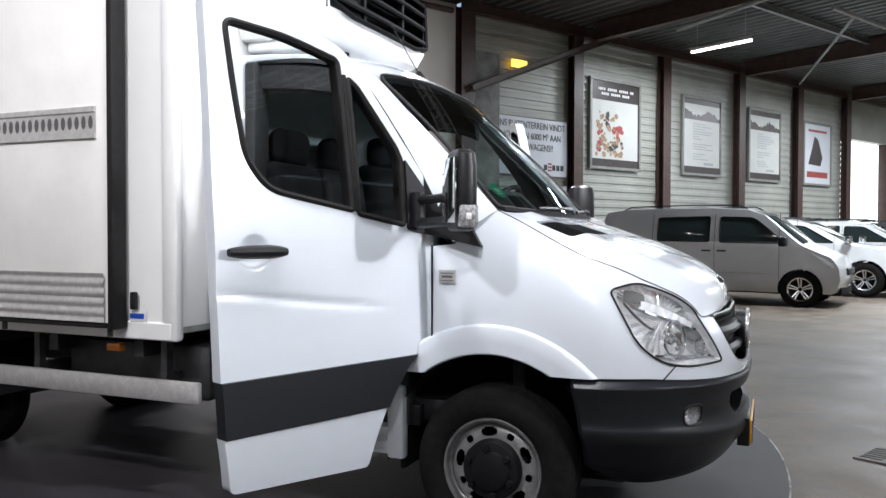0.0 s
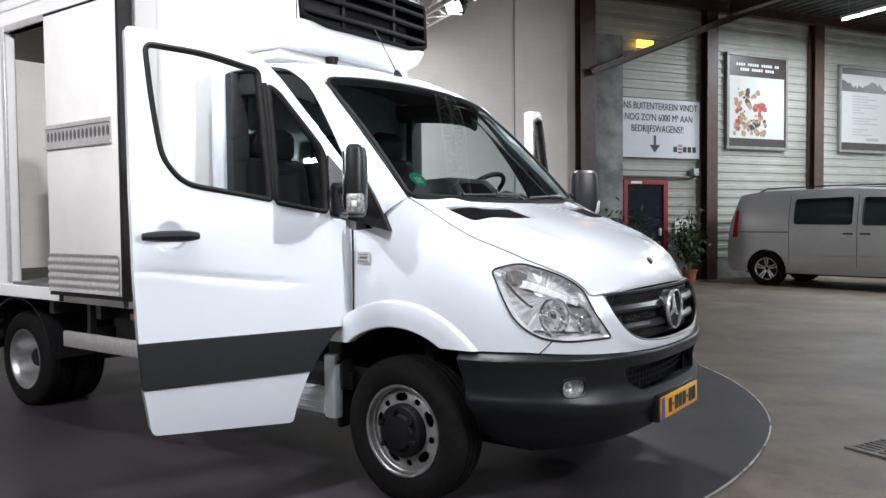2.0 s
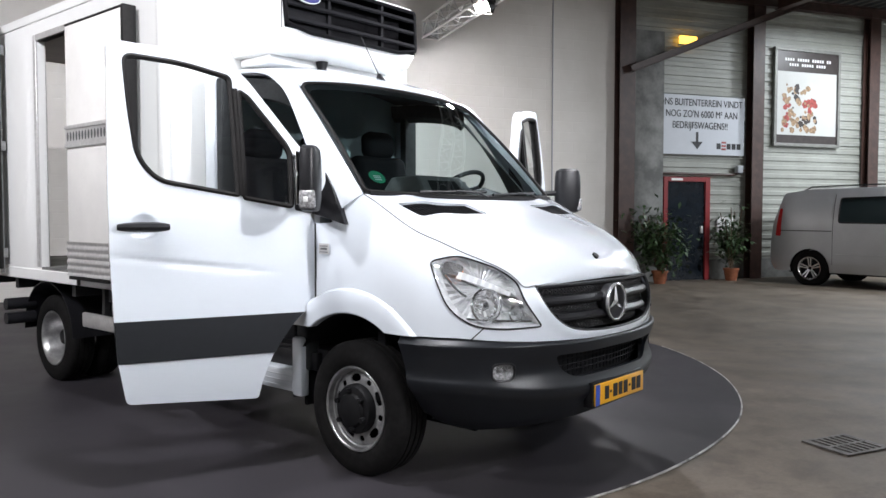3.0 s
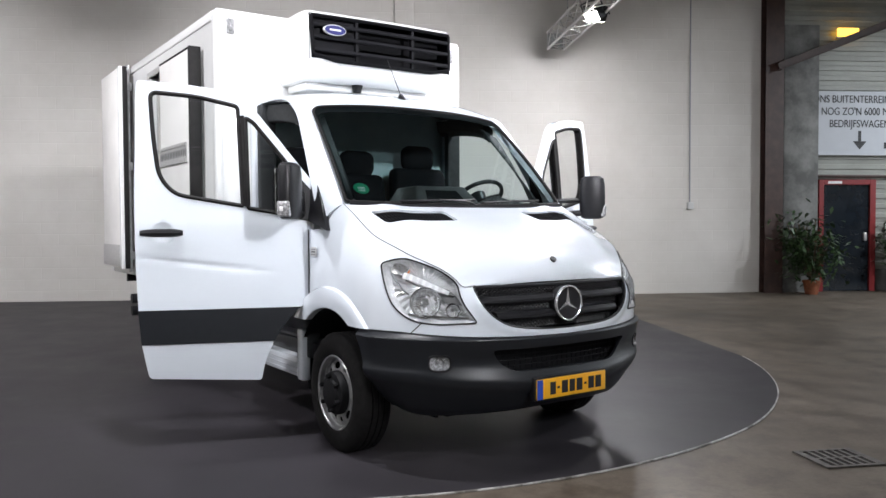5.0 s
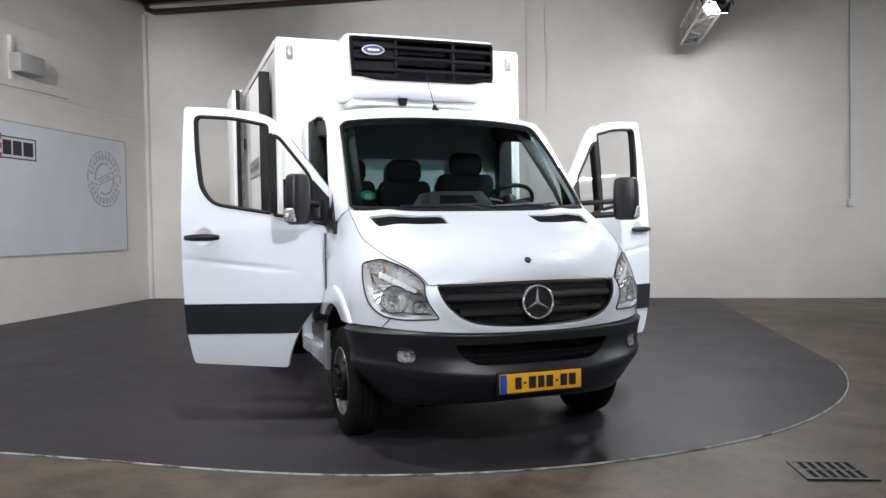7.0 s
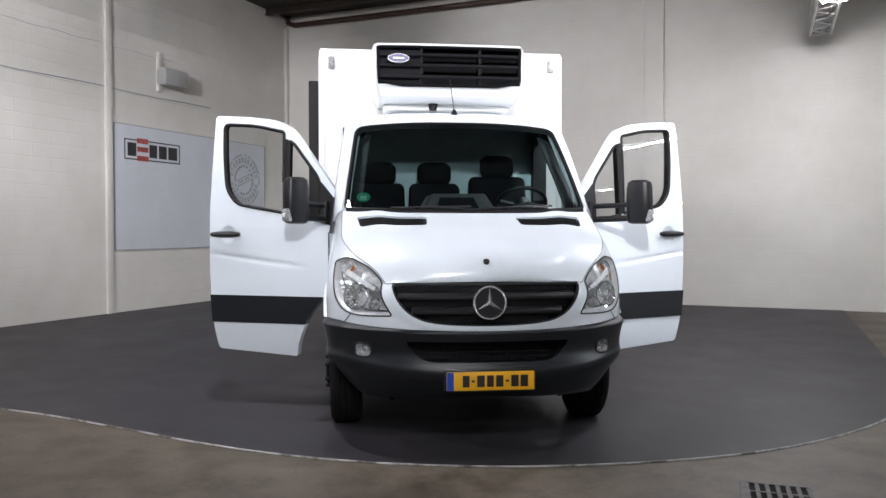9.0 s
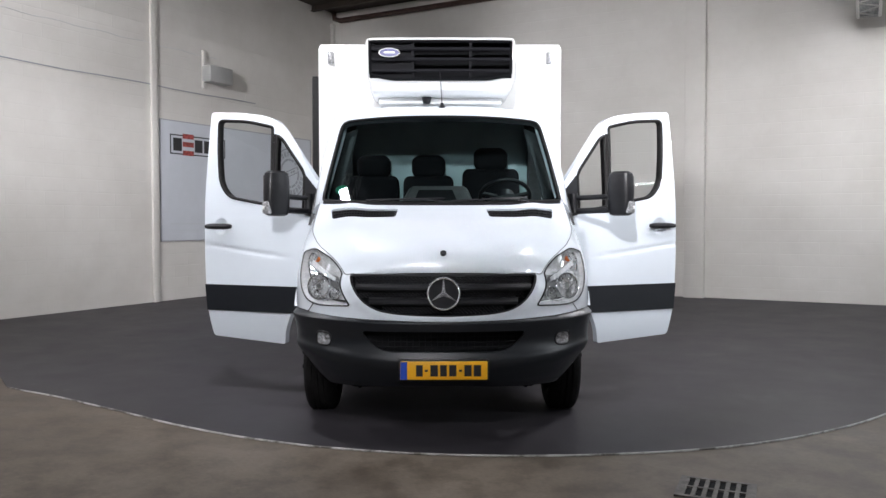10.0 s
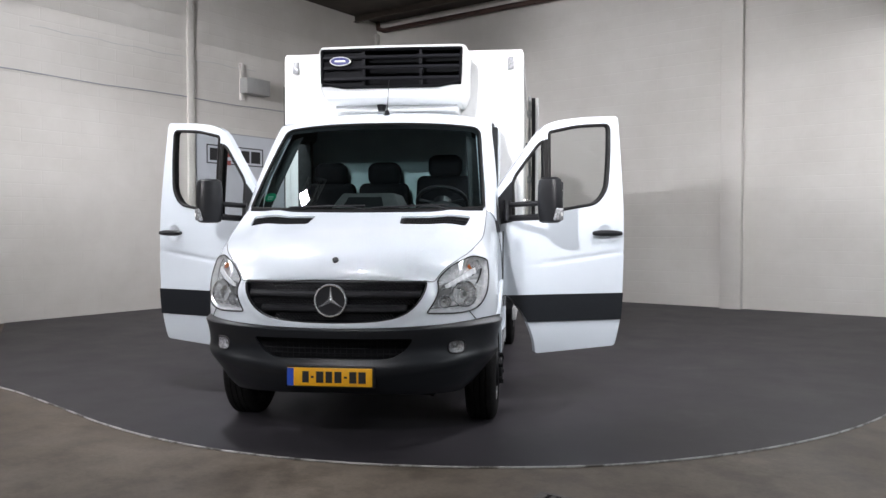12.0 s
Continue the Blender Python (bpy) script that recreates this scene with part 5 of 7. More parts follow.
for zc, hh in ((0.950, 0.024), (0.864, 0.024)):
    bm = bmesh.new()
    secs = []
    for k in range(25):
        f = -1 + k / 12
        w = min(grille_half(zc + hh * 0.9), grille_half(zc - hh * 0.9)) - 0.004
        x = f * w
        y = 0.022 + nose_y(x) + 0.05 * (zc - 0.78)
        secs.append([bm.verts.new((x, y + dy, zc + dz)) for dy, dz in ((0.004, -hh * 0.9), (-0.010, -hh * 0.45), (-0.010, hh * 0.1), (0.004, hh * 0.85), (0.03, hh), (0.07, hh), (0.07, -hh))])
    skin(bm, secs)
    bm.faces.new(secs[0])
    bm.faces.new(secs[-1][::-1])
    bmesh.ops.recalc_face_normals(bm, faces=bm.faces[:])
    part("slat", bm, M_SLAT, gr)
for z, hz in ((0.815, 0.022), (0.907, 0.022), (0.992, 0.018)):
    bm = bmesh.new()
    for k in range(46):
        x = -0.553 + k * 0.0246
        if abs(x) < grille_half(z) - 0.02:
            y = 0.052 + nose_y(x) + 0.05 * (z - 0.78)
            for w in (-1, 1):
                rod(bm, (x - 0.0123 * w, y, z - hz), (x + 0.0123 * w, y, z), 0.0034, n=5, caps=False)
                rod(bm, (x + 0.0123 * w, y, z), (x - 0.0123 * w, y, z + hz), 0.0034, n=5, caps=False)
    part("grille_mesh", bm, M_SLAT, gr, "black honeycomb mesh")
bm = bmesh.new()
pts = []
for g in dense(GRILLE, 0.04):
    q = nose(p_of_x(abs(g.x)) if abs(g.x) > 0.002 else 0.0, g.y, flange(abs(g.x), g.y) - 0.010)
    pts.append((math.copysign(q.x, g.x), q.y, q.z))
pipe(bm, pts, 0.010, 6, closed=True)
part("grille_frame", bm, M_BLACK, gr)
em = bmesh.new()
EZ, ER = 0.918, 0.094
rings = []
for k in range(48):
    a = 2 * math.pi * k / 48
    ca, sa = math.cos(a), math.sin(a)
    rings.append([em.verts.new((ca * (ER + 0.0065 * math.cos(t * math.pi / 4)), -0.004 - 0.010 * math.sin(t * math.pi / 4), EZ + sa * (ER + 0.0065 * math.cos(t * math.pi / 4)))) for t in range(8)])
skin(em, rings + [rings[0]])
for k in range(3):
    a = math.pi / 2 + k * 2 * math.pi / 3
    d, n = Vector((math.cos(a), 0, math.sin(a))), Vector((-math.sin(a), 0, math.cos(a)))
    c = Vector((0, 0.002, EZ))
    tip, l_, r_, top = c + d * ER, c + n * 0.014 - d * 0.004, c - n * 0.014 - d * 0.004, c + Vector((0, -0.016, 0))
    v = [em.verts.new(q) for q in (tip, l_, r_, top)]
    em.faces.new((v[0], v[1], v[3]))
    em.faces.new((v[0], v[3], v[2]))
part("emblem", em, M_EMBLEM, gr, "chrome ring with three spokes")
bm = bmesh.new()
rod(bm, (0, 0.006, EZ), (0, 0.05, EZ), 0.093, n=40)
part("emblem_back", bm, M_SLAT, gr)


# headlamps
def headlamp(sgn):
    f = (lambda v: v) if sgn > 0 else (lambda v: Vector((-v.x, v.y, v.z)))
    ol = lamp_outline()
    cen = sum(ol, Vector((0, 0))) / len(ol)
    bm = bmesh.new()
    loops = []
    for w, d in ((1.0, 0.0), (0.97, -0.022), (0.90, -0.038), (0.5, -0.058), (0.02, -0.060)):
        loops.append([bm.verts.new(f(nose(*(cen + (q - cen) * w), d - (0.006 * (k % 2) if 0.3 < w < 0.95 else 0)))) for k, q in enumerate(dense(ol, 0.035))])
    skin(bm, loops)
    bmesh.ops.recalc_face_normals(bm, faces=bm.faces[:])
    hl = part("headlamp", bm, M_LAMPBOWL, truck, "clear glass headlamp with chrome reflectors", angle=8)
    bm = sheet(dense(ol, 0.03), [], lambda p, z: f(nose(p, z, 0.006)), steps(0.5, 1.5, 0.05), steps(0.8, 1.2, 0.04))
    part("lens", facing(bm, (sgn * 0.6, -0.8, 0)), M_LENS, hl, "clear lens").visible_shadow = False
    bm = bmesh.new()
    pipe(bm, [f(nose(q.x, q.y, 0.003)) for q in dense(ol, 0.03)], 0.0045, 6, closed=True)
    part("seal", bm, M_SEAL, hl)
    for px, z, r in ((0.875, 0.942, 0.078), (0.715, 0.900, 0.036)):
        c = f(nose(px, z, -0.040))
        n = Vector((sgn * 0.42, -0.90, 0.10)).normalized()
        a = Vector((0.90, sgn * 0.42, 0)).normalized()
        b = n.cross(a)
        bm = bmesh.new()
        rings = [ring(bm, c + n * d, a, b, 14, r * w) for w, d in ((1.0, 0.022), (0.95, 0.024), (0.90, 0.010), (0.62, -0.016), (0.34, -0.024), (0.33, 0.004), (0.26, 0.012), (0.02, 0.014))]
        skin(bm, rings)
        part("reflector", bm, M_REFLECT, hl, "faceted bright reflector", angle=12)
        bm = bmesh.new()
        rod(bm, c + n * 0.006, c + n * 0.020, r * 0.24, r * 0.18, n=14)
        part("bulb_shield", bm, M_CHROME, hl, "small chrome bulb shield")
        bm = bmesh.new()
        pipe(bm, [c + n * 0.022 + a * (r * 1.02 * math.cos(k * 0.2618)) + b * (r * 1.02 * math.sin(k * 0.2618)) for k in range(24)], 0.0045, 5, closed=True)
        part("reflector_edge", bm, M_CHROME, hl, "chrome edge of the reflector")
    # facetted strip of the indicator along the top edge
    bm = bmesh.new()
    rows = []
    for k in range(15):
        q = k / 14
        p = 1.045 + (0.755 - 1.045) * q
        zt = 1.118 - 0.100 * q ** 1.15
        d = -0.012 + 0.005 * (k % 2)
        rows.append([bm.verts.new(f(nose(p, zt - 0.048 + 0.012 * q, d - 0.012))), bm.verts.new(f(nose(p, zt - 0.016, d)))])
    skin(bm, rows, closed=False)
    thicken(bm, lambda c: Vector((-sgn * 0.004, 0.008, 0)))
    part("indicator_strip", bm, M_STRIP, hl, "bright ribbed indicator reflector", angle=10)
    bm = bmesh.new()
    pts = [f(nose(1.062 + 0.030 * math.cos(t * 0.524), 1.106 + 0.016 * math.sin(t * 0.524) + 0.008 * math.cos(t * 0.524), -0.046)) for t in range(12)]
    bm.faces.new([bm.verts.new(q) for q in pts])
    thicken(bm, lambda c: Vector((-sgn * 0.006, 0.010, 0)))
    part("indicator_bulb", bm, M_AMBER, hl, "amber indicator bulb")
    bm = sheet(rounded([(1.035, 1.082), (1.125, 1.100), (1.130, 1.150), (1.085, 1.143), (1.035, 1.122)], 0.012, 3), [], lambda p, z: f(nose(p, z, -0.020)), steps(1.0, 1.2, 0.03), ())
    thicken(bm, lambda c: Vector((-sgn * 0.005, 0.001, 0)))
    part("indicator_cover", bm, M_REFLECT, hl, "bright cover beside the indicator bulb")
    # stepped ledges round the reflectors
    for k, (pa, pb, za, zb) in enumerate(((0.62, 0.96, 0.862, 0.880), (0.72, 1.02, 0.975, 1.060), (0.97, 1.12, 0.985, 1.095))):
        bm = bmesh.new()
        pipe(bm, [f(nose(pa + (pb - pa) * i / 8, za + (zb - za) * (i / 8) ** 1.3, -0.030)) for i in range(9)], 0.007, 5)
        part("ledge", bm, M_CHROME, hl)
    # shade between the reflectors, laid in as a flat dark grey sheet
    dk = sheet(rounded([(0.645, 0.925), (0.70, 0.970), (0.765, 1.010), (0.815, 1.020), (0.80, 0.985), (0.775, 0.950), (0.745, 0.938)], 0.015, 3), [], lambda p, z: f(nose(p, z, -0.034)), (), ())
    part("recess_shade", facing(dk, (sgn * 0.6, -0.8, 0)), M_TRIM, hl, "dark grey sheet for the shade between the reflectors")


headlamp(1)
headlamp(-1)


# wheel arches
def flare(sgn):
    bm = bmesh.new()
    rows = []
    for k in range(37):
        row = []
        for r, x in ((0.500, 0.93), (0.502, 0.991), (0.508, 0.9965), (0.56, 0.9975), (0.612, 0.9965), (0.622, 0.993), (0.632, 0.979)):
            a0, a1 = math.pi - math.asin(0.428 / r), math.asin(0.405 / r)
            a = a0 + (a1 - a0) * k / 36
            y, z = AX + r * math.cos(a), AZ + r * math.sin(a)
            base = plan_at(P_SIDE + y - 0.65)[0] if y < 1.3 else 0.98
            row.append(bm.verts.new((sgn * (base + (x - 0.979)), y, z)))
        rows.append(row)
    skin(bm, rows, closed=False)
    bmesh.ops.recalc_face_normals(bm, faces=bm.faces[:])
    thicken(bm, lambda c: Vector((-sgn * 0.006, 0, 0)))
    return bm


for sgn in (1, -1):
    part("wheel_arch", flare(sgn), M_WHITE, truck, "white flared wheel arch")
    bm = bmesh.new()
    rows = []
    for k in range(25):
        a = math.radians(-2 + 150 * k / 24)
        rows.append([bm.verts.new((sgn * x, AX + 0.50 * math.cos(a), AZ + 0.50 * math.sin(a))) for x in (0.55, 0.955)])
    skin(bm, rows, closed=False)
    part("arch_liner", bm, M_MATTE, truck, "black wheel arch liner")
    part("inner_arch", boxed(min(sgn * 0.54, sgn * 0.56), max(sgn * 0.54, sgn * 0.56), 0.5, 1.5, 0.25, 0.95), M_MATTE, truck)
    part("mud_guard", rbox(*sorted((sgn * 0.55, sgn * 0.915)), 1.43, 1.455, 0.30, 0.88, 0.008), M_MATTE, truck, "black splash guard behind the wheel")
    part("arch_edge", rbox(*sorted((sgn * 0.905, sgn * 0.968)), 1.415, 1.50, 0.355, 0.69, 0.016), M_WHITE, truck, "white rear edge of the wheel arch")


# doors
def door(sgn, ang):
    d = thing("cab_door", "", "", pose(sgn * 0.985, 1.335, 0, 0, 0, sgn * ang))
    d.parent = truck
    d["label"] = "white cab door standing open, dark band along its foot"
    DX = -sgn  # mirrored copy for the other side

    def at(s, z, deep=0.0):
        t = max(0.0, (z - 1.36) / 0.88)
        inw = 0.095 * t ** 1.4 + 0.05 * max(0.0, (0.62 - z) / 0.25) ** 2 * 0.6
        cr = 0.007 * math.exp(-((z - (1.04 + 0.13 * s)) / 0.015) ** 2) * min(1, max(0, (s - 0.2) / 0.2))
        deep += 0.024 * max(0.0, 1 - ((s - 0.833) ** 2 + (z - 1.313) ** 2) / 0.068 ** 2) ** 1.3
        return Vector((sgn * s, inw + cr + deep - 0.012 * math.sin(math.pi * min(1, max(0, (z - 0.4) / 1.0))), z))
    OUT = rounded([(0.265, 0.392, 0.02), (0.925, 0.430, 0.03), (0.962, 0.640, 0.0), (0.978, 0.842, 0.0), (0.990, 1.130, 0.03), (0.995, 1.50, 0.0), (0.985, 2.240, 0.03), (0.70, 2.222, 0.05), (0.477, 2.190, 0.06), (0.362, 2.148, 0.05), (0.292, 2.080, 0.04), (-0.055, 1.634, 0.01), (-0.065, 1.325, 0.01), (-0.065, 0.90, 0.03), (0.06, 0.822, 0.05), (0.18, 0.66, 0.08), (0.245, 0.50, 0.05)], 0.02, 4)
    WIN = rounded([(0.365, 1.476, 0.012), (0.60, 1.516, 0.10), (0.765, 1.545, 0.10), (0.855, 1.655, 0.10), (0.888, 1.90, 0.1), (0.906, 2.168, 0.045), (0.633, 2.148, 0.08), (0.392, 2.092, 0.025)], 0.03, 6)
    QRT = rounded([(0.332, 1.462, 0.01), (0.345, 2.022, 0.012), (0.300, 1.995, 0.03), (0.105, 1.752, 0.03), (0.080, 1.700, 0.02), (0.080, 1.418, 0.02)], 0.03, 5)

    def mk(outer, holes, deep=0.0, back=None, us=0.07, vs=0.02, fine=False):
        more = (steps(0.755, 0.911, 0.009), steps(1.239, 1.387, 0.009)) if fine else ([], [])
        bm = sheet(dense(outer, 0.06), [dense(h, 0.06) for h in holes], lambda s, z: at(s, z, deep), steps(-0.2, 1.0, us) + more[0], steps(0.38, 2.26, vs) + more[1])
        bmesh.ops.recalc_face_normals(bm, faces=bm.faces[:])
        if back:
            thicken(bm, lambda c: Vector((0, back, 0)))
        return bm

    def clip(z0, z1, grow=0.0):
        """The door's outline between two heights."""
        n, out = len(OUT), []
        for k in range(n):
            a, b = OUT[k], OUT[(k + 1) % n]
            if z0 <= a.y <= z1:
                out.append(a)
            cross = sorted([z for z in (z0, z1) if (a.y - z) * (b.y - z) < 0], key=lambda z: abs(z - a.y))
            out += [a.lerp(b, (z - a.y) / (b.y - a.y)) for z in cross]
        return out
    part("door_panel", mk(clip(0.848, 2.30), [WIN, QRT], 0.0, 0.055, fine=True), M_WHITE, d, "white painted door panel")
    part("foot_panel", mk(clip(0.30, 0.640), [], 0.0, 0.055), M_WHITE, d, "white painted lower panel")
    part("dark_band", mk(clip(0.6405, 0.8475), [], -0.014, 0.06), M_BUMPER, d, "dark grey plastic rubbing band")
    for nm, pl in (("door_window", WIN), ("quarter_window", QRT)):
        gl = part(nm, facing(mk(pl, [], 0.02), (0, -1, 0)), M_GLASS, d, "clear side glass")
        gl.visible_shadow = False
        bm = bmesh.new()
        pipe(bm, [at(q.x, q.y, 0.004) for q in dense(pl, 0.05)], 0.014, 6, closed=True)
        part("seal", bm, M_SEAL, gl)
        bm = bmesh.new()
        cen = sum(pl, Vector((0, 0))) / len(pl)
        lip = [q + (cen - q).normalized() * 0.004 for q in dense(pl, 0.05)]
        skin(bm, [[bm.verts.new(at(q.x, q.y, dd)) for q in lip] for dd in (0.003, 0.058)])
        thicken(bm, lambda c: Vector((0, 0.0005, 0)))
        part("window_channel", bm, M_SEAL, gl, "black channel round the glass")
    part("divider", rbox(*sorted((sgn * 0.325, sgn * 0.352)), 0.0, 0.05, 1.47, 1.52, 0.004), M_SEAL, d)
    bm = bmesh.new()
    pipe(bm, [at(0.347, 1.475, 0.008), at(0.354, 1.80, 0.008), at(0.365, 2.035, 0.010)], 0.017, 6)
    part("window_post", bm, M_SEAL, d, "black post between the panes")
    tri = rounded([(-0.060, 1.375, 0.005), (0.066, 1.400, 0.01), (0.066, 1.705, 0.01), (-0.05, 1.575, 0.01)], 0.01, 3)
    part("mirror_base", mk(tri, [], -0.012, 0.03), M_BLACK, d, "black triangular mirror base")
    # pull handle in a round dish
    bm = bmesh.new()
    secs = []
    for k in range(13):
        s = 0.715 + 0.245 * k / 12
        w = 0.30 + 0.70 * math.sin(math.pi * (0.04 + 0.92 * k / 12)) ** 0.45 * (1.0 if k > 4 else 1.0 + 0.10 * (k > 0))
        c = at(s, 1.313, -0.034)
        c.y = min(c.y, -0.030)
        secs.append([bm.verts.new(c + Vector((0, 0.022 * w * math.cos(t * math.pi / 4), 0.025 * w * math.sin(t * math.pi / 4)))) for t in range(8)])
    skin(bm, secs)
    bm.faces.new(secs[0])
    bm.faces.new(secs[-1][::-1])
    h = part("door_handle", bm, M_BLACK, d, "black pull handle")
    return d, at


DOOR_ANG = 21.5


door_r, at_r = door(-1, DOOR_ANG)
door_l, at_l = door(1, DOOR_ANG)


# mirrors on arms
def mirror(sgn, cx, cy, turn):
    dm = door_r if sgn < 0 else door_l
    inv = dm.matrix_basis.inverted()
    body = pose(cx, cy, 1.555, 0, 0, turn)
    bm = bmesh.new()
    secs = []
    for z, w, dp in ((-0.165, 0.60, 0.6), (-0.155, 0.85, 0.85), (-0.11, 0.98, 0.95), (0.0, 1.0, 1.0), (0.10, 0.97, 0.98), (0.145, 0.88, 0.88), (0.162, 0.62, 0.6)):
        row = []
        for t in range(24):
            a = 2 * math.pi * t / 24
            c, s = math.cos(a), math.sin(a)
            row.append(bm.verts.new((0.098 * w * math.copysign(abs(c) ** 0.55, c), 0.048 * dp * math.copysign(abs(s) ** 0.7, s) - 0.012 * (1 - abs(c)) * dp, z)))
        secs.append(row)
    skin(bm, secs)
    bm.faces.new(secs[0][::-1])
    bm.faces.new(secs[-1])
    mr = part("door_mirror", bm, M_BLACK, dm, "large black truck mirror", m=inv @ body)
    part("mirror_glass", rbox(-0.082, 0.082, 0.042, 0.050, -0.13, 0.13, 0.003), M_MIRROR, mr, "mirror glass")
    bm = rbox(*sorted((sgn * 0.055, sgn * 0.103)), -0.046, 0.034, -0.150, -0.058, 0.014, 3)
    for v in bm.verts:
        q = (v.co.z + 0.152) / 0.10
        v.co.x -= sgn * 0.012 * max(0, 0.35 - q)
        if sgn * v.co.x < 0.08:
            v.co.x += sgn * 0.03 * q
    lp = part("indicator", bm, M_MIRRORLAMP, mr, "clear side indicator with a bright reflector")
    part("bulb", rbox(*sorted((sgn * 0.104, sgn * 0.109)), -0.012, 0.010, -0.118, -0.092, 0.002), M_PAPER, lp)
    bm = bmesh.new()
    base = dm.matrix_basis.inverted() @ Vector((cx, cy, 1.555))
    side = dm.matrix_basis.inverted().to_3x3() @ Vector((math.cos(radians(turn)), math.sin(radians(turn)), 0))
    fn = at_r if sgn < 0 else at_l
    for zz, rr in ((1.535, 0.020), (1.435, 0.024)):
        p0 = fn(0.02, zz - 0.01, -0.02)
        p1 = base - side * sgn * 0.075 + Vector((0, 0, zz - 1.555))
        pipe(bm, [p0, p0.lerp(p1, 0.35) + Vector((0, -0.02, 0)), p1], rr, 10)
    rod(bm, fn(0.02, 1.41, -0.03), fn(0.02, 1.56, -0.03), 0.030, n=12)
    part("mirror_arm", bm, M_BLACK, dm, "black double mirror arm")


mirror(-1, -1.20, 1.05, 40)
mirror(1, 1.325, 1.13, -40)


# wheels
def tyre_mesh(R=0.357, W=0.205, n=56):
    bm = bmesh.new()
    h = W / 2
    prof = [(0.212, h * 0.70), (0.222, h * 0.92), (0.25, h * 1.02), (0.285, h * 1.05), (0.318, h * 1.0), (0.338, h * 0.90), (0.350, h * 0.80), (R, h * 0.70),
            (R, h * 0.42), (R - 0.009, h * 0.40), (R - 0.009, h * 0.34), (R + 0.001, h * 0.32), (R + 0.001, h * 0.06), (R - 0.009, h * 0.04), (R - 0.009, -h * 0.04), (R + 0.001, -h * 0.06), (R + 0.001, -h * 0.32), (R - 0.009, -h * 0.34), (R - 0.009, -h * 0.40), (R, -h * 0.42),
            (R, -h * 0.70), (0.350, -h * 0.80), (0.338, -h * 0.90), (0.318, -h), (0.285, -h * 1.05), (0.25, -h * 1.02), (0.222, -h * 0.92), (0.212, -h * 0.70)]
    lathe(bm, prof, n)
    bmesh.ops.recalc_face_normals(bm, faces=bm.faces[:])
    return bm


def wheel(m, front=True):
    w = part("wheel", tyre_mesh(), M_RUBBER, truck, "steel wheel with a black tyre", m=m, angle=50)
    w.data.name = "wheel"
    h = 0.1025
    # pressed disc with oval holes
    if front:
        f0, f1, fx = 0.116, 0.198, lambda r: h * 0.66 - 0.007 * ((r - 0.150) / 0.03) ** 2 if r > 0.150 else h * 0.66
    else:
        f0, f1, fx = 0.075, 0.150, lambda r: -0.045 - 0.035 * (r / 0.15)
    bm = bmesh.new()
    nh, rc, na, nr = 10, (f0 + f1) / 2 + (0.003 if front else 0.012), 240, 14
    grid = [[bm.verts.new((fx(f0 + (f1 - f0) * j / nr), (f0 + (f1 - f0) * j / nr) * math.cos(2 * math.pi * i / na), (f0 + (f1 - f0) * j / nr) * math.sin(2 * math.pi * i / na))) for j in range(nr + 1)] for i in range(na)]
    for i in range(na):
        k = math.floor((i + 0.5) / na * nh)
        da = ((i + 0.5) / na - (k + 0.5) / nh) * 2 * math.pi * rc
        lg, wd = (0.036, 0.019) if k % 2 == 0 or not front else (0.017, 0.015)
        for j in range(nr):
            dr = f0 + (f1 - f0) * (j + 0.5) / nr - rc
            if (da / lg) ** 2 + (dr / wd) ** 2 > 1 if k % 2 else abs(da / lg) ** 3 + abs(dr / wd) ** 3 > 1:
                bm.faces.new((grid[i][j], grid[(i + 1) % na][j], grid[(i + 1) % na][j + 1], grid[i][j + 1]))
    bmesh.ops.delete(bm, geom=[v for v in bm.verts if not v.link_faces], context="VERTS")
    facing(bm, (1, 0, 0))
    thicken(bm, lambda c: Vector((-0.006, 0, 0)))
    part("disc", bm, M_DISC, w, "silver steel disc with oval holes")
    bm = bmesh.new()
    if front:
        prof = [(0.198, h * 0.45), (0.199, h * 0.62), (0.205, h * 0.66), (0.209, h * 0.92), (0.214, h * 0.97), (0.222, h * 0.98), (0.226, h * 0.90), (0.215, h * 0.70)]
    else:
        prof = [(0.152, -0.09), (0.156, -0.078), (0.178, -0.03), (0.186, h * 0.55), (0.200, h * 0.80), (0.214, h * 0.95), (0.224, h * 0.97), (0.226, h * 0.90), (0.215, h * 0.70)]
    lathe(bm, prof, 56)
    part("rim", bm, M_RIM, w, "silver steel rim")
    bm = bmesh.new()
    prof = [(0.002, -0.055), (0.2, -0.05), (0.2, -0.09), (0.002, -0.09)] if front else [(0.002, -0.10), (0.15, -0.098), (0.15, -0.101), (0.002, -0.102)]
    lathe(bm, prof, 32)
    part("brake", bm, M_MATTE, w)
    bm = bmesh.new()
    if front:
        prof = [(0.131, h * 0.62), (0.130, h * 0.98), (0.122, h * 1.10), (0.090, h * 1.16), (0.082, h * 1.32), (0.060, h * 1.38), (0.002, h * 1.40)]
    else:
        prof = [(0.075, -0.06), (0.070, 0.0), (0.055, 0.02), (0.002, 0.022)]
    lathe(bm, prof, 36)
    part("hub_cap", bm, M_HUB, w, "black hub cap")
    bm = bmesh.new()
    for k in range(6):
        a = 2 * math.pi * (k + 0.5) / 6
        r = 0.100 if front else 0.088
        x0 = h * 1.15 if front else -0.06
        rod(bm, (x0, r * math.cos(a), r * math.sin(a)), (x0 + 0.028, r * math.cos(a), r * math.sin(a)), 0.014, n=6)
    islands("wheel_nut", bm, M_HUB if front else M_GALV, w)
    return w


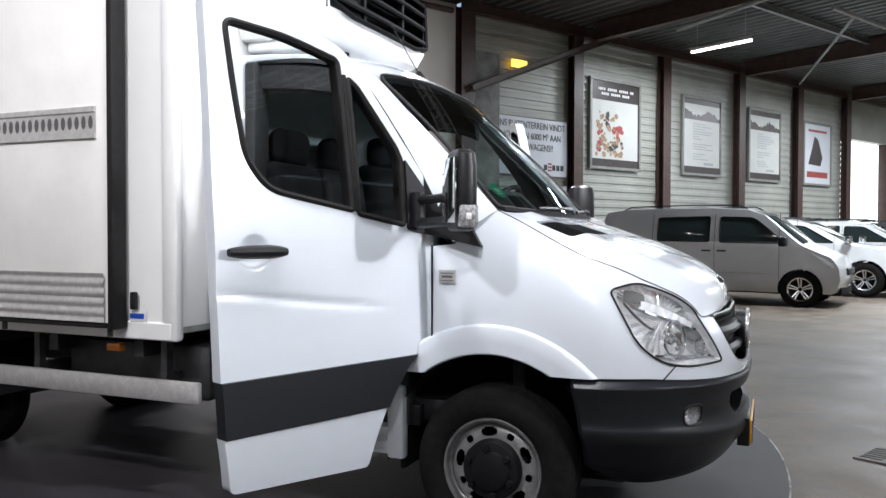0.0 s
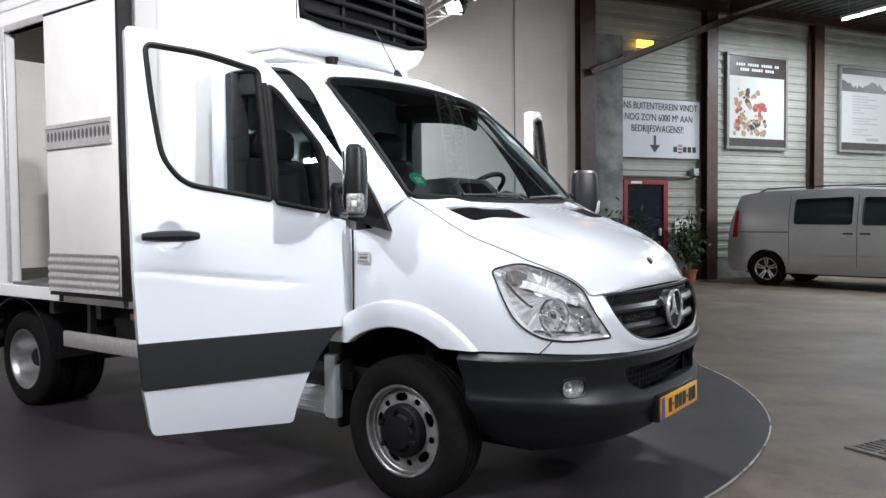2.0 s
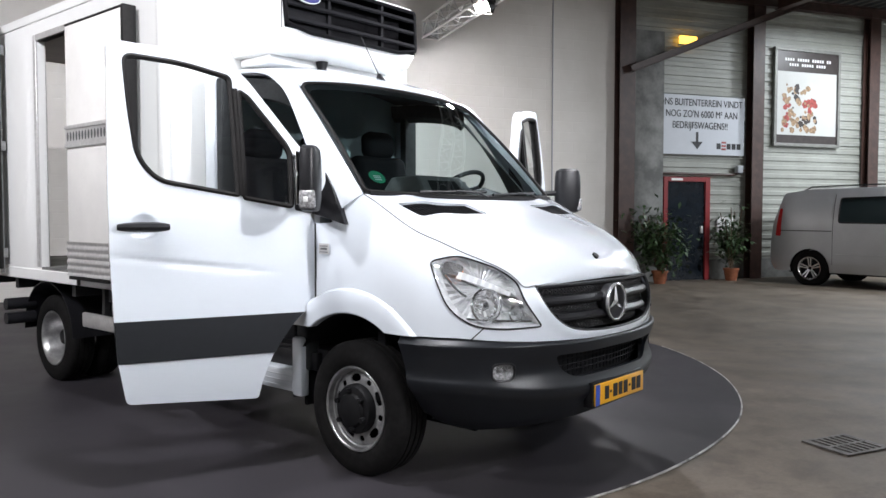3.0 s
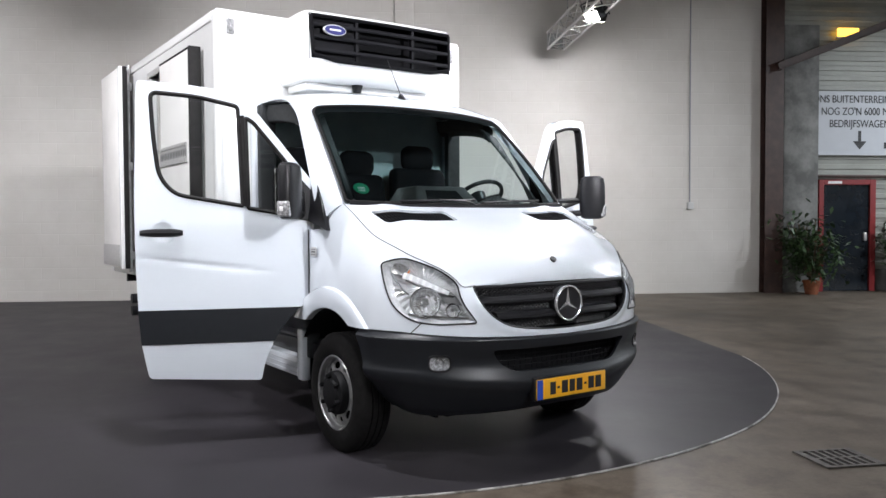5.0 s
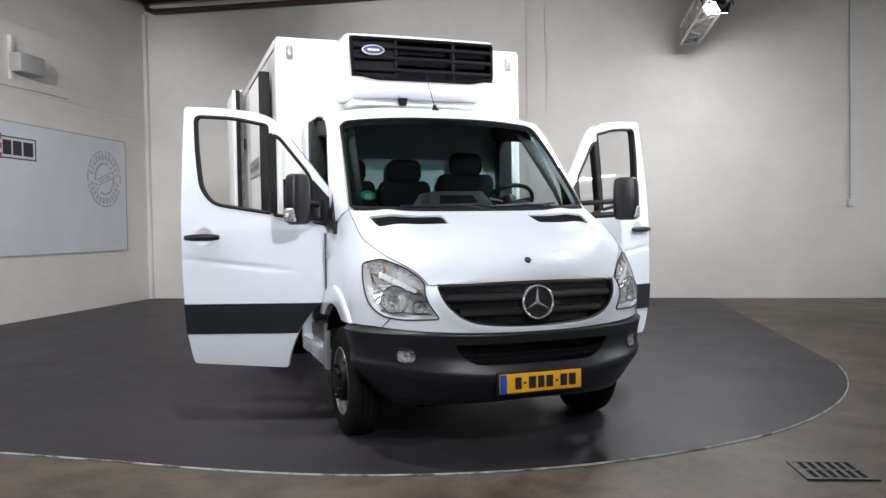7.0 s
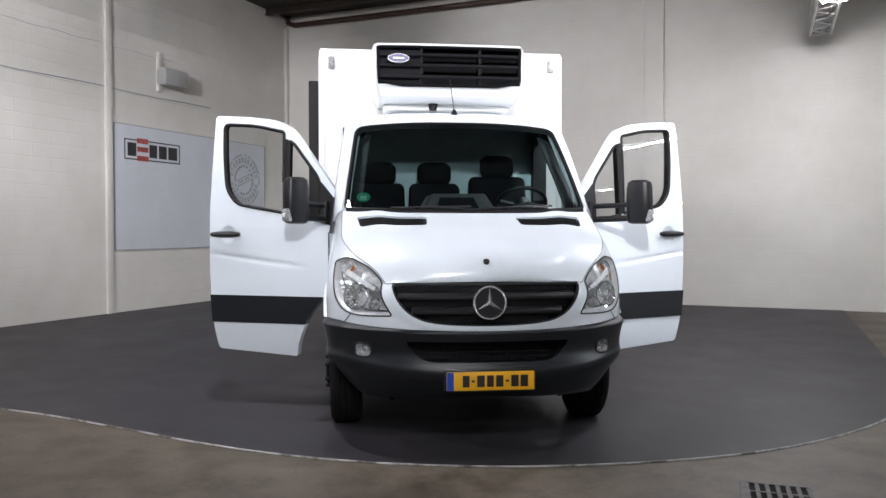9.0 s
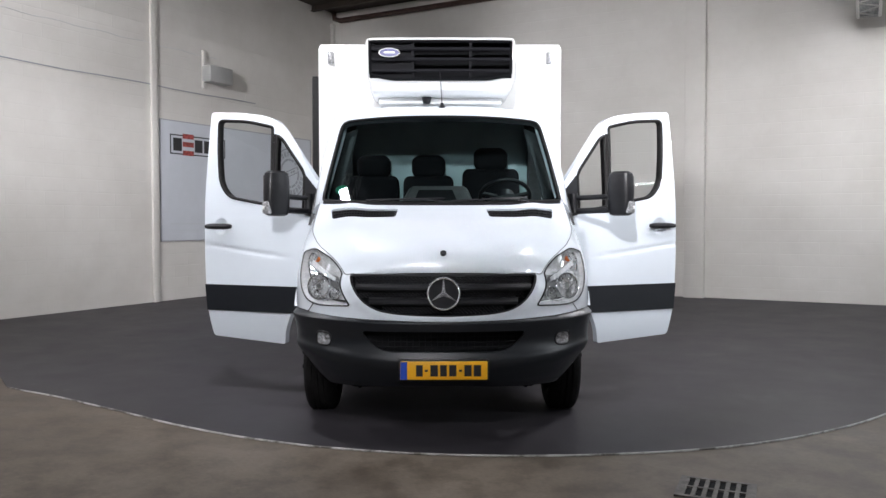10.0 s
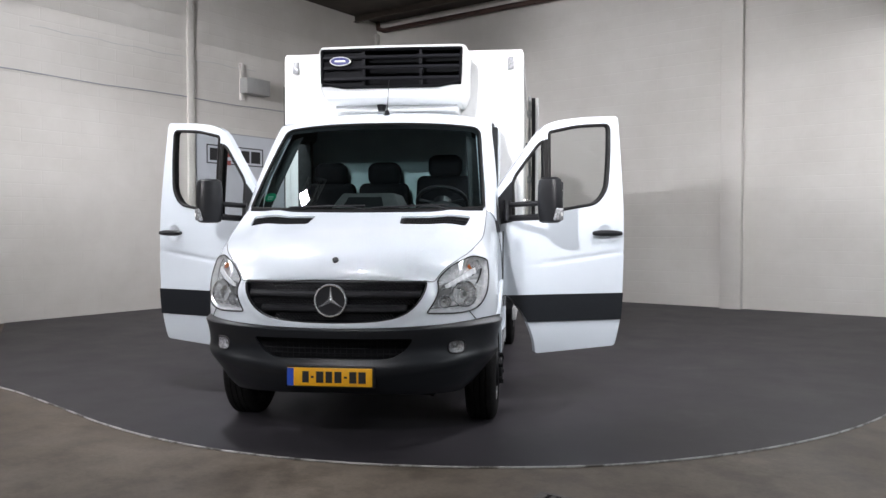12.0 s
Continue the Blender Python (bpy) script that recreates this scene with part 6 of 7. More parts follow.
for sgn in (1, -1):
    turn = 0 if sgn > 0 else 180
    wheel(pose(sgn * 0.850, AX, 0.357, 8, 0, turn))
    wheel(pose(sgn * 0.880, RX, 0.357, 30, 0, turn), False)
    w2 = part("wheel", tyre_mesh(), M_RUBBER, truck, "inner twin tyre", m=pose(sgn * 0.63, RX, 0.357))

# chassis
for sgn in (1, -1):
    part("chassis_rail", rbox(min(sgn * 0.36, sgn * 0.44), max(sgn * 0.36, sgn * 0.44), 1.0, 6.2, 0.56, 0.72, 0.01), M_CHASSIS, truck)
    sgd = part("side_guard", rbox(sgn * 1.035 - 0.018, sgn * 1.035 + 0.018, 2.50, 3.92, 0.525, 0.635, 0.012), M_ALU, truck, "pale aluminium side guard rail")
    bm = bmesh.new()
    for y in (2.75, 3.65):
        box(bm, *sorted((sgn * 0.42, sgn * 1.015)), y - 0.02, y + 0.02, 0.60, 0.66)
        box(bm, *sorted((sgn * 0.97, sgn * 1.013)), y - 0.02, y + 0.02, 0.66, 0.86)
    islands("guard_bracket", bm, M_CHASSIS, sgd)
    part("marker_lamp", rbox(sgn * 1.04 - 0.02, sgn * 1.04 + 0.02, 3.00, 3.09, 0.765, 0.805, 0.006), M_ORANGE, truck, "small amber marker lamp")
    bm = bmesh.new()
    rows = []
    for k in range(17):
        a = math.radians(0 + 180 * k / 16)
        rows.append([bm.verts.new((sgn * x, RX + 0.46 * math.cos(a), 0.40 + 0.42 * math.sin(a))) for x in (0.50, 1.02)])
    skin(bm, rows, closed=False)
    thicken(bm, lambda c: Vector((0, 0, 0.01)))
    part("rear_mudguard", bm, M_BLACK, truck, "black rear mudguard")
part("front_axle", rbox(-0.75, 0.75, AX - 0.06, AX + 0.06, 0.24, 0.34, 0.02), M_CHASSIS, truck)
part("rear_axle", rbox(-0.6, 0.6, RX - 0.07, RX + 0.07, 0.27, 0.42, 0.03), M_CHASSIS, truck)
part("engine_tray", rbox(-0.60, 0.60, 0.34, 1.6, 0.285, 0.46, 0.03), M_MATTE, truck)
part("fuel_tank", rbox(-0.90, -0.50, 2.55, 3.55, 0.50, 0.80, 0.05), M_CHASSIS, truck, "dark tank under the box")
bm = bmesh.new()
for y in (2.9, 3.5, 4.1, 5.2, 5.9):
    box(bm, -1.03, 1.03, y - 0.03, y + 0.03, 0.74, 0.84)
islands("cross_member", bm, M_CHASSIS, truck)
bm = bmesh.new()
for z in (0.50, 0.62):
    rod(bm, (-1.18, 5.05, z), (-0.95, 5.05, z), 0.05, n=12)
islands("rear_marker", bm, M_BLACK, truck)

# insulated box body
BXL, BXR, BY0, BY1, BZ0, BZ1 = -1.105, 1.105, 2.585, 6.15, 0.90, 2.975
body = new("box_body")
body.parent = truck
body["label"] = "white insulated box body with an open side doorway"
t_ = 0.06
DY0, DY1, DZ0, DZ1 = 3.78, 4.50, 0.955, 2.74    # side doorway
part("inner_front", boxed(BXL + t_ + 0.01, BXR - t_ - 0.02, BY0 + t_ + 0.002, BY0 + t_ + 0.009, DZ0 + 0.001, BZ1 - t_ - 0.02), M_LINER, body, "smooth pale inner lining")
part("front_wall", rbox(BXL, BXR, BY0, BY0 + t_, BZ0, BZ1, 0.018), M_BOX, body)
part("roof_panel", rbox(BXL, BXR, BY0 + t_ - 0.01, BY1, BZ1 - t_, BZ1 - 0.002, 0.015), M_BOX, body)
part("left_wall", boxed(BXR - t_, BXR - 0.002, BY0 + t_, BY1, BZ0, BZ1 - t_), M_BOX, body)
bm = bmesh.new()
box(bm, BXL + 0.002, BXL + t_, BY0 + t_, DY0, BZ0, BZ1 - t_)
box(bm, BXL + 0.002, BXL + t_, DY1, BY1, BZ0, BZ1 - t_)
box(bm, BXL + 0.002, BXL + t_, DY0, DY1, DZ1, BZ1 - t_)
part("right_wall", bm, M_BOX, body, "white side wall with a doorway")
part("box_floor", boxed(BXL + 0.003, BXR - 0.003, BY0 + 0.003, BY1, BZ0 - 0.02, DZ0), M_CONCRETE, body, "grey anti-slip floor")
part("inner_wall", boxed(BXR - t_ - 0.012, BXR - t_ - 0.002, BY0 + t_ + 0.01, BY1 - 0.01, DZ0 + 0.001, BZ1 - t_ - 0.01), M_LINER, body, "smooth pale inner lining")
part("inner_ceiling", boxed(BXL + t_ + 0.01, BXR - t_ - 0.02, BY0 + t_ + 0.01, BY1 - 0.01, BZ1 - t_ - 0.018, BZ1 - t_ - 0.004), M_TAN, body, "greyish brown inner ceiling")
bm = bmesh.new()
box(bm, BXL - 0.012, BXL + 0.03, BY0 + 0.02, BY1, BZ0 - 0.055, BZ0 + 0.035)
part("lower_rail", bm, M_BOX, body, "white lower edge rail", bevel=0.008)
bm = bmesh.new()
box(bm, BXR - 0.03, BXR + 0.012, BY0 + 0.02, BY1, BZ0 - 0.055, BZ0 + 0.035)
part("lower_rail", bm, M_BOX, body, "white lower edge rail", bevel=0.008)
part("corner_post", rbox(BXL - 0.010, BXL + 0.05, BY0 - 0.010, BY0 + 0.09, BZ0 - 0.06, BZ1 - 0.02, 0.022), M_BOX, body, "white rounded corner post")
part("corner_post", rbox(BXR - 0.05, BXR + 0.010, BY0 - 0.010, BY0 + 0.09, BZ0 - 0.06, BZ1 - 0.02, 0.022), M_BOX, body, "white rounded corner post")
part("roof_edge", rbox(BXL - 0.012, BXL + 0.04, BY0 + 0.10, BY1, BZ1 - 0.085, BZ1 - 0.012, 0.012), M_BOX, body, "white roof edge rail")
part("roof_edge", rbox(BXR - 0.04, BXR + 0.012, BY0 + 0.10, BY1, BZ1 - 0.085, BZ1 - 0.012, 0.012), M_BOX, body, "white roof edge rail")
bm = bmesh.new()
for a in ((DY0 - 0.05, DY0, DZ0, DZ1 + 0.05), (DY1, DY1 + 0.05, DZ0, DZ1 + 0.05), (DY0, DY1, DZ1, DZ1 + 0.05)):
    box(bm, BXL - 0.014, BXL + 0.07, a[0] + 0.0005, a[1] - 0.0005, a[2], a[3])
part("door_surround", bm, M_ALU, body, "aluminium surround of the doorway", bevel=0.006)

# side door, swung right round against the wall with its inner face outward
sd = new("side_door")
sd.parent = body
sd["label"] = "white side door folded back, rail and kick plate on its inner face"
SX = BXL - 0.105
part("leaf", rbox(SX, SX + 0.075, 2.917, 3.76, 0.93, 2.72, 0.008), M_LINER, sd, "white lined door leaf")
part("seal", rbox(SX - 0.010, SX + 0.085, 2.880, 2.9165, 0.90, 2.735, 0.008), M_SEAL, sd, "black rubber door seal")
part("bottom_seal", rbox(SX - 0.004, SX + 0.078, 2.93, 3.76, 0.905, 0.929, 0.006), M_SEAL, sd)
part("top_seal", rbox(SX - 0.004, SX + 0.078, 2.93, 3.76, 2.7205, 2.735, 0.006), M_SEAL, sd)
bm = bmesh.new()
zr = 1.93
box(bm, SX - 0.016, SX - 0.001, 2.99, 3.755, zr + 0.052, zr + 0.078)
box(bm, SX - 0.016, SX - 0.001, 2.99, 3.755, zr - 0.078, zr - 0.052)
box(bm, SX - 0.008, SX - 0.001, 2.99, 3.755, zr - 0.0515, zr + 0.0515)
rail = part("lashing_rail", bm, M_ALU, sd, "perforated aluminium lashing rail")
bm = bmesh.new()
for k in range(16):
    y = 3.02 + k * 0.0465
    rings = [ring(bm, Vector((SX - 0.0085, y, zr)), Vector((0, 1, 0)), Vector((0, 0, 1)), 10, 0.016, 0.034)]
    bm.faces.new(rings[0])
islands("slot", bm, M_TRIM, rail)
bm = bmesh.new()
rows = []
for k in range(33):
    z = 0.935 + 0.245 * k / 32
    x = SX - 0.006 - 0.010 * (0.5 + 0.5 * math.cos(k / 32 * 2 * math.pi * 5)) ** 0.5
    rows.append([bm.verts.new((x, y, z)) for y in (2.935, 3.755)])
skin(bm, rows, closed=False)
part("kick_plate", bm, M_ALU, sd, "ribbed aluminium kick plate", angle=60)
bm = bmesh.new()
for y in (3.70, 2.95):
    rod(bm, (SX + 0.04, y, 0.86), (SX + 0.04, y, 0.905), 0.014, n=8)
islands("hinge_pin", bm, M_CHASSIS, sd)
lb = part("maker_label", boxed(BXL - 0.0135, BXL - 0.0112, 2.765, 2.872, 0.938, 0.990), M_PAPER, body, "small white maker's label")
part("label_bar", boxed(BXL - 0.0155, BXL - 0.0136, 2.778, 2.868, 0.950, 0.976), M_BLUE, lb, "blue bars on the label")
part("latch", rbox(BXL - 0.034, BXL - 0.0115, 2.815, 2.855, 0.995, 1.085, 0.008), M_BLACK, body, "black latch")

# rear doors, opened flat against the sides
for sgn in (1, -1):
    rd = new("rear_door")
    rd.parent = body
    rd["label"] = "white rear door folded back along the side, black seal at its edge"
    X0 = sgn * 1.185
    a, b = sorted((X0, X0 + sgn * 0.075))
    part("leaf", rbox(a, b, 5.12, 5.90, 0.93, 2.93, 0.01), M_LINER, rd, "white door leaf")
    part("seal", rbox(*sorted((X0 - sgn * 0.006, X0 + sgn * 0.040)), 5.06, 5.119, 0.92, 2.94, 0.008), M_SEAL, rd, "black rubber seal")
    part("edge_strip", rbox(*sorted((X0 + sgn * 0.0405, X0 + sgn * 0.078)), 5.07, 5.119, 0.92, 2.94, 0.006), M_BOX, rd, "white edge of the door leaf")
    bm = bmesh.new()
    rod(bm, (X0 - sgn * 0.03, 5.16, 0.88), (X0 - sgn * 0.03, 5.16, 2.97), 0.017, n=10)
    for z in (1.05, 1.95, 2.75):
        box(bm, *sorted((X0 - sgn * 0.005, X0 - sgn * 0.06)), 5.12, 5.20, z - 0.04, z + 0.04)
    part("lock_bar", bm, M_GALV, rd, "galvanised locking bar")
    part("kick_plate", rbox(*sorted((X0 + sgn * 0.077, X0 + sgn * 0.085)), 5.13, 5.89, 0.94, 1.16, 0.002), M_ALU, rd)
    part("stay", rbox(*sorted((sgn * 1.107, X0)), 5.30, 5.36, 2.30, 2.42, 0.008), M_BLACK, rd)

for x in (-1.0, 1.0):
    ml = part("corner_lamp", rbox(x - 0.028, x + 0.028, BY0 - 0.03, BY0 - 0.0005, 2.79, 2.90, 0.008), M_MIRRORLAMP, body, "small clear corner marker lamp")
    part("lens", rbox(x - 0.018, x + 0.018, BY0 - 0.04, BY0 - 0.0305, 2.805, 2.885, 0.006), M_MIRRORLAMP, ml, "grey clear lens")

# cooling unit over the cab
cu = new("cooling_unit")
cu.parent = truck
cu["label"] = "white cooling unit with a black louvred front"
bm = bmesh.new()
secs = []
for z, w, y in ((2.432, 0.56, 2.19), (2.438, 0.585, 2.12), (2.470, 0.605, 2.06), (2.53, 0.625, 2.03), (2.56, 0.632, 2.015), (2.875, 0.645, 2.035), (2.905, 0.635, 2.055), (2.918, 0.605, 2.09)):
    row = []
    for a, b in ((-1, 1), (-1, 0.12), (-0.985, 0.03), (-0.95, 0.0), (-0.5, -0.012), (0, -0.016), (0.5, -0.012), (0.95, 0.0), (0.985, 0.03), (1, 0.12), (1, 1)):
        row.append(bm.verts.new((a * w, (BY0 - 0.002) if b == 1 else y + b, z)))
    secs.append(row)
for i, (a, b) in enumerate(zip(secs, secs[1:])):
    for k in range(len(a) - 1):
        if not (i == 4 and 3 <= k <= 6):
            bm.faces.new((a[k], a[k + 1], b[k + 1], b[k]))
bm.faces.new(secs[0][::-1])
bm.faces.new(secs[-1])
bmesh.ops.recalc_face_normals(bm, faces=bm.faces[:])
part("casing", bm, M_BOX, cu, "white casing")
GO = rounded([(-0.600, 2.868, 0.02), (0.600, 2.868, 0.02), (0.592, 2.585, 0.02), (0.40, 2.548, 0.03), (-0.40, 2.548, 0.03), (-0.592, 2.585, 0.02)], 0.02, 4)


def unit_y(x, z):
    return 2.012 + 0.06 * max(0, (z - 2.56)) - 0.016 * (1 - (x / 0.62) ** 2)


bm = boxed(-0.612, 0.612, 2.022, 2.19, 2.556, 2.882)
bmesh.ops.delete(bm, geom=[f for f in bm.faces if f.calc_center_median().y < 2.03], context="FACES_ONLY")
part("louvre_back", bm, M_VENT, cu, "black recess behind the louvres")
bm = sheet([(-0.60, 2.560), (-0.245, 2.560), (-0.245, 2.875), (-0.60, 2.875)], [], lambda x, z: Vector((x, unit_y(x, z) + 0.024, z)), (), ())
thicken(bm, lambda c: Vector((0, 0.01, 0)))
part("blank_panel", bm, M_LOUVRE, cu, "black panel behind the badge")
bm = bmesh.new()
pipe(bm, [(q.x, unit_y(q.x, q.y) - 0.012, q.y) for q in dense(GO, 0.05)], 0.014, 6, closed=True)
part("louvre_frame", bm, M_VENT, cu)
for z in (2.622, 2.718, 2.806):
    bm = bmesh.new()
    secs = []
    for i in range(13):
        x = -0.585 + 1.17 * i / 12
        y = unit_y(x, z)
        secs.append([bm.verts.new((x, y + dy, z + dz)) for dy, dz in ((-0.014, -0.017), (-0.022, -0.008), (-0.012, 0.012), (0.030, 0.016), (0.036, -0.004))])
    skin(bm, secs)
    part("louvre", bm, M_LOUVRE, cu)
bm = bmesh.new()
for x in (-0.235, 0.255):
    box(bm, x - 0.011, x + 0.011, unit_y(x, 2.7) - 0.002, unit_y(x, 2.7) + 0.03, 2.562, 2.874)
islands("louvre_post", bm, M_LOUVRE, cu)
bm = bmesh.new()
rod(bm, (-0.43, unit_y(-0.43, 2.768) - 0.042, 2.768), (-0.43, unit_y(-0.43, 2.768) - 0.022, 2.768), 0.090, n=40)
for v in bm.verts:
    v.co.z = 2.768 + (v.co.z - 2.768) * 0.42
part("maker_oval", bm, M_PAPER, cu, "white rimmed blue oval badge")
bm = bmesh.new()
rod(bm, (-0.43, unit_y(-0.43, 2.768) - 0.045, 2.768), (-0.43, unit_y(-0.43, 2.768) - 0.0421, 2.768), 0.083, n=40)
for v in bm.verts:
    v.co.z = 2.768 + (v.co.z - 2.768) * 0.40
part("oval_face", bm, M_OVAL, cu)
bm = bmesh.new()
box(bm, -0.475, -0.385, unit_y(-0.43, 2.768) - 0.0475, unit_y(-0.43, 2.768) - 0.0452, 2.762, 2.774)
part("oval_bar", bm, M_PAPER, cu)
part("base_tray", rbox(-0.545, 0.545, 2.25, BY0 - 0.003, 2.375, 2.440, 0.020, 3), M_BOX, cu, "white tray under the casing")
bm = bmesh.new()
rod(bm, (-0.12, 2.222, 2.376), (-0.12, 2.222, 2.436), 0.030, 0.045, n=16)
part("cable_gland", bm, M_BLACK, cu)
ant = bmesh.new()
rod(ant, (0.01, 1.77, 2.255), (0.01, 1.79, 2.315), 0.040, 0.014, n=14)
rod(ant, (0.01, 1.79, 2.31), (-0.005, 1.955, 2.60), 0.004, 0.002, n=6)
part("aerial", ant, M_BLACK, truck, "black roof aerial")

# cab interior
ds = bmesh.new()
secs = []
for k in range(17):
    a = -1 + k / 8
    x = a * 0.84
    hump = 0.105 * math.exp(-((x - 0.52) / 0.20) ** 2)
    secs.append([ds.verts.new((x, y, z)) for y, z in ((0.95 + 0.10 * a * a, 1.455), (1.10, 1.475 + hump * 0.3), (1.30, 1.455 + hump), (1.42, 1.425 + hump), (1.46, 1.36), (1.44, 1.10), (1.36, 0.95), (1.0, 0.90))])
skin(ds, secs, closed=False)
bmesh.ops.recalc_face_normals(ds, faces=ds.faces[:])
dash = part("dashboard", ds, M_DASH, truck, "dark grey dashboard")
bm = bmesh.new()
v = [bm.verts.new(q) for q in ((-0.30, 1.08, 1.47), (0.24, 1.08, 1.47), (0.17, 1.22, 1.615), (-0.22, 1.22, 1.615), (-0.33, 1.46, 1.46), (0.27, 1.46, 1.46), (0.20, 1.42, 1.605), (-0.25, 1.42, 1.605))]
for q in ((0, 1, 2, 3), (3, 2, 6, 7), (1, 5, 6, 2), (4, 0, 3, 7), (5, 4, 7, 6)):
    bm.faces.new([v[k] for k in q])
tray = part("dash_tray", bm, M_TRIM, dash, "raised grey storage lid", bevel=0.012)
bm = bmesh.new()
bm.faces.new([bm.verts.new(q) for q in ((-0.20, 1.112, 1.508), (0.11, 1.112, 1.508), (0.08, 1.186, 1.585), (-0.17, 1.186, 1.585))])
thicken(bm, lambda c: Vector((0, 0.004, -0.006)))
part("tray_recess", bm, M_MATTE, tray)
bm = bmesh.new()
c, n = Vector((0.50, 1.50, 1.545)), Vector((0, -0.62, -0.78)).normalized()
a, b = Vector((1, 0, 0)), n.cross(Vector((1, 0, 0)))
pipe(bm, [c + a * 0.195 * math.cos(2 * math.pi * k / 40) + b * 0.195 * math.sin(2 * math.pi * k / 40) for k in range(40)], 0.016, 8, closed=True)
for an in (0.2, math.pi - 0.2, -1.57):
    rod(bm, c + n * 0.02, c + a * 0.19 * math.cos(an) + b * 0.19 * math.sin(an), 0.018, n=8)
rod(bm, c - n * 0.02, c + n * 0.05, 0.07, 0.06, n=20)
part("steering_wheel", bm, M_BLACK, truck, "black steering wheel")


def seat(x, w, hz, y=2.13):
    s = new("seat")
    s.parent = truck
    s["label"] = "dark fabric seat with a headrest"
    part("cushion", rbox(x - w / 2, x + w / 2, y - 0.50, y + 0.02, 0.95, 1.12, 0.05, 3), M_SEAT, s)
    part("seat_base", rbox(x - w / 2 + 0.04, x + w / 2 - 0.04, y - 0.42, y, 0.62, 0.95, 0.02), M_BLACK, s)
    bm = rbox(x - w / 2, x + w / 2, y - 0.02, y + 0.13, 1.05, hz - 0.085, 0.055, 4)
    for v in bm.verts:
        v.co.y += (v.co.z - 1.05) * 0.13
        v.co.x = x + (v.co.x - x) * (1 - 0.10 * max(0, (v.co.z - 1.5)) / 0.3)
    part("backrest", bm, M_SEAT, s)
    bm = rbox(x - 0.150, x + 0.150, y + 0.085, y + 0.205, hz - 0.105, hz + 0.100, 0.060, 4)
    for v in bm.verts:
        t = (v.co.z - hz) / 0.10
        v.co.x = x + (v.co.x - x) * (1 - 0.16 * max(0, t) ** 3 - 0.10 * max(0, -t) ** 2)
    part("headrest", bm, M_SEAT, s)
    bm = bmesh.new()
    for d in (-0.06, 0.06):
        rod(bm, (x + d, y + 0.14, hz - 0.20), (x + d, y + 0.145, hz - 0.08), 0.008, n=6)
    islands("headrest_post", bm, M_GALV, s)


seat(-0.585, 0.47, 1.835)
seat(-0.105, 0.47, 1.835)
seat(0.44, 0.54, 1.895, 2.10)
part("wing_badge", boxed(-0.985, -0.9815, 1.155, 1.235, 1.165, 1.222), M_ALU, truck, "small square type badge")
for z0, z1, a, b in ((1.206, 1.210, 1.163, 1.227), (1.188, 1.198, 1.170, 1.220), (1.174, 1.178, 1.163, 1.227)):
    part("badge_bar", boxed(-0.9868, -0.9852, a, b, z0, z1), M_TRIM, truck)



# ---- parked vehicles ----
M_SILVER = mat("silver_grey_paint", (0.50, 0.51, 0.525), 0.30, metal=0.4, coat=0.8, vary=0.04, scale=3)
M_CARWHITE = mat("white_suv_paint", (0.72, 0.74, 0.76), 0.3, coat=0.9, vary=0.03, scale=3)
M_CARDARK = mat("dark_car_paint", (0.03, 0.032, 0.035), 0.3, coat=0.9, vary=0.1, scale=3)
M_DARKGLASS = mat("dark_tinted_glass", (0.022, 0.032, 0.034), 0.04, coat=0.5)
M_ALLOY = mat("bright_alloy", (0.75, 0.76, 0.78), 0.22, metal=0.9)


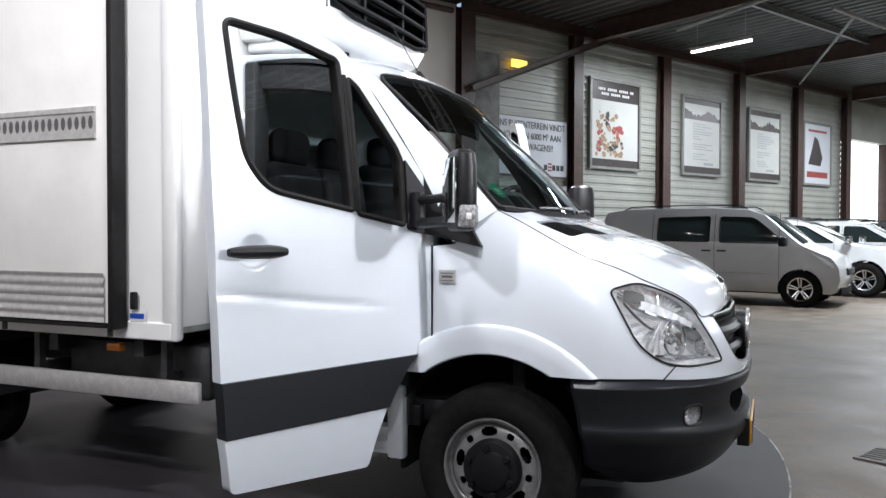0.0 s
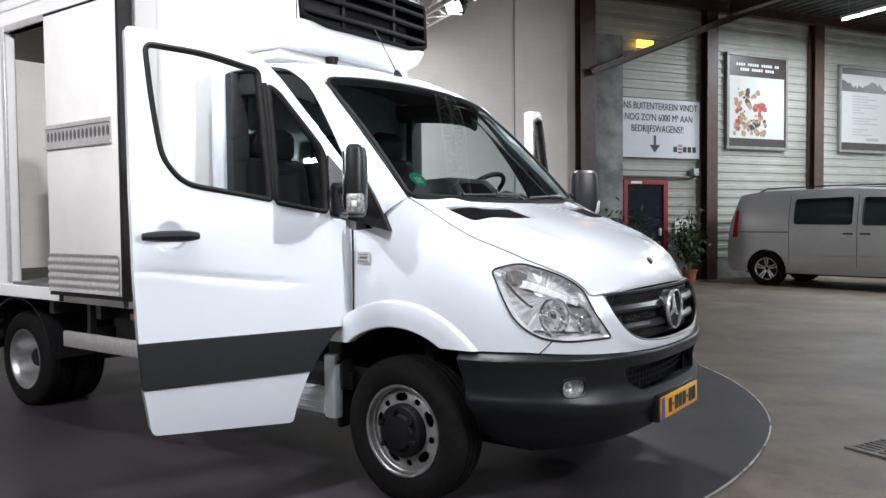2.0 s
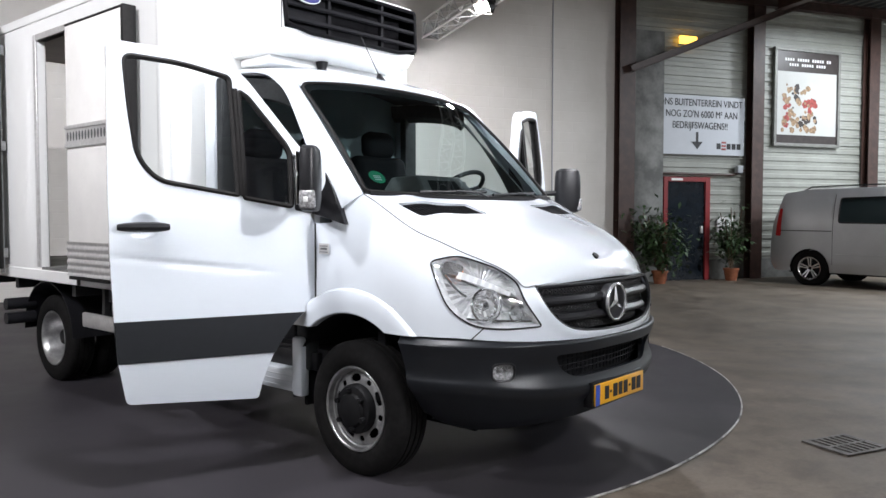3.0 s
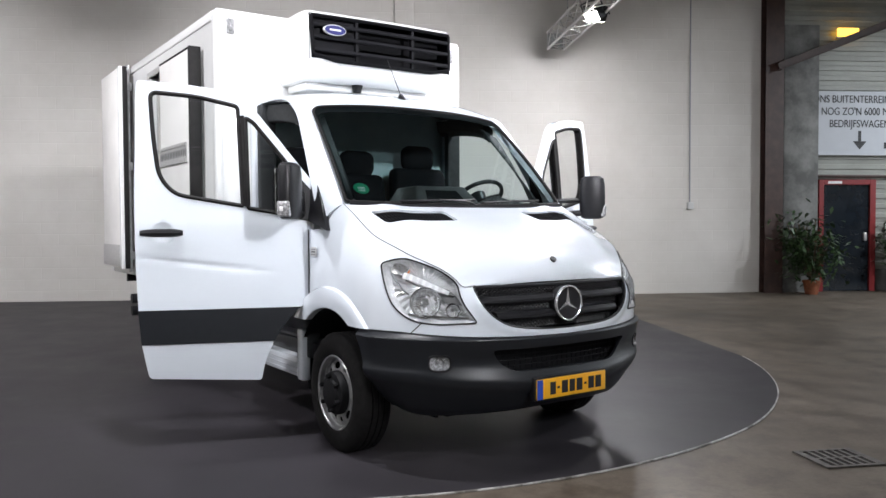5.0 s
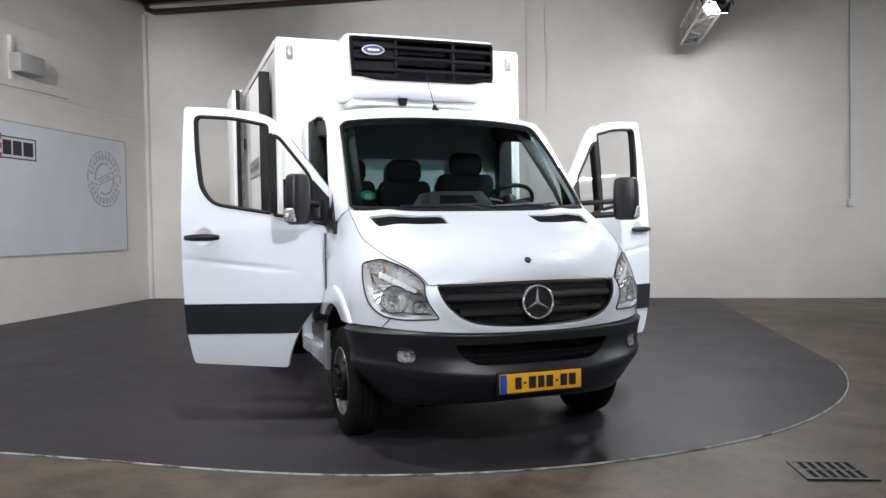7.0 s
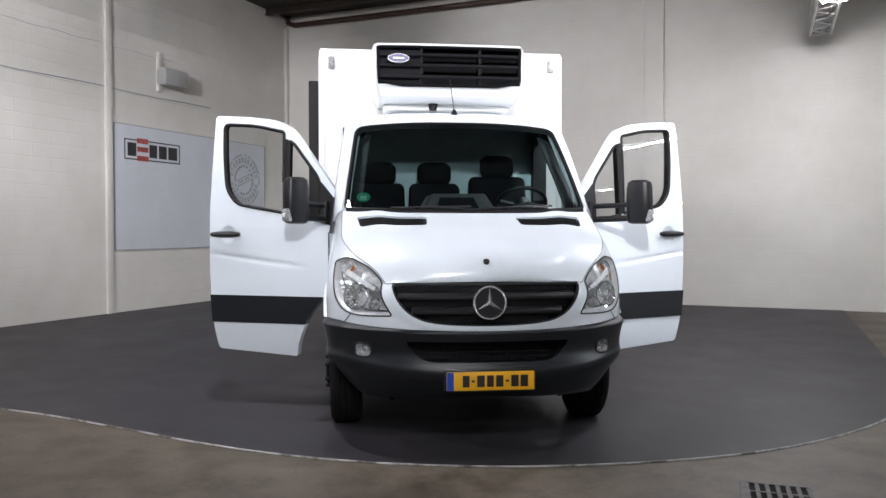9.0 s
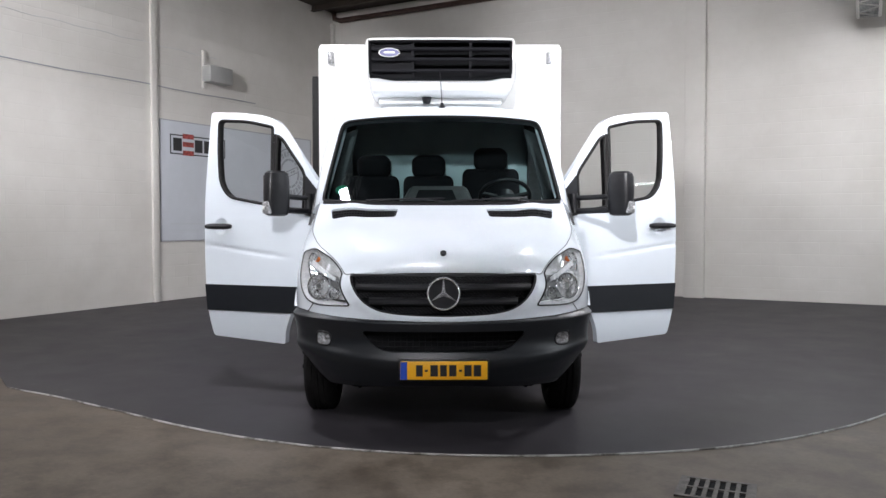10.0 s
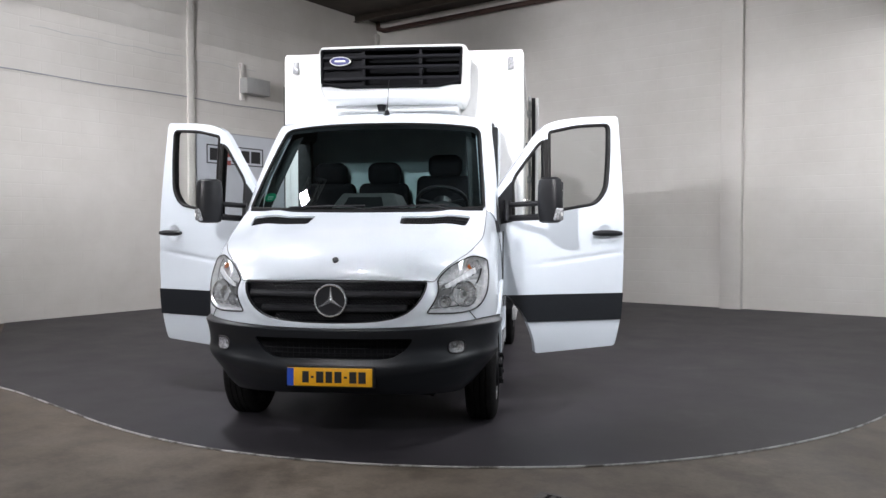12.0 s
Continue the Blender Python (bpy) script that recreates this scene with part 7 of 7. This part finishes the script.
def parked(name, label, m, paint, top, windows, W, wheels, R, screen_seg, trim=True, rails=True, lamp=None, seams=()):
    """A parked vehicle from its side outline: nose at y = 0, top = outline from nose foot over the roof to tail foot."""
    car = thing(name, label, "car", m)
    zmax, zbelt = max(z for _, z in top), 1.12

    def half(z, y):
        t = max(0.0, (z - zbelt) / (zmax - zbelt))
        L = top[-1][0]
        end = max(0.0, 1 - y / 0.45) ** 2 * 0.16 + max(0.0, 1 - (L - y) / 0.35) ** 2 * 0.07
        low = 0.05 * max(0, (0.5 - z) / 0.25) ** 2
        return W - 0.17 * t ** 1.5 - end - low

    foot = top[0][1]
    lower = []
    for yc in sorted(wheels, reverse=True):
        r = R + 0.055
        h = max(0.02, foot - R)
        a = math.asin(max(-1, min(1, (foot - R) / r)))
        lower += [(yc + r * math.cos(a + (math.pi - 2 * a) * k / 14), R + r * math.sin(a + (math.pi - 2 * a) * k / 14)) for k in range(15)]
    side = rounded([(y, z, 0.06) for y, z in top], 0.06, 4)
    outer = list(side) + [Vector(q) for q in lower]
    holes = [rounded(w, 0.05, 4) for w in windows]
    for sgn in (-1, 1):
        bm = sheet(dense(outer, 0.12), [dense(h, 0.1) for h in holes], lambda y, z: Vector((sgn * half(z, y), y, z)), steps(0, top[-1][0], 0.12), steps(0.2, zmax, 0.08))
        part("side", bm, paint, car)
        for h in holes:
            bm = sheet(dense(h, 0.1), [], lambda y, z: Vector((sgn * (half(z, y) - 0.012), y, z)), steps(0, 5, 0.2), steps(0.9, 2, 0.1))
            w = part("side_window", bm, M_DARKGLASS, car, "dark side window")
            bm = bmesh.new()
            pipe(bm, [(sgn * (half(q.y, q.x) - 0.002), q.x, q.y) for q in dense(h, 0.08)], 0.012, 5, closed=True)
            part("seal", bm, M_SEAL, w)
        if trim:
            bm = bmesh.new()
            pipe(bm, [(sgn * (half(0.62, y) + 0.004), y, 0.62) for y in [wheels[0] + 0.5 + (wheels[1] - wheels[0] - 1.0) * k / 10 for k in range(11)]], 0.012, 6)
            part("side_moulding", bm, paint, car)
        if wheels[1] - wheels[0] > 3:
            bm = bmesh.new()
            pipe(bm, [(sgn * (half(1.06, y) + 0.001), y, 1.06) for y in (3.70, 3.95, 4.2, 4.45, 4.70)], 0.009, 5)
            part("sliding_door_rail", bm, M_SEAL, car, "dark sliding-door rail")
        for y in seams:
            bm = bmesh.new()
            pipe(bm, [(sgn * (half(z, y) + 0.001), y, z) for z in (0.42, 0.7, 1.0, 1.12, 1.3, 1.5, zmax - 0.12)], 0.005, 5)
            part("door_gap", bm, M_SEAL, car, "dark gap between doors")
        if rails:
            bm = bmesh.new()
            y0, y1 = 1.9, top[-1][0] - 0.5
            pipe(bm, [(sgn * (W - 0.26), y0, zmax - 0.02), (sgn * (W - 0.26), y0 + 0.15, zmax + 0.05), (sgn * (W - 0.26), (y0 + y1) / 2, zmax + 0.06), (sgn * (W - 0.26), y1 - 0.15, zmax + 0.04), (sgn * (W - 0.26), y1, zmax - 0.03)], 0.014, 6)
            part("roof_rail", bm, M_BLACK, car, "black roof rail")
        bm = bmesh.new()
        rows = [[bm.verts.new((sgn * x, yc + (R + 0.05) * math.cos(a), R + (R + 0.05) * math.sin(a))) for x in (W - 0.32, W - 0.03)] for yc in wheels for a in [math.pi * k / 12 for k in range(13)]]
        skin(bm, rows[:13], closed=False)
        skin(bm, rows[13:], closed=False)
        islands("arch_liner", bm, M_MATTE, car)
        for k in (0, 1):
            y = 2.23 + 0.29 * k if wheels[1] - wheels[0] > 3 else 1.95 + 0.9 * k
            part("door_handle", rbox(*sorted((sgn * (half(1.03, y) + 0.002), sgn * (half(1.03, y) + 0.035))), y, y + 0.17, 1.02, 1.05, 0.008), M_BLACK, car)
        part("wing_mirror", rbox(*sorted((sgn * (W - 0.02), sgn * (W + 0.20))), 1.13, 1.27, 1.13, 1.32, 0.04, 3), M_BLACK if paint is not M_CARWHITE else M_CHROME, car)
        if lamp:
            y0, z0, y1, z1 = lamp
            bm = sheet(rounded([(y0, z0), (y1, z1 - 0.06), (y1 + 0.02, z1), (y0 + 0.05, z0 + 0.14)], 0.03, 3), [], lambda y, z: Vector((sgn * (half(z, y) + 0.004), y, z)), steps(0, 1, 0.1), ())
            part("headlamp", bm, M_LAMPBOWL, car, "clear headlamp")
        L = top[-1][0]
        bm = sheet(rounded([(L - 0.16, 0.95), (L - 0.03, 0.95), (L - 0.10, 1.50), (L - 0.17, 1.50)], 0.03, 3), [], lambda y, z: Vector((sgn * (half(z, y) + 0.005), y, z)), (), steps(0.9, 1.6, 0.1))
        part("tail_lamp", bm, M_RED, car, "red tail lamp")
    # skin over nose, hood, screen, roof and tail
    chain = []
    for k in range(len(side) - 1):
        a, b = side[k], side[k + 1]
        n = max(1, int((b - a).length / 0.12))
        chain += [a.lerp(b, i / n) for i in range(n)]
    chain.append(side[-1])
    bm, gl = bmesh.new(), bmesh.new()
    s0, s1 = screen_seg
    L = top[-1][0]
    prev = None
    for q in chain:
        w = half(q.y, q.x)
        row = [Vector((w * a, q.x - (0.07 * (1 - abs(a) ** 2.2) if q.x < 0.6 else 0.06 * (1 - abs(a) ** 2.2) * max(0, 1 - (q.x - 0.6) / 1.3)) + (0.06 * (1 - a * a) if q.x > L - 0.4 else 0), q.y + 0.035 * (1 - a * a) * (1 if q.y > 0.9 else 0))) for a in [-1 + i / 6 for i in range(13)]]
        if prev is not None:
            for i in range(12):
                tgt = gl if (s0[0] <= prev[0].x and q.x <= s1[0] and prev[0].y >= s0[1] - 0.01 and 0 < i < 11) else bm
                tgt.faces.new([tgt.verts.new(p) for p in (prev[1][i], prev[1][i + 1], row[i + 1], row[i])])
        prev = (q, row)
    for b_ in (bm, gl):
        bmesh.ops.remove_doubles(b_, verts=b_.verts[:], dist=1e-4)
        bmesh.ops.recalc_face_normals(b_, faces=b_.faces[:])
    part("body_skin", bm, paint, car, angle=50)
    part("windscreen", gl, M_DARKGLASS, car, "dark windscreen")
    part("grille", rbox(-0.42, 0.42, top[1][0] - 0.082, top[1][0] + 0.04, foot + 0.33, foot + 0.47, 0.03), M_BLACK, car)
    part("underbody", rbox(-W + 0.25, W - 0.25, 0.25, L - 0.2, foot - 0.04, foot + 0.12, 0.03), M_MATTE, car)
    for yc in wheels:
        for sgn in (-1, 1):
            wh = part("wheel", tyre_mesh(R, 0.21, 40), M_RUBBER, car, "alloy wheel with a black tyre", m=pose(sgn * (W - 0.115), yc, R, 20, 0, 0 if sgn > 0 else 180) @ Matrix.Diagonal((1, 1, 1, 1)), angle=50)
            bm = bmesh.new()
            lathe(bm, [(0.19, 0.05), (0.20, 0.085), (0.225, 0.098), (0.23, 0.09)], 36)
            part("rim", bm, M_ALLOY, wh)
            bm = bmesh.new()
            lathe(bm, [(0.002, -0.02), (0.21, -0.01), (0.21, -0.03)], 24)
            part("brake", bm, M_MATTE, wh)
            for k in range(5):
                a = 2 * math.pi * k / 5
                bm = bmesh.new()
                d, n = Vector((0, math.cos(a), math.sin(a))), Vector((0, -math.sin(a), math.cos(a)))
                for o in (-1, 1):
                    v = [Vector((0.06, 0, 0)) + d * 0.03 + n * 0.012 * o - n * 0.012, Vector((0.085, 0, 0)) + d * 0.20 + n * 0.030 * o - n * 0.014, Vector((0.085, 0, 0)) + d * 0.20 + n * 0.030 * o + n * 0.014, Vector((0.06, 0, 0)) + d * 0.03 + n * 0.012 * o + n * 0.012]
                    f = [bm.verts.new(q) for q in v]
                    g_ = [bm.verts.new(q - Vector((0.03, 0, 0))) for q in v]
                    bm.faces.new(f)
                    skin(bm, [f, g_])
                part("spoke", bm, M_ALLOY, wh)
    return car


VITO = [(0.36, 0.26), (0.26, 0.50), (0.28, 0.74), (0.40, 0.93), (0.84, 1.12), (0.94, 1.18), (1.55, 1.72), (1.85, 1.83), (2.6, 1.88), (4.2, 1.87), (4.70, 1.80), (4.88, 1.25), (4.96, 0.80), (4.96, 0.42), (4.86, 0.26)]
VWIN = [[(1.14, 1.19), (2.36, 1.20), (2.36, 1.70), (1.74, 1.68, 0.1)], [(2.55, 1.21), (3.58, 1.22), (3.58, 1.69), (2.55, 1.71)]]
p = ROOM @ Vector((10.72, 5.23, 0))
parked("parked_van", "silver grey van with black roof rails, parked tail to the wall", Matrix.Translation(p) @ pose(0, 0, 0, 0, 0, -12.3) @ pose(0.90, -0.92, 0) @ Matrix.Diagonal((1.02, 1.02, 1.0, 1)), M_SILVER, VITO, VWIN, 0.95, (0.92, 4.12), 0.33, ((0.90, 1.17), (1.86, 1.84)), lamp=(0.34, 0.72, 0.66, 1.00), seams=(1.28, 2.455, 3.68))
SUV = [(0.12, 0.40), (0.02, 0.62), (0.06, 0.88), (0.22, 1.00), (1.15, 1.12), (1.25, 1.15), (2.05, 1.60), (2.5, 1.68), (4.1, 1.66), (4.55, 1.52), (4.72, 1.12), (4.78, 0.75), (4.70, 0.40)]
SWIN = [[(1.50, 1.17), (2.55, 1.18), (2.55, 1.56), (2.12, 1.54, 0.1)], [(2.66, 1.18), (3.60, 1.19), (3.55, 1.55), (2.66, 1.57)], [(3.72, 1.20), (4.30, 1.22), (4.10, 1.52), (3.70, 1.54)]]
for uu, vv, tr, paint, nm, lb in ((13.95, 5.5, -14, M_CARWHITE, "parked_suv", "white off-road car parked beside the grey van"), (17.1, 5.6, -14, M_CARWHITE, "parked_suv", "white off-road car parked beside another white one"), (20.4, 5.9, -16, M_CARDARK, "parked_suv", "dark car parked at the end of the row")):
    p = ROOM @ Vector((uu, vv, 0))
    parked(nm, lb, Matrix.Translation(p) @ pose(0, 0, 0, 0, 0, tr) @ pose(0.88, -0.90, 0), paint, SUV, SWIN, 0.93, (0.90, 3.60), 0.375, ((1.20, 1.13), (2.3, 1.68)), trim=False, lamp=(0.10, 0.80, 0.48, 1.02), seams=(1.5, 2.6, 3.66))
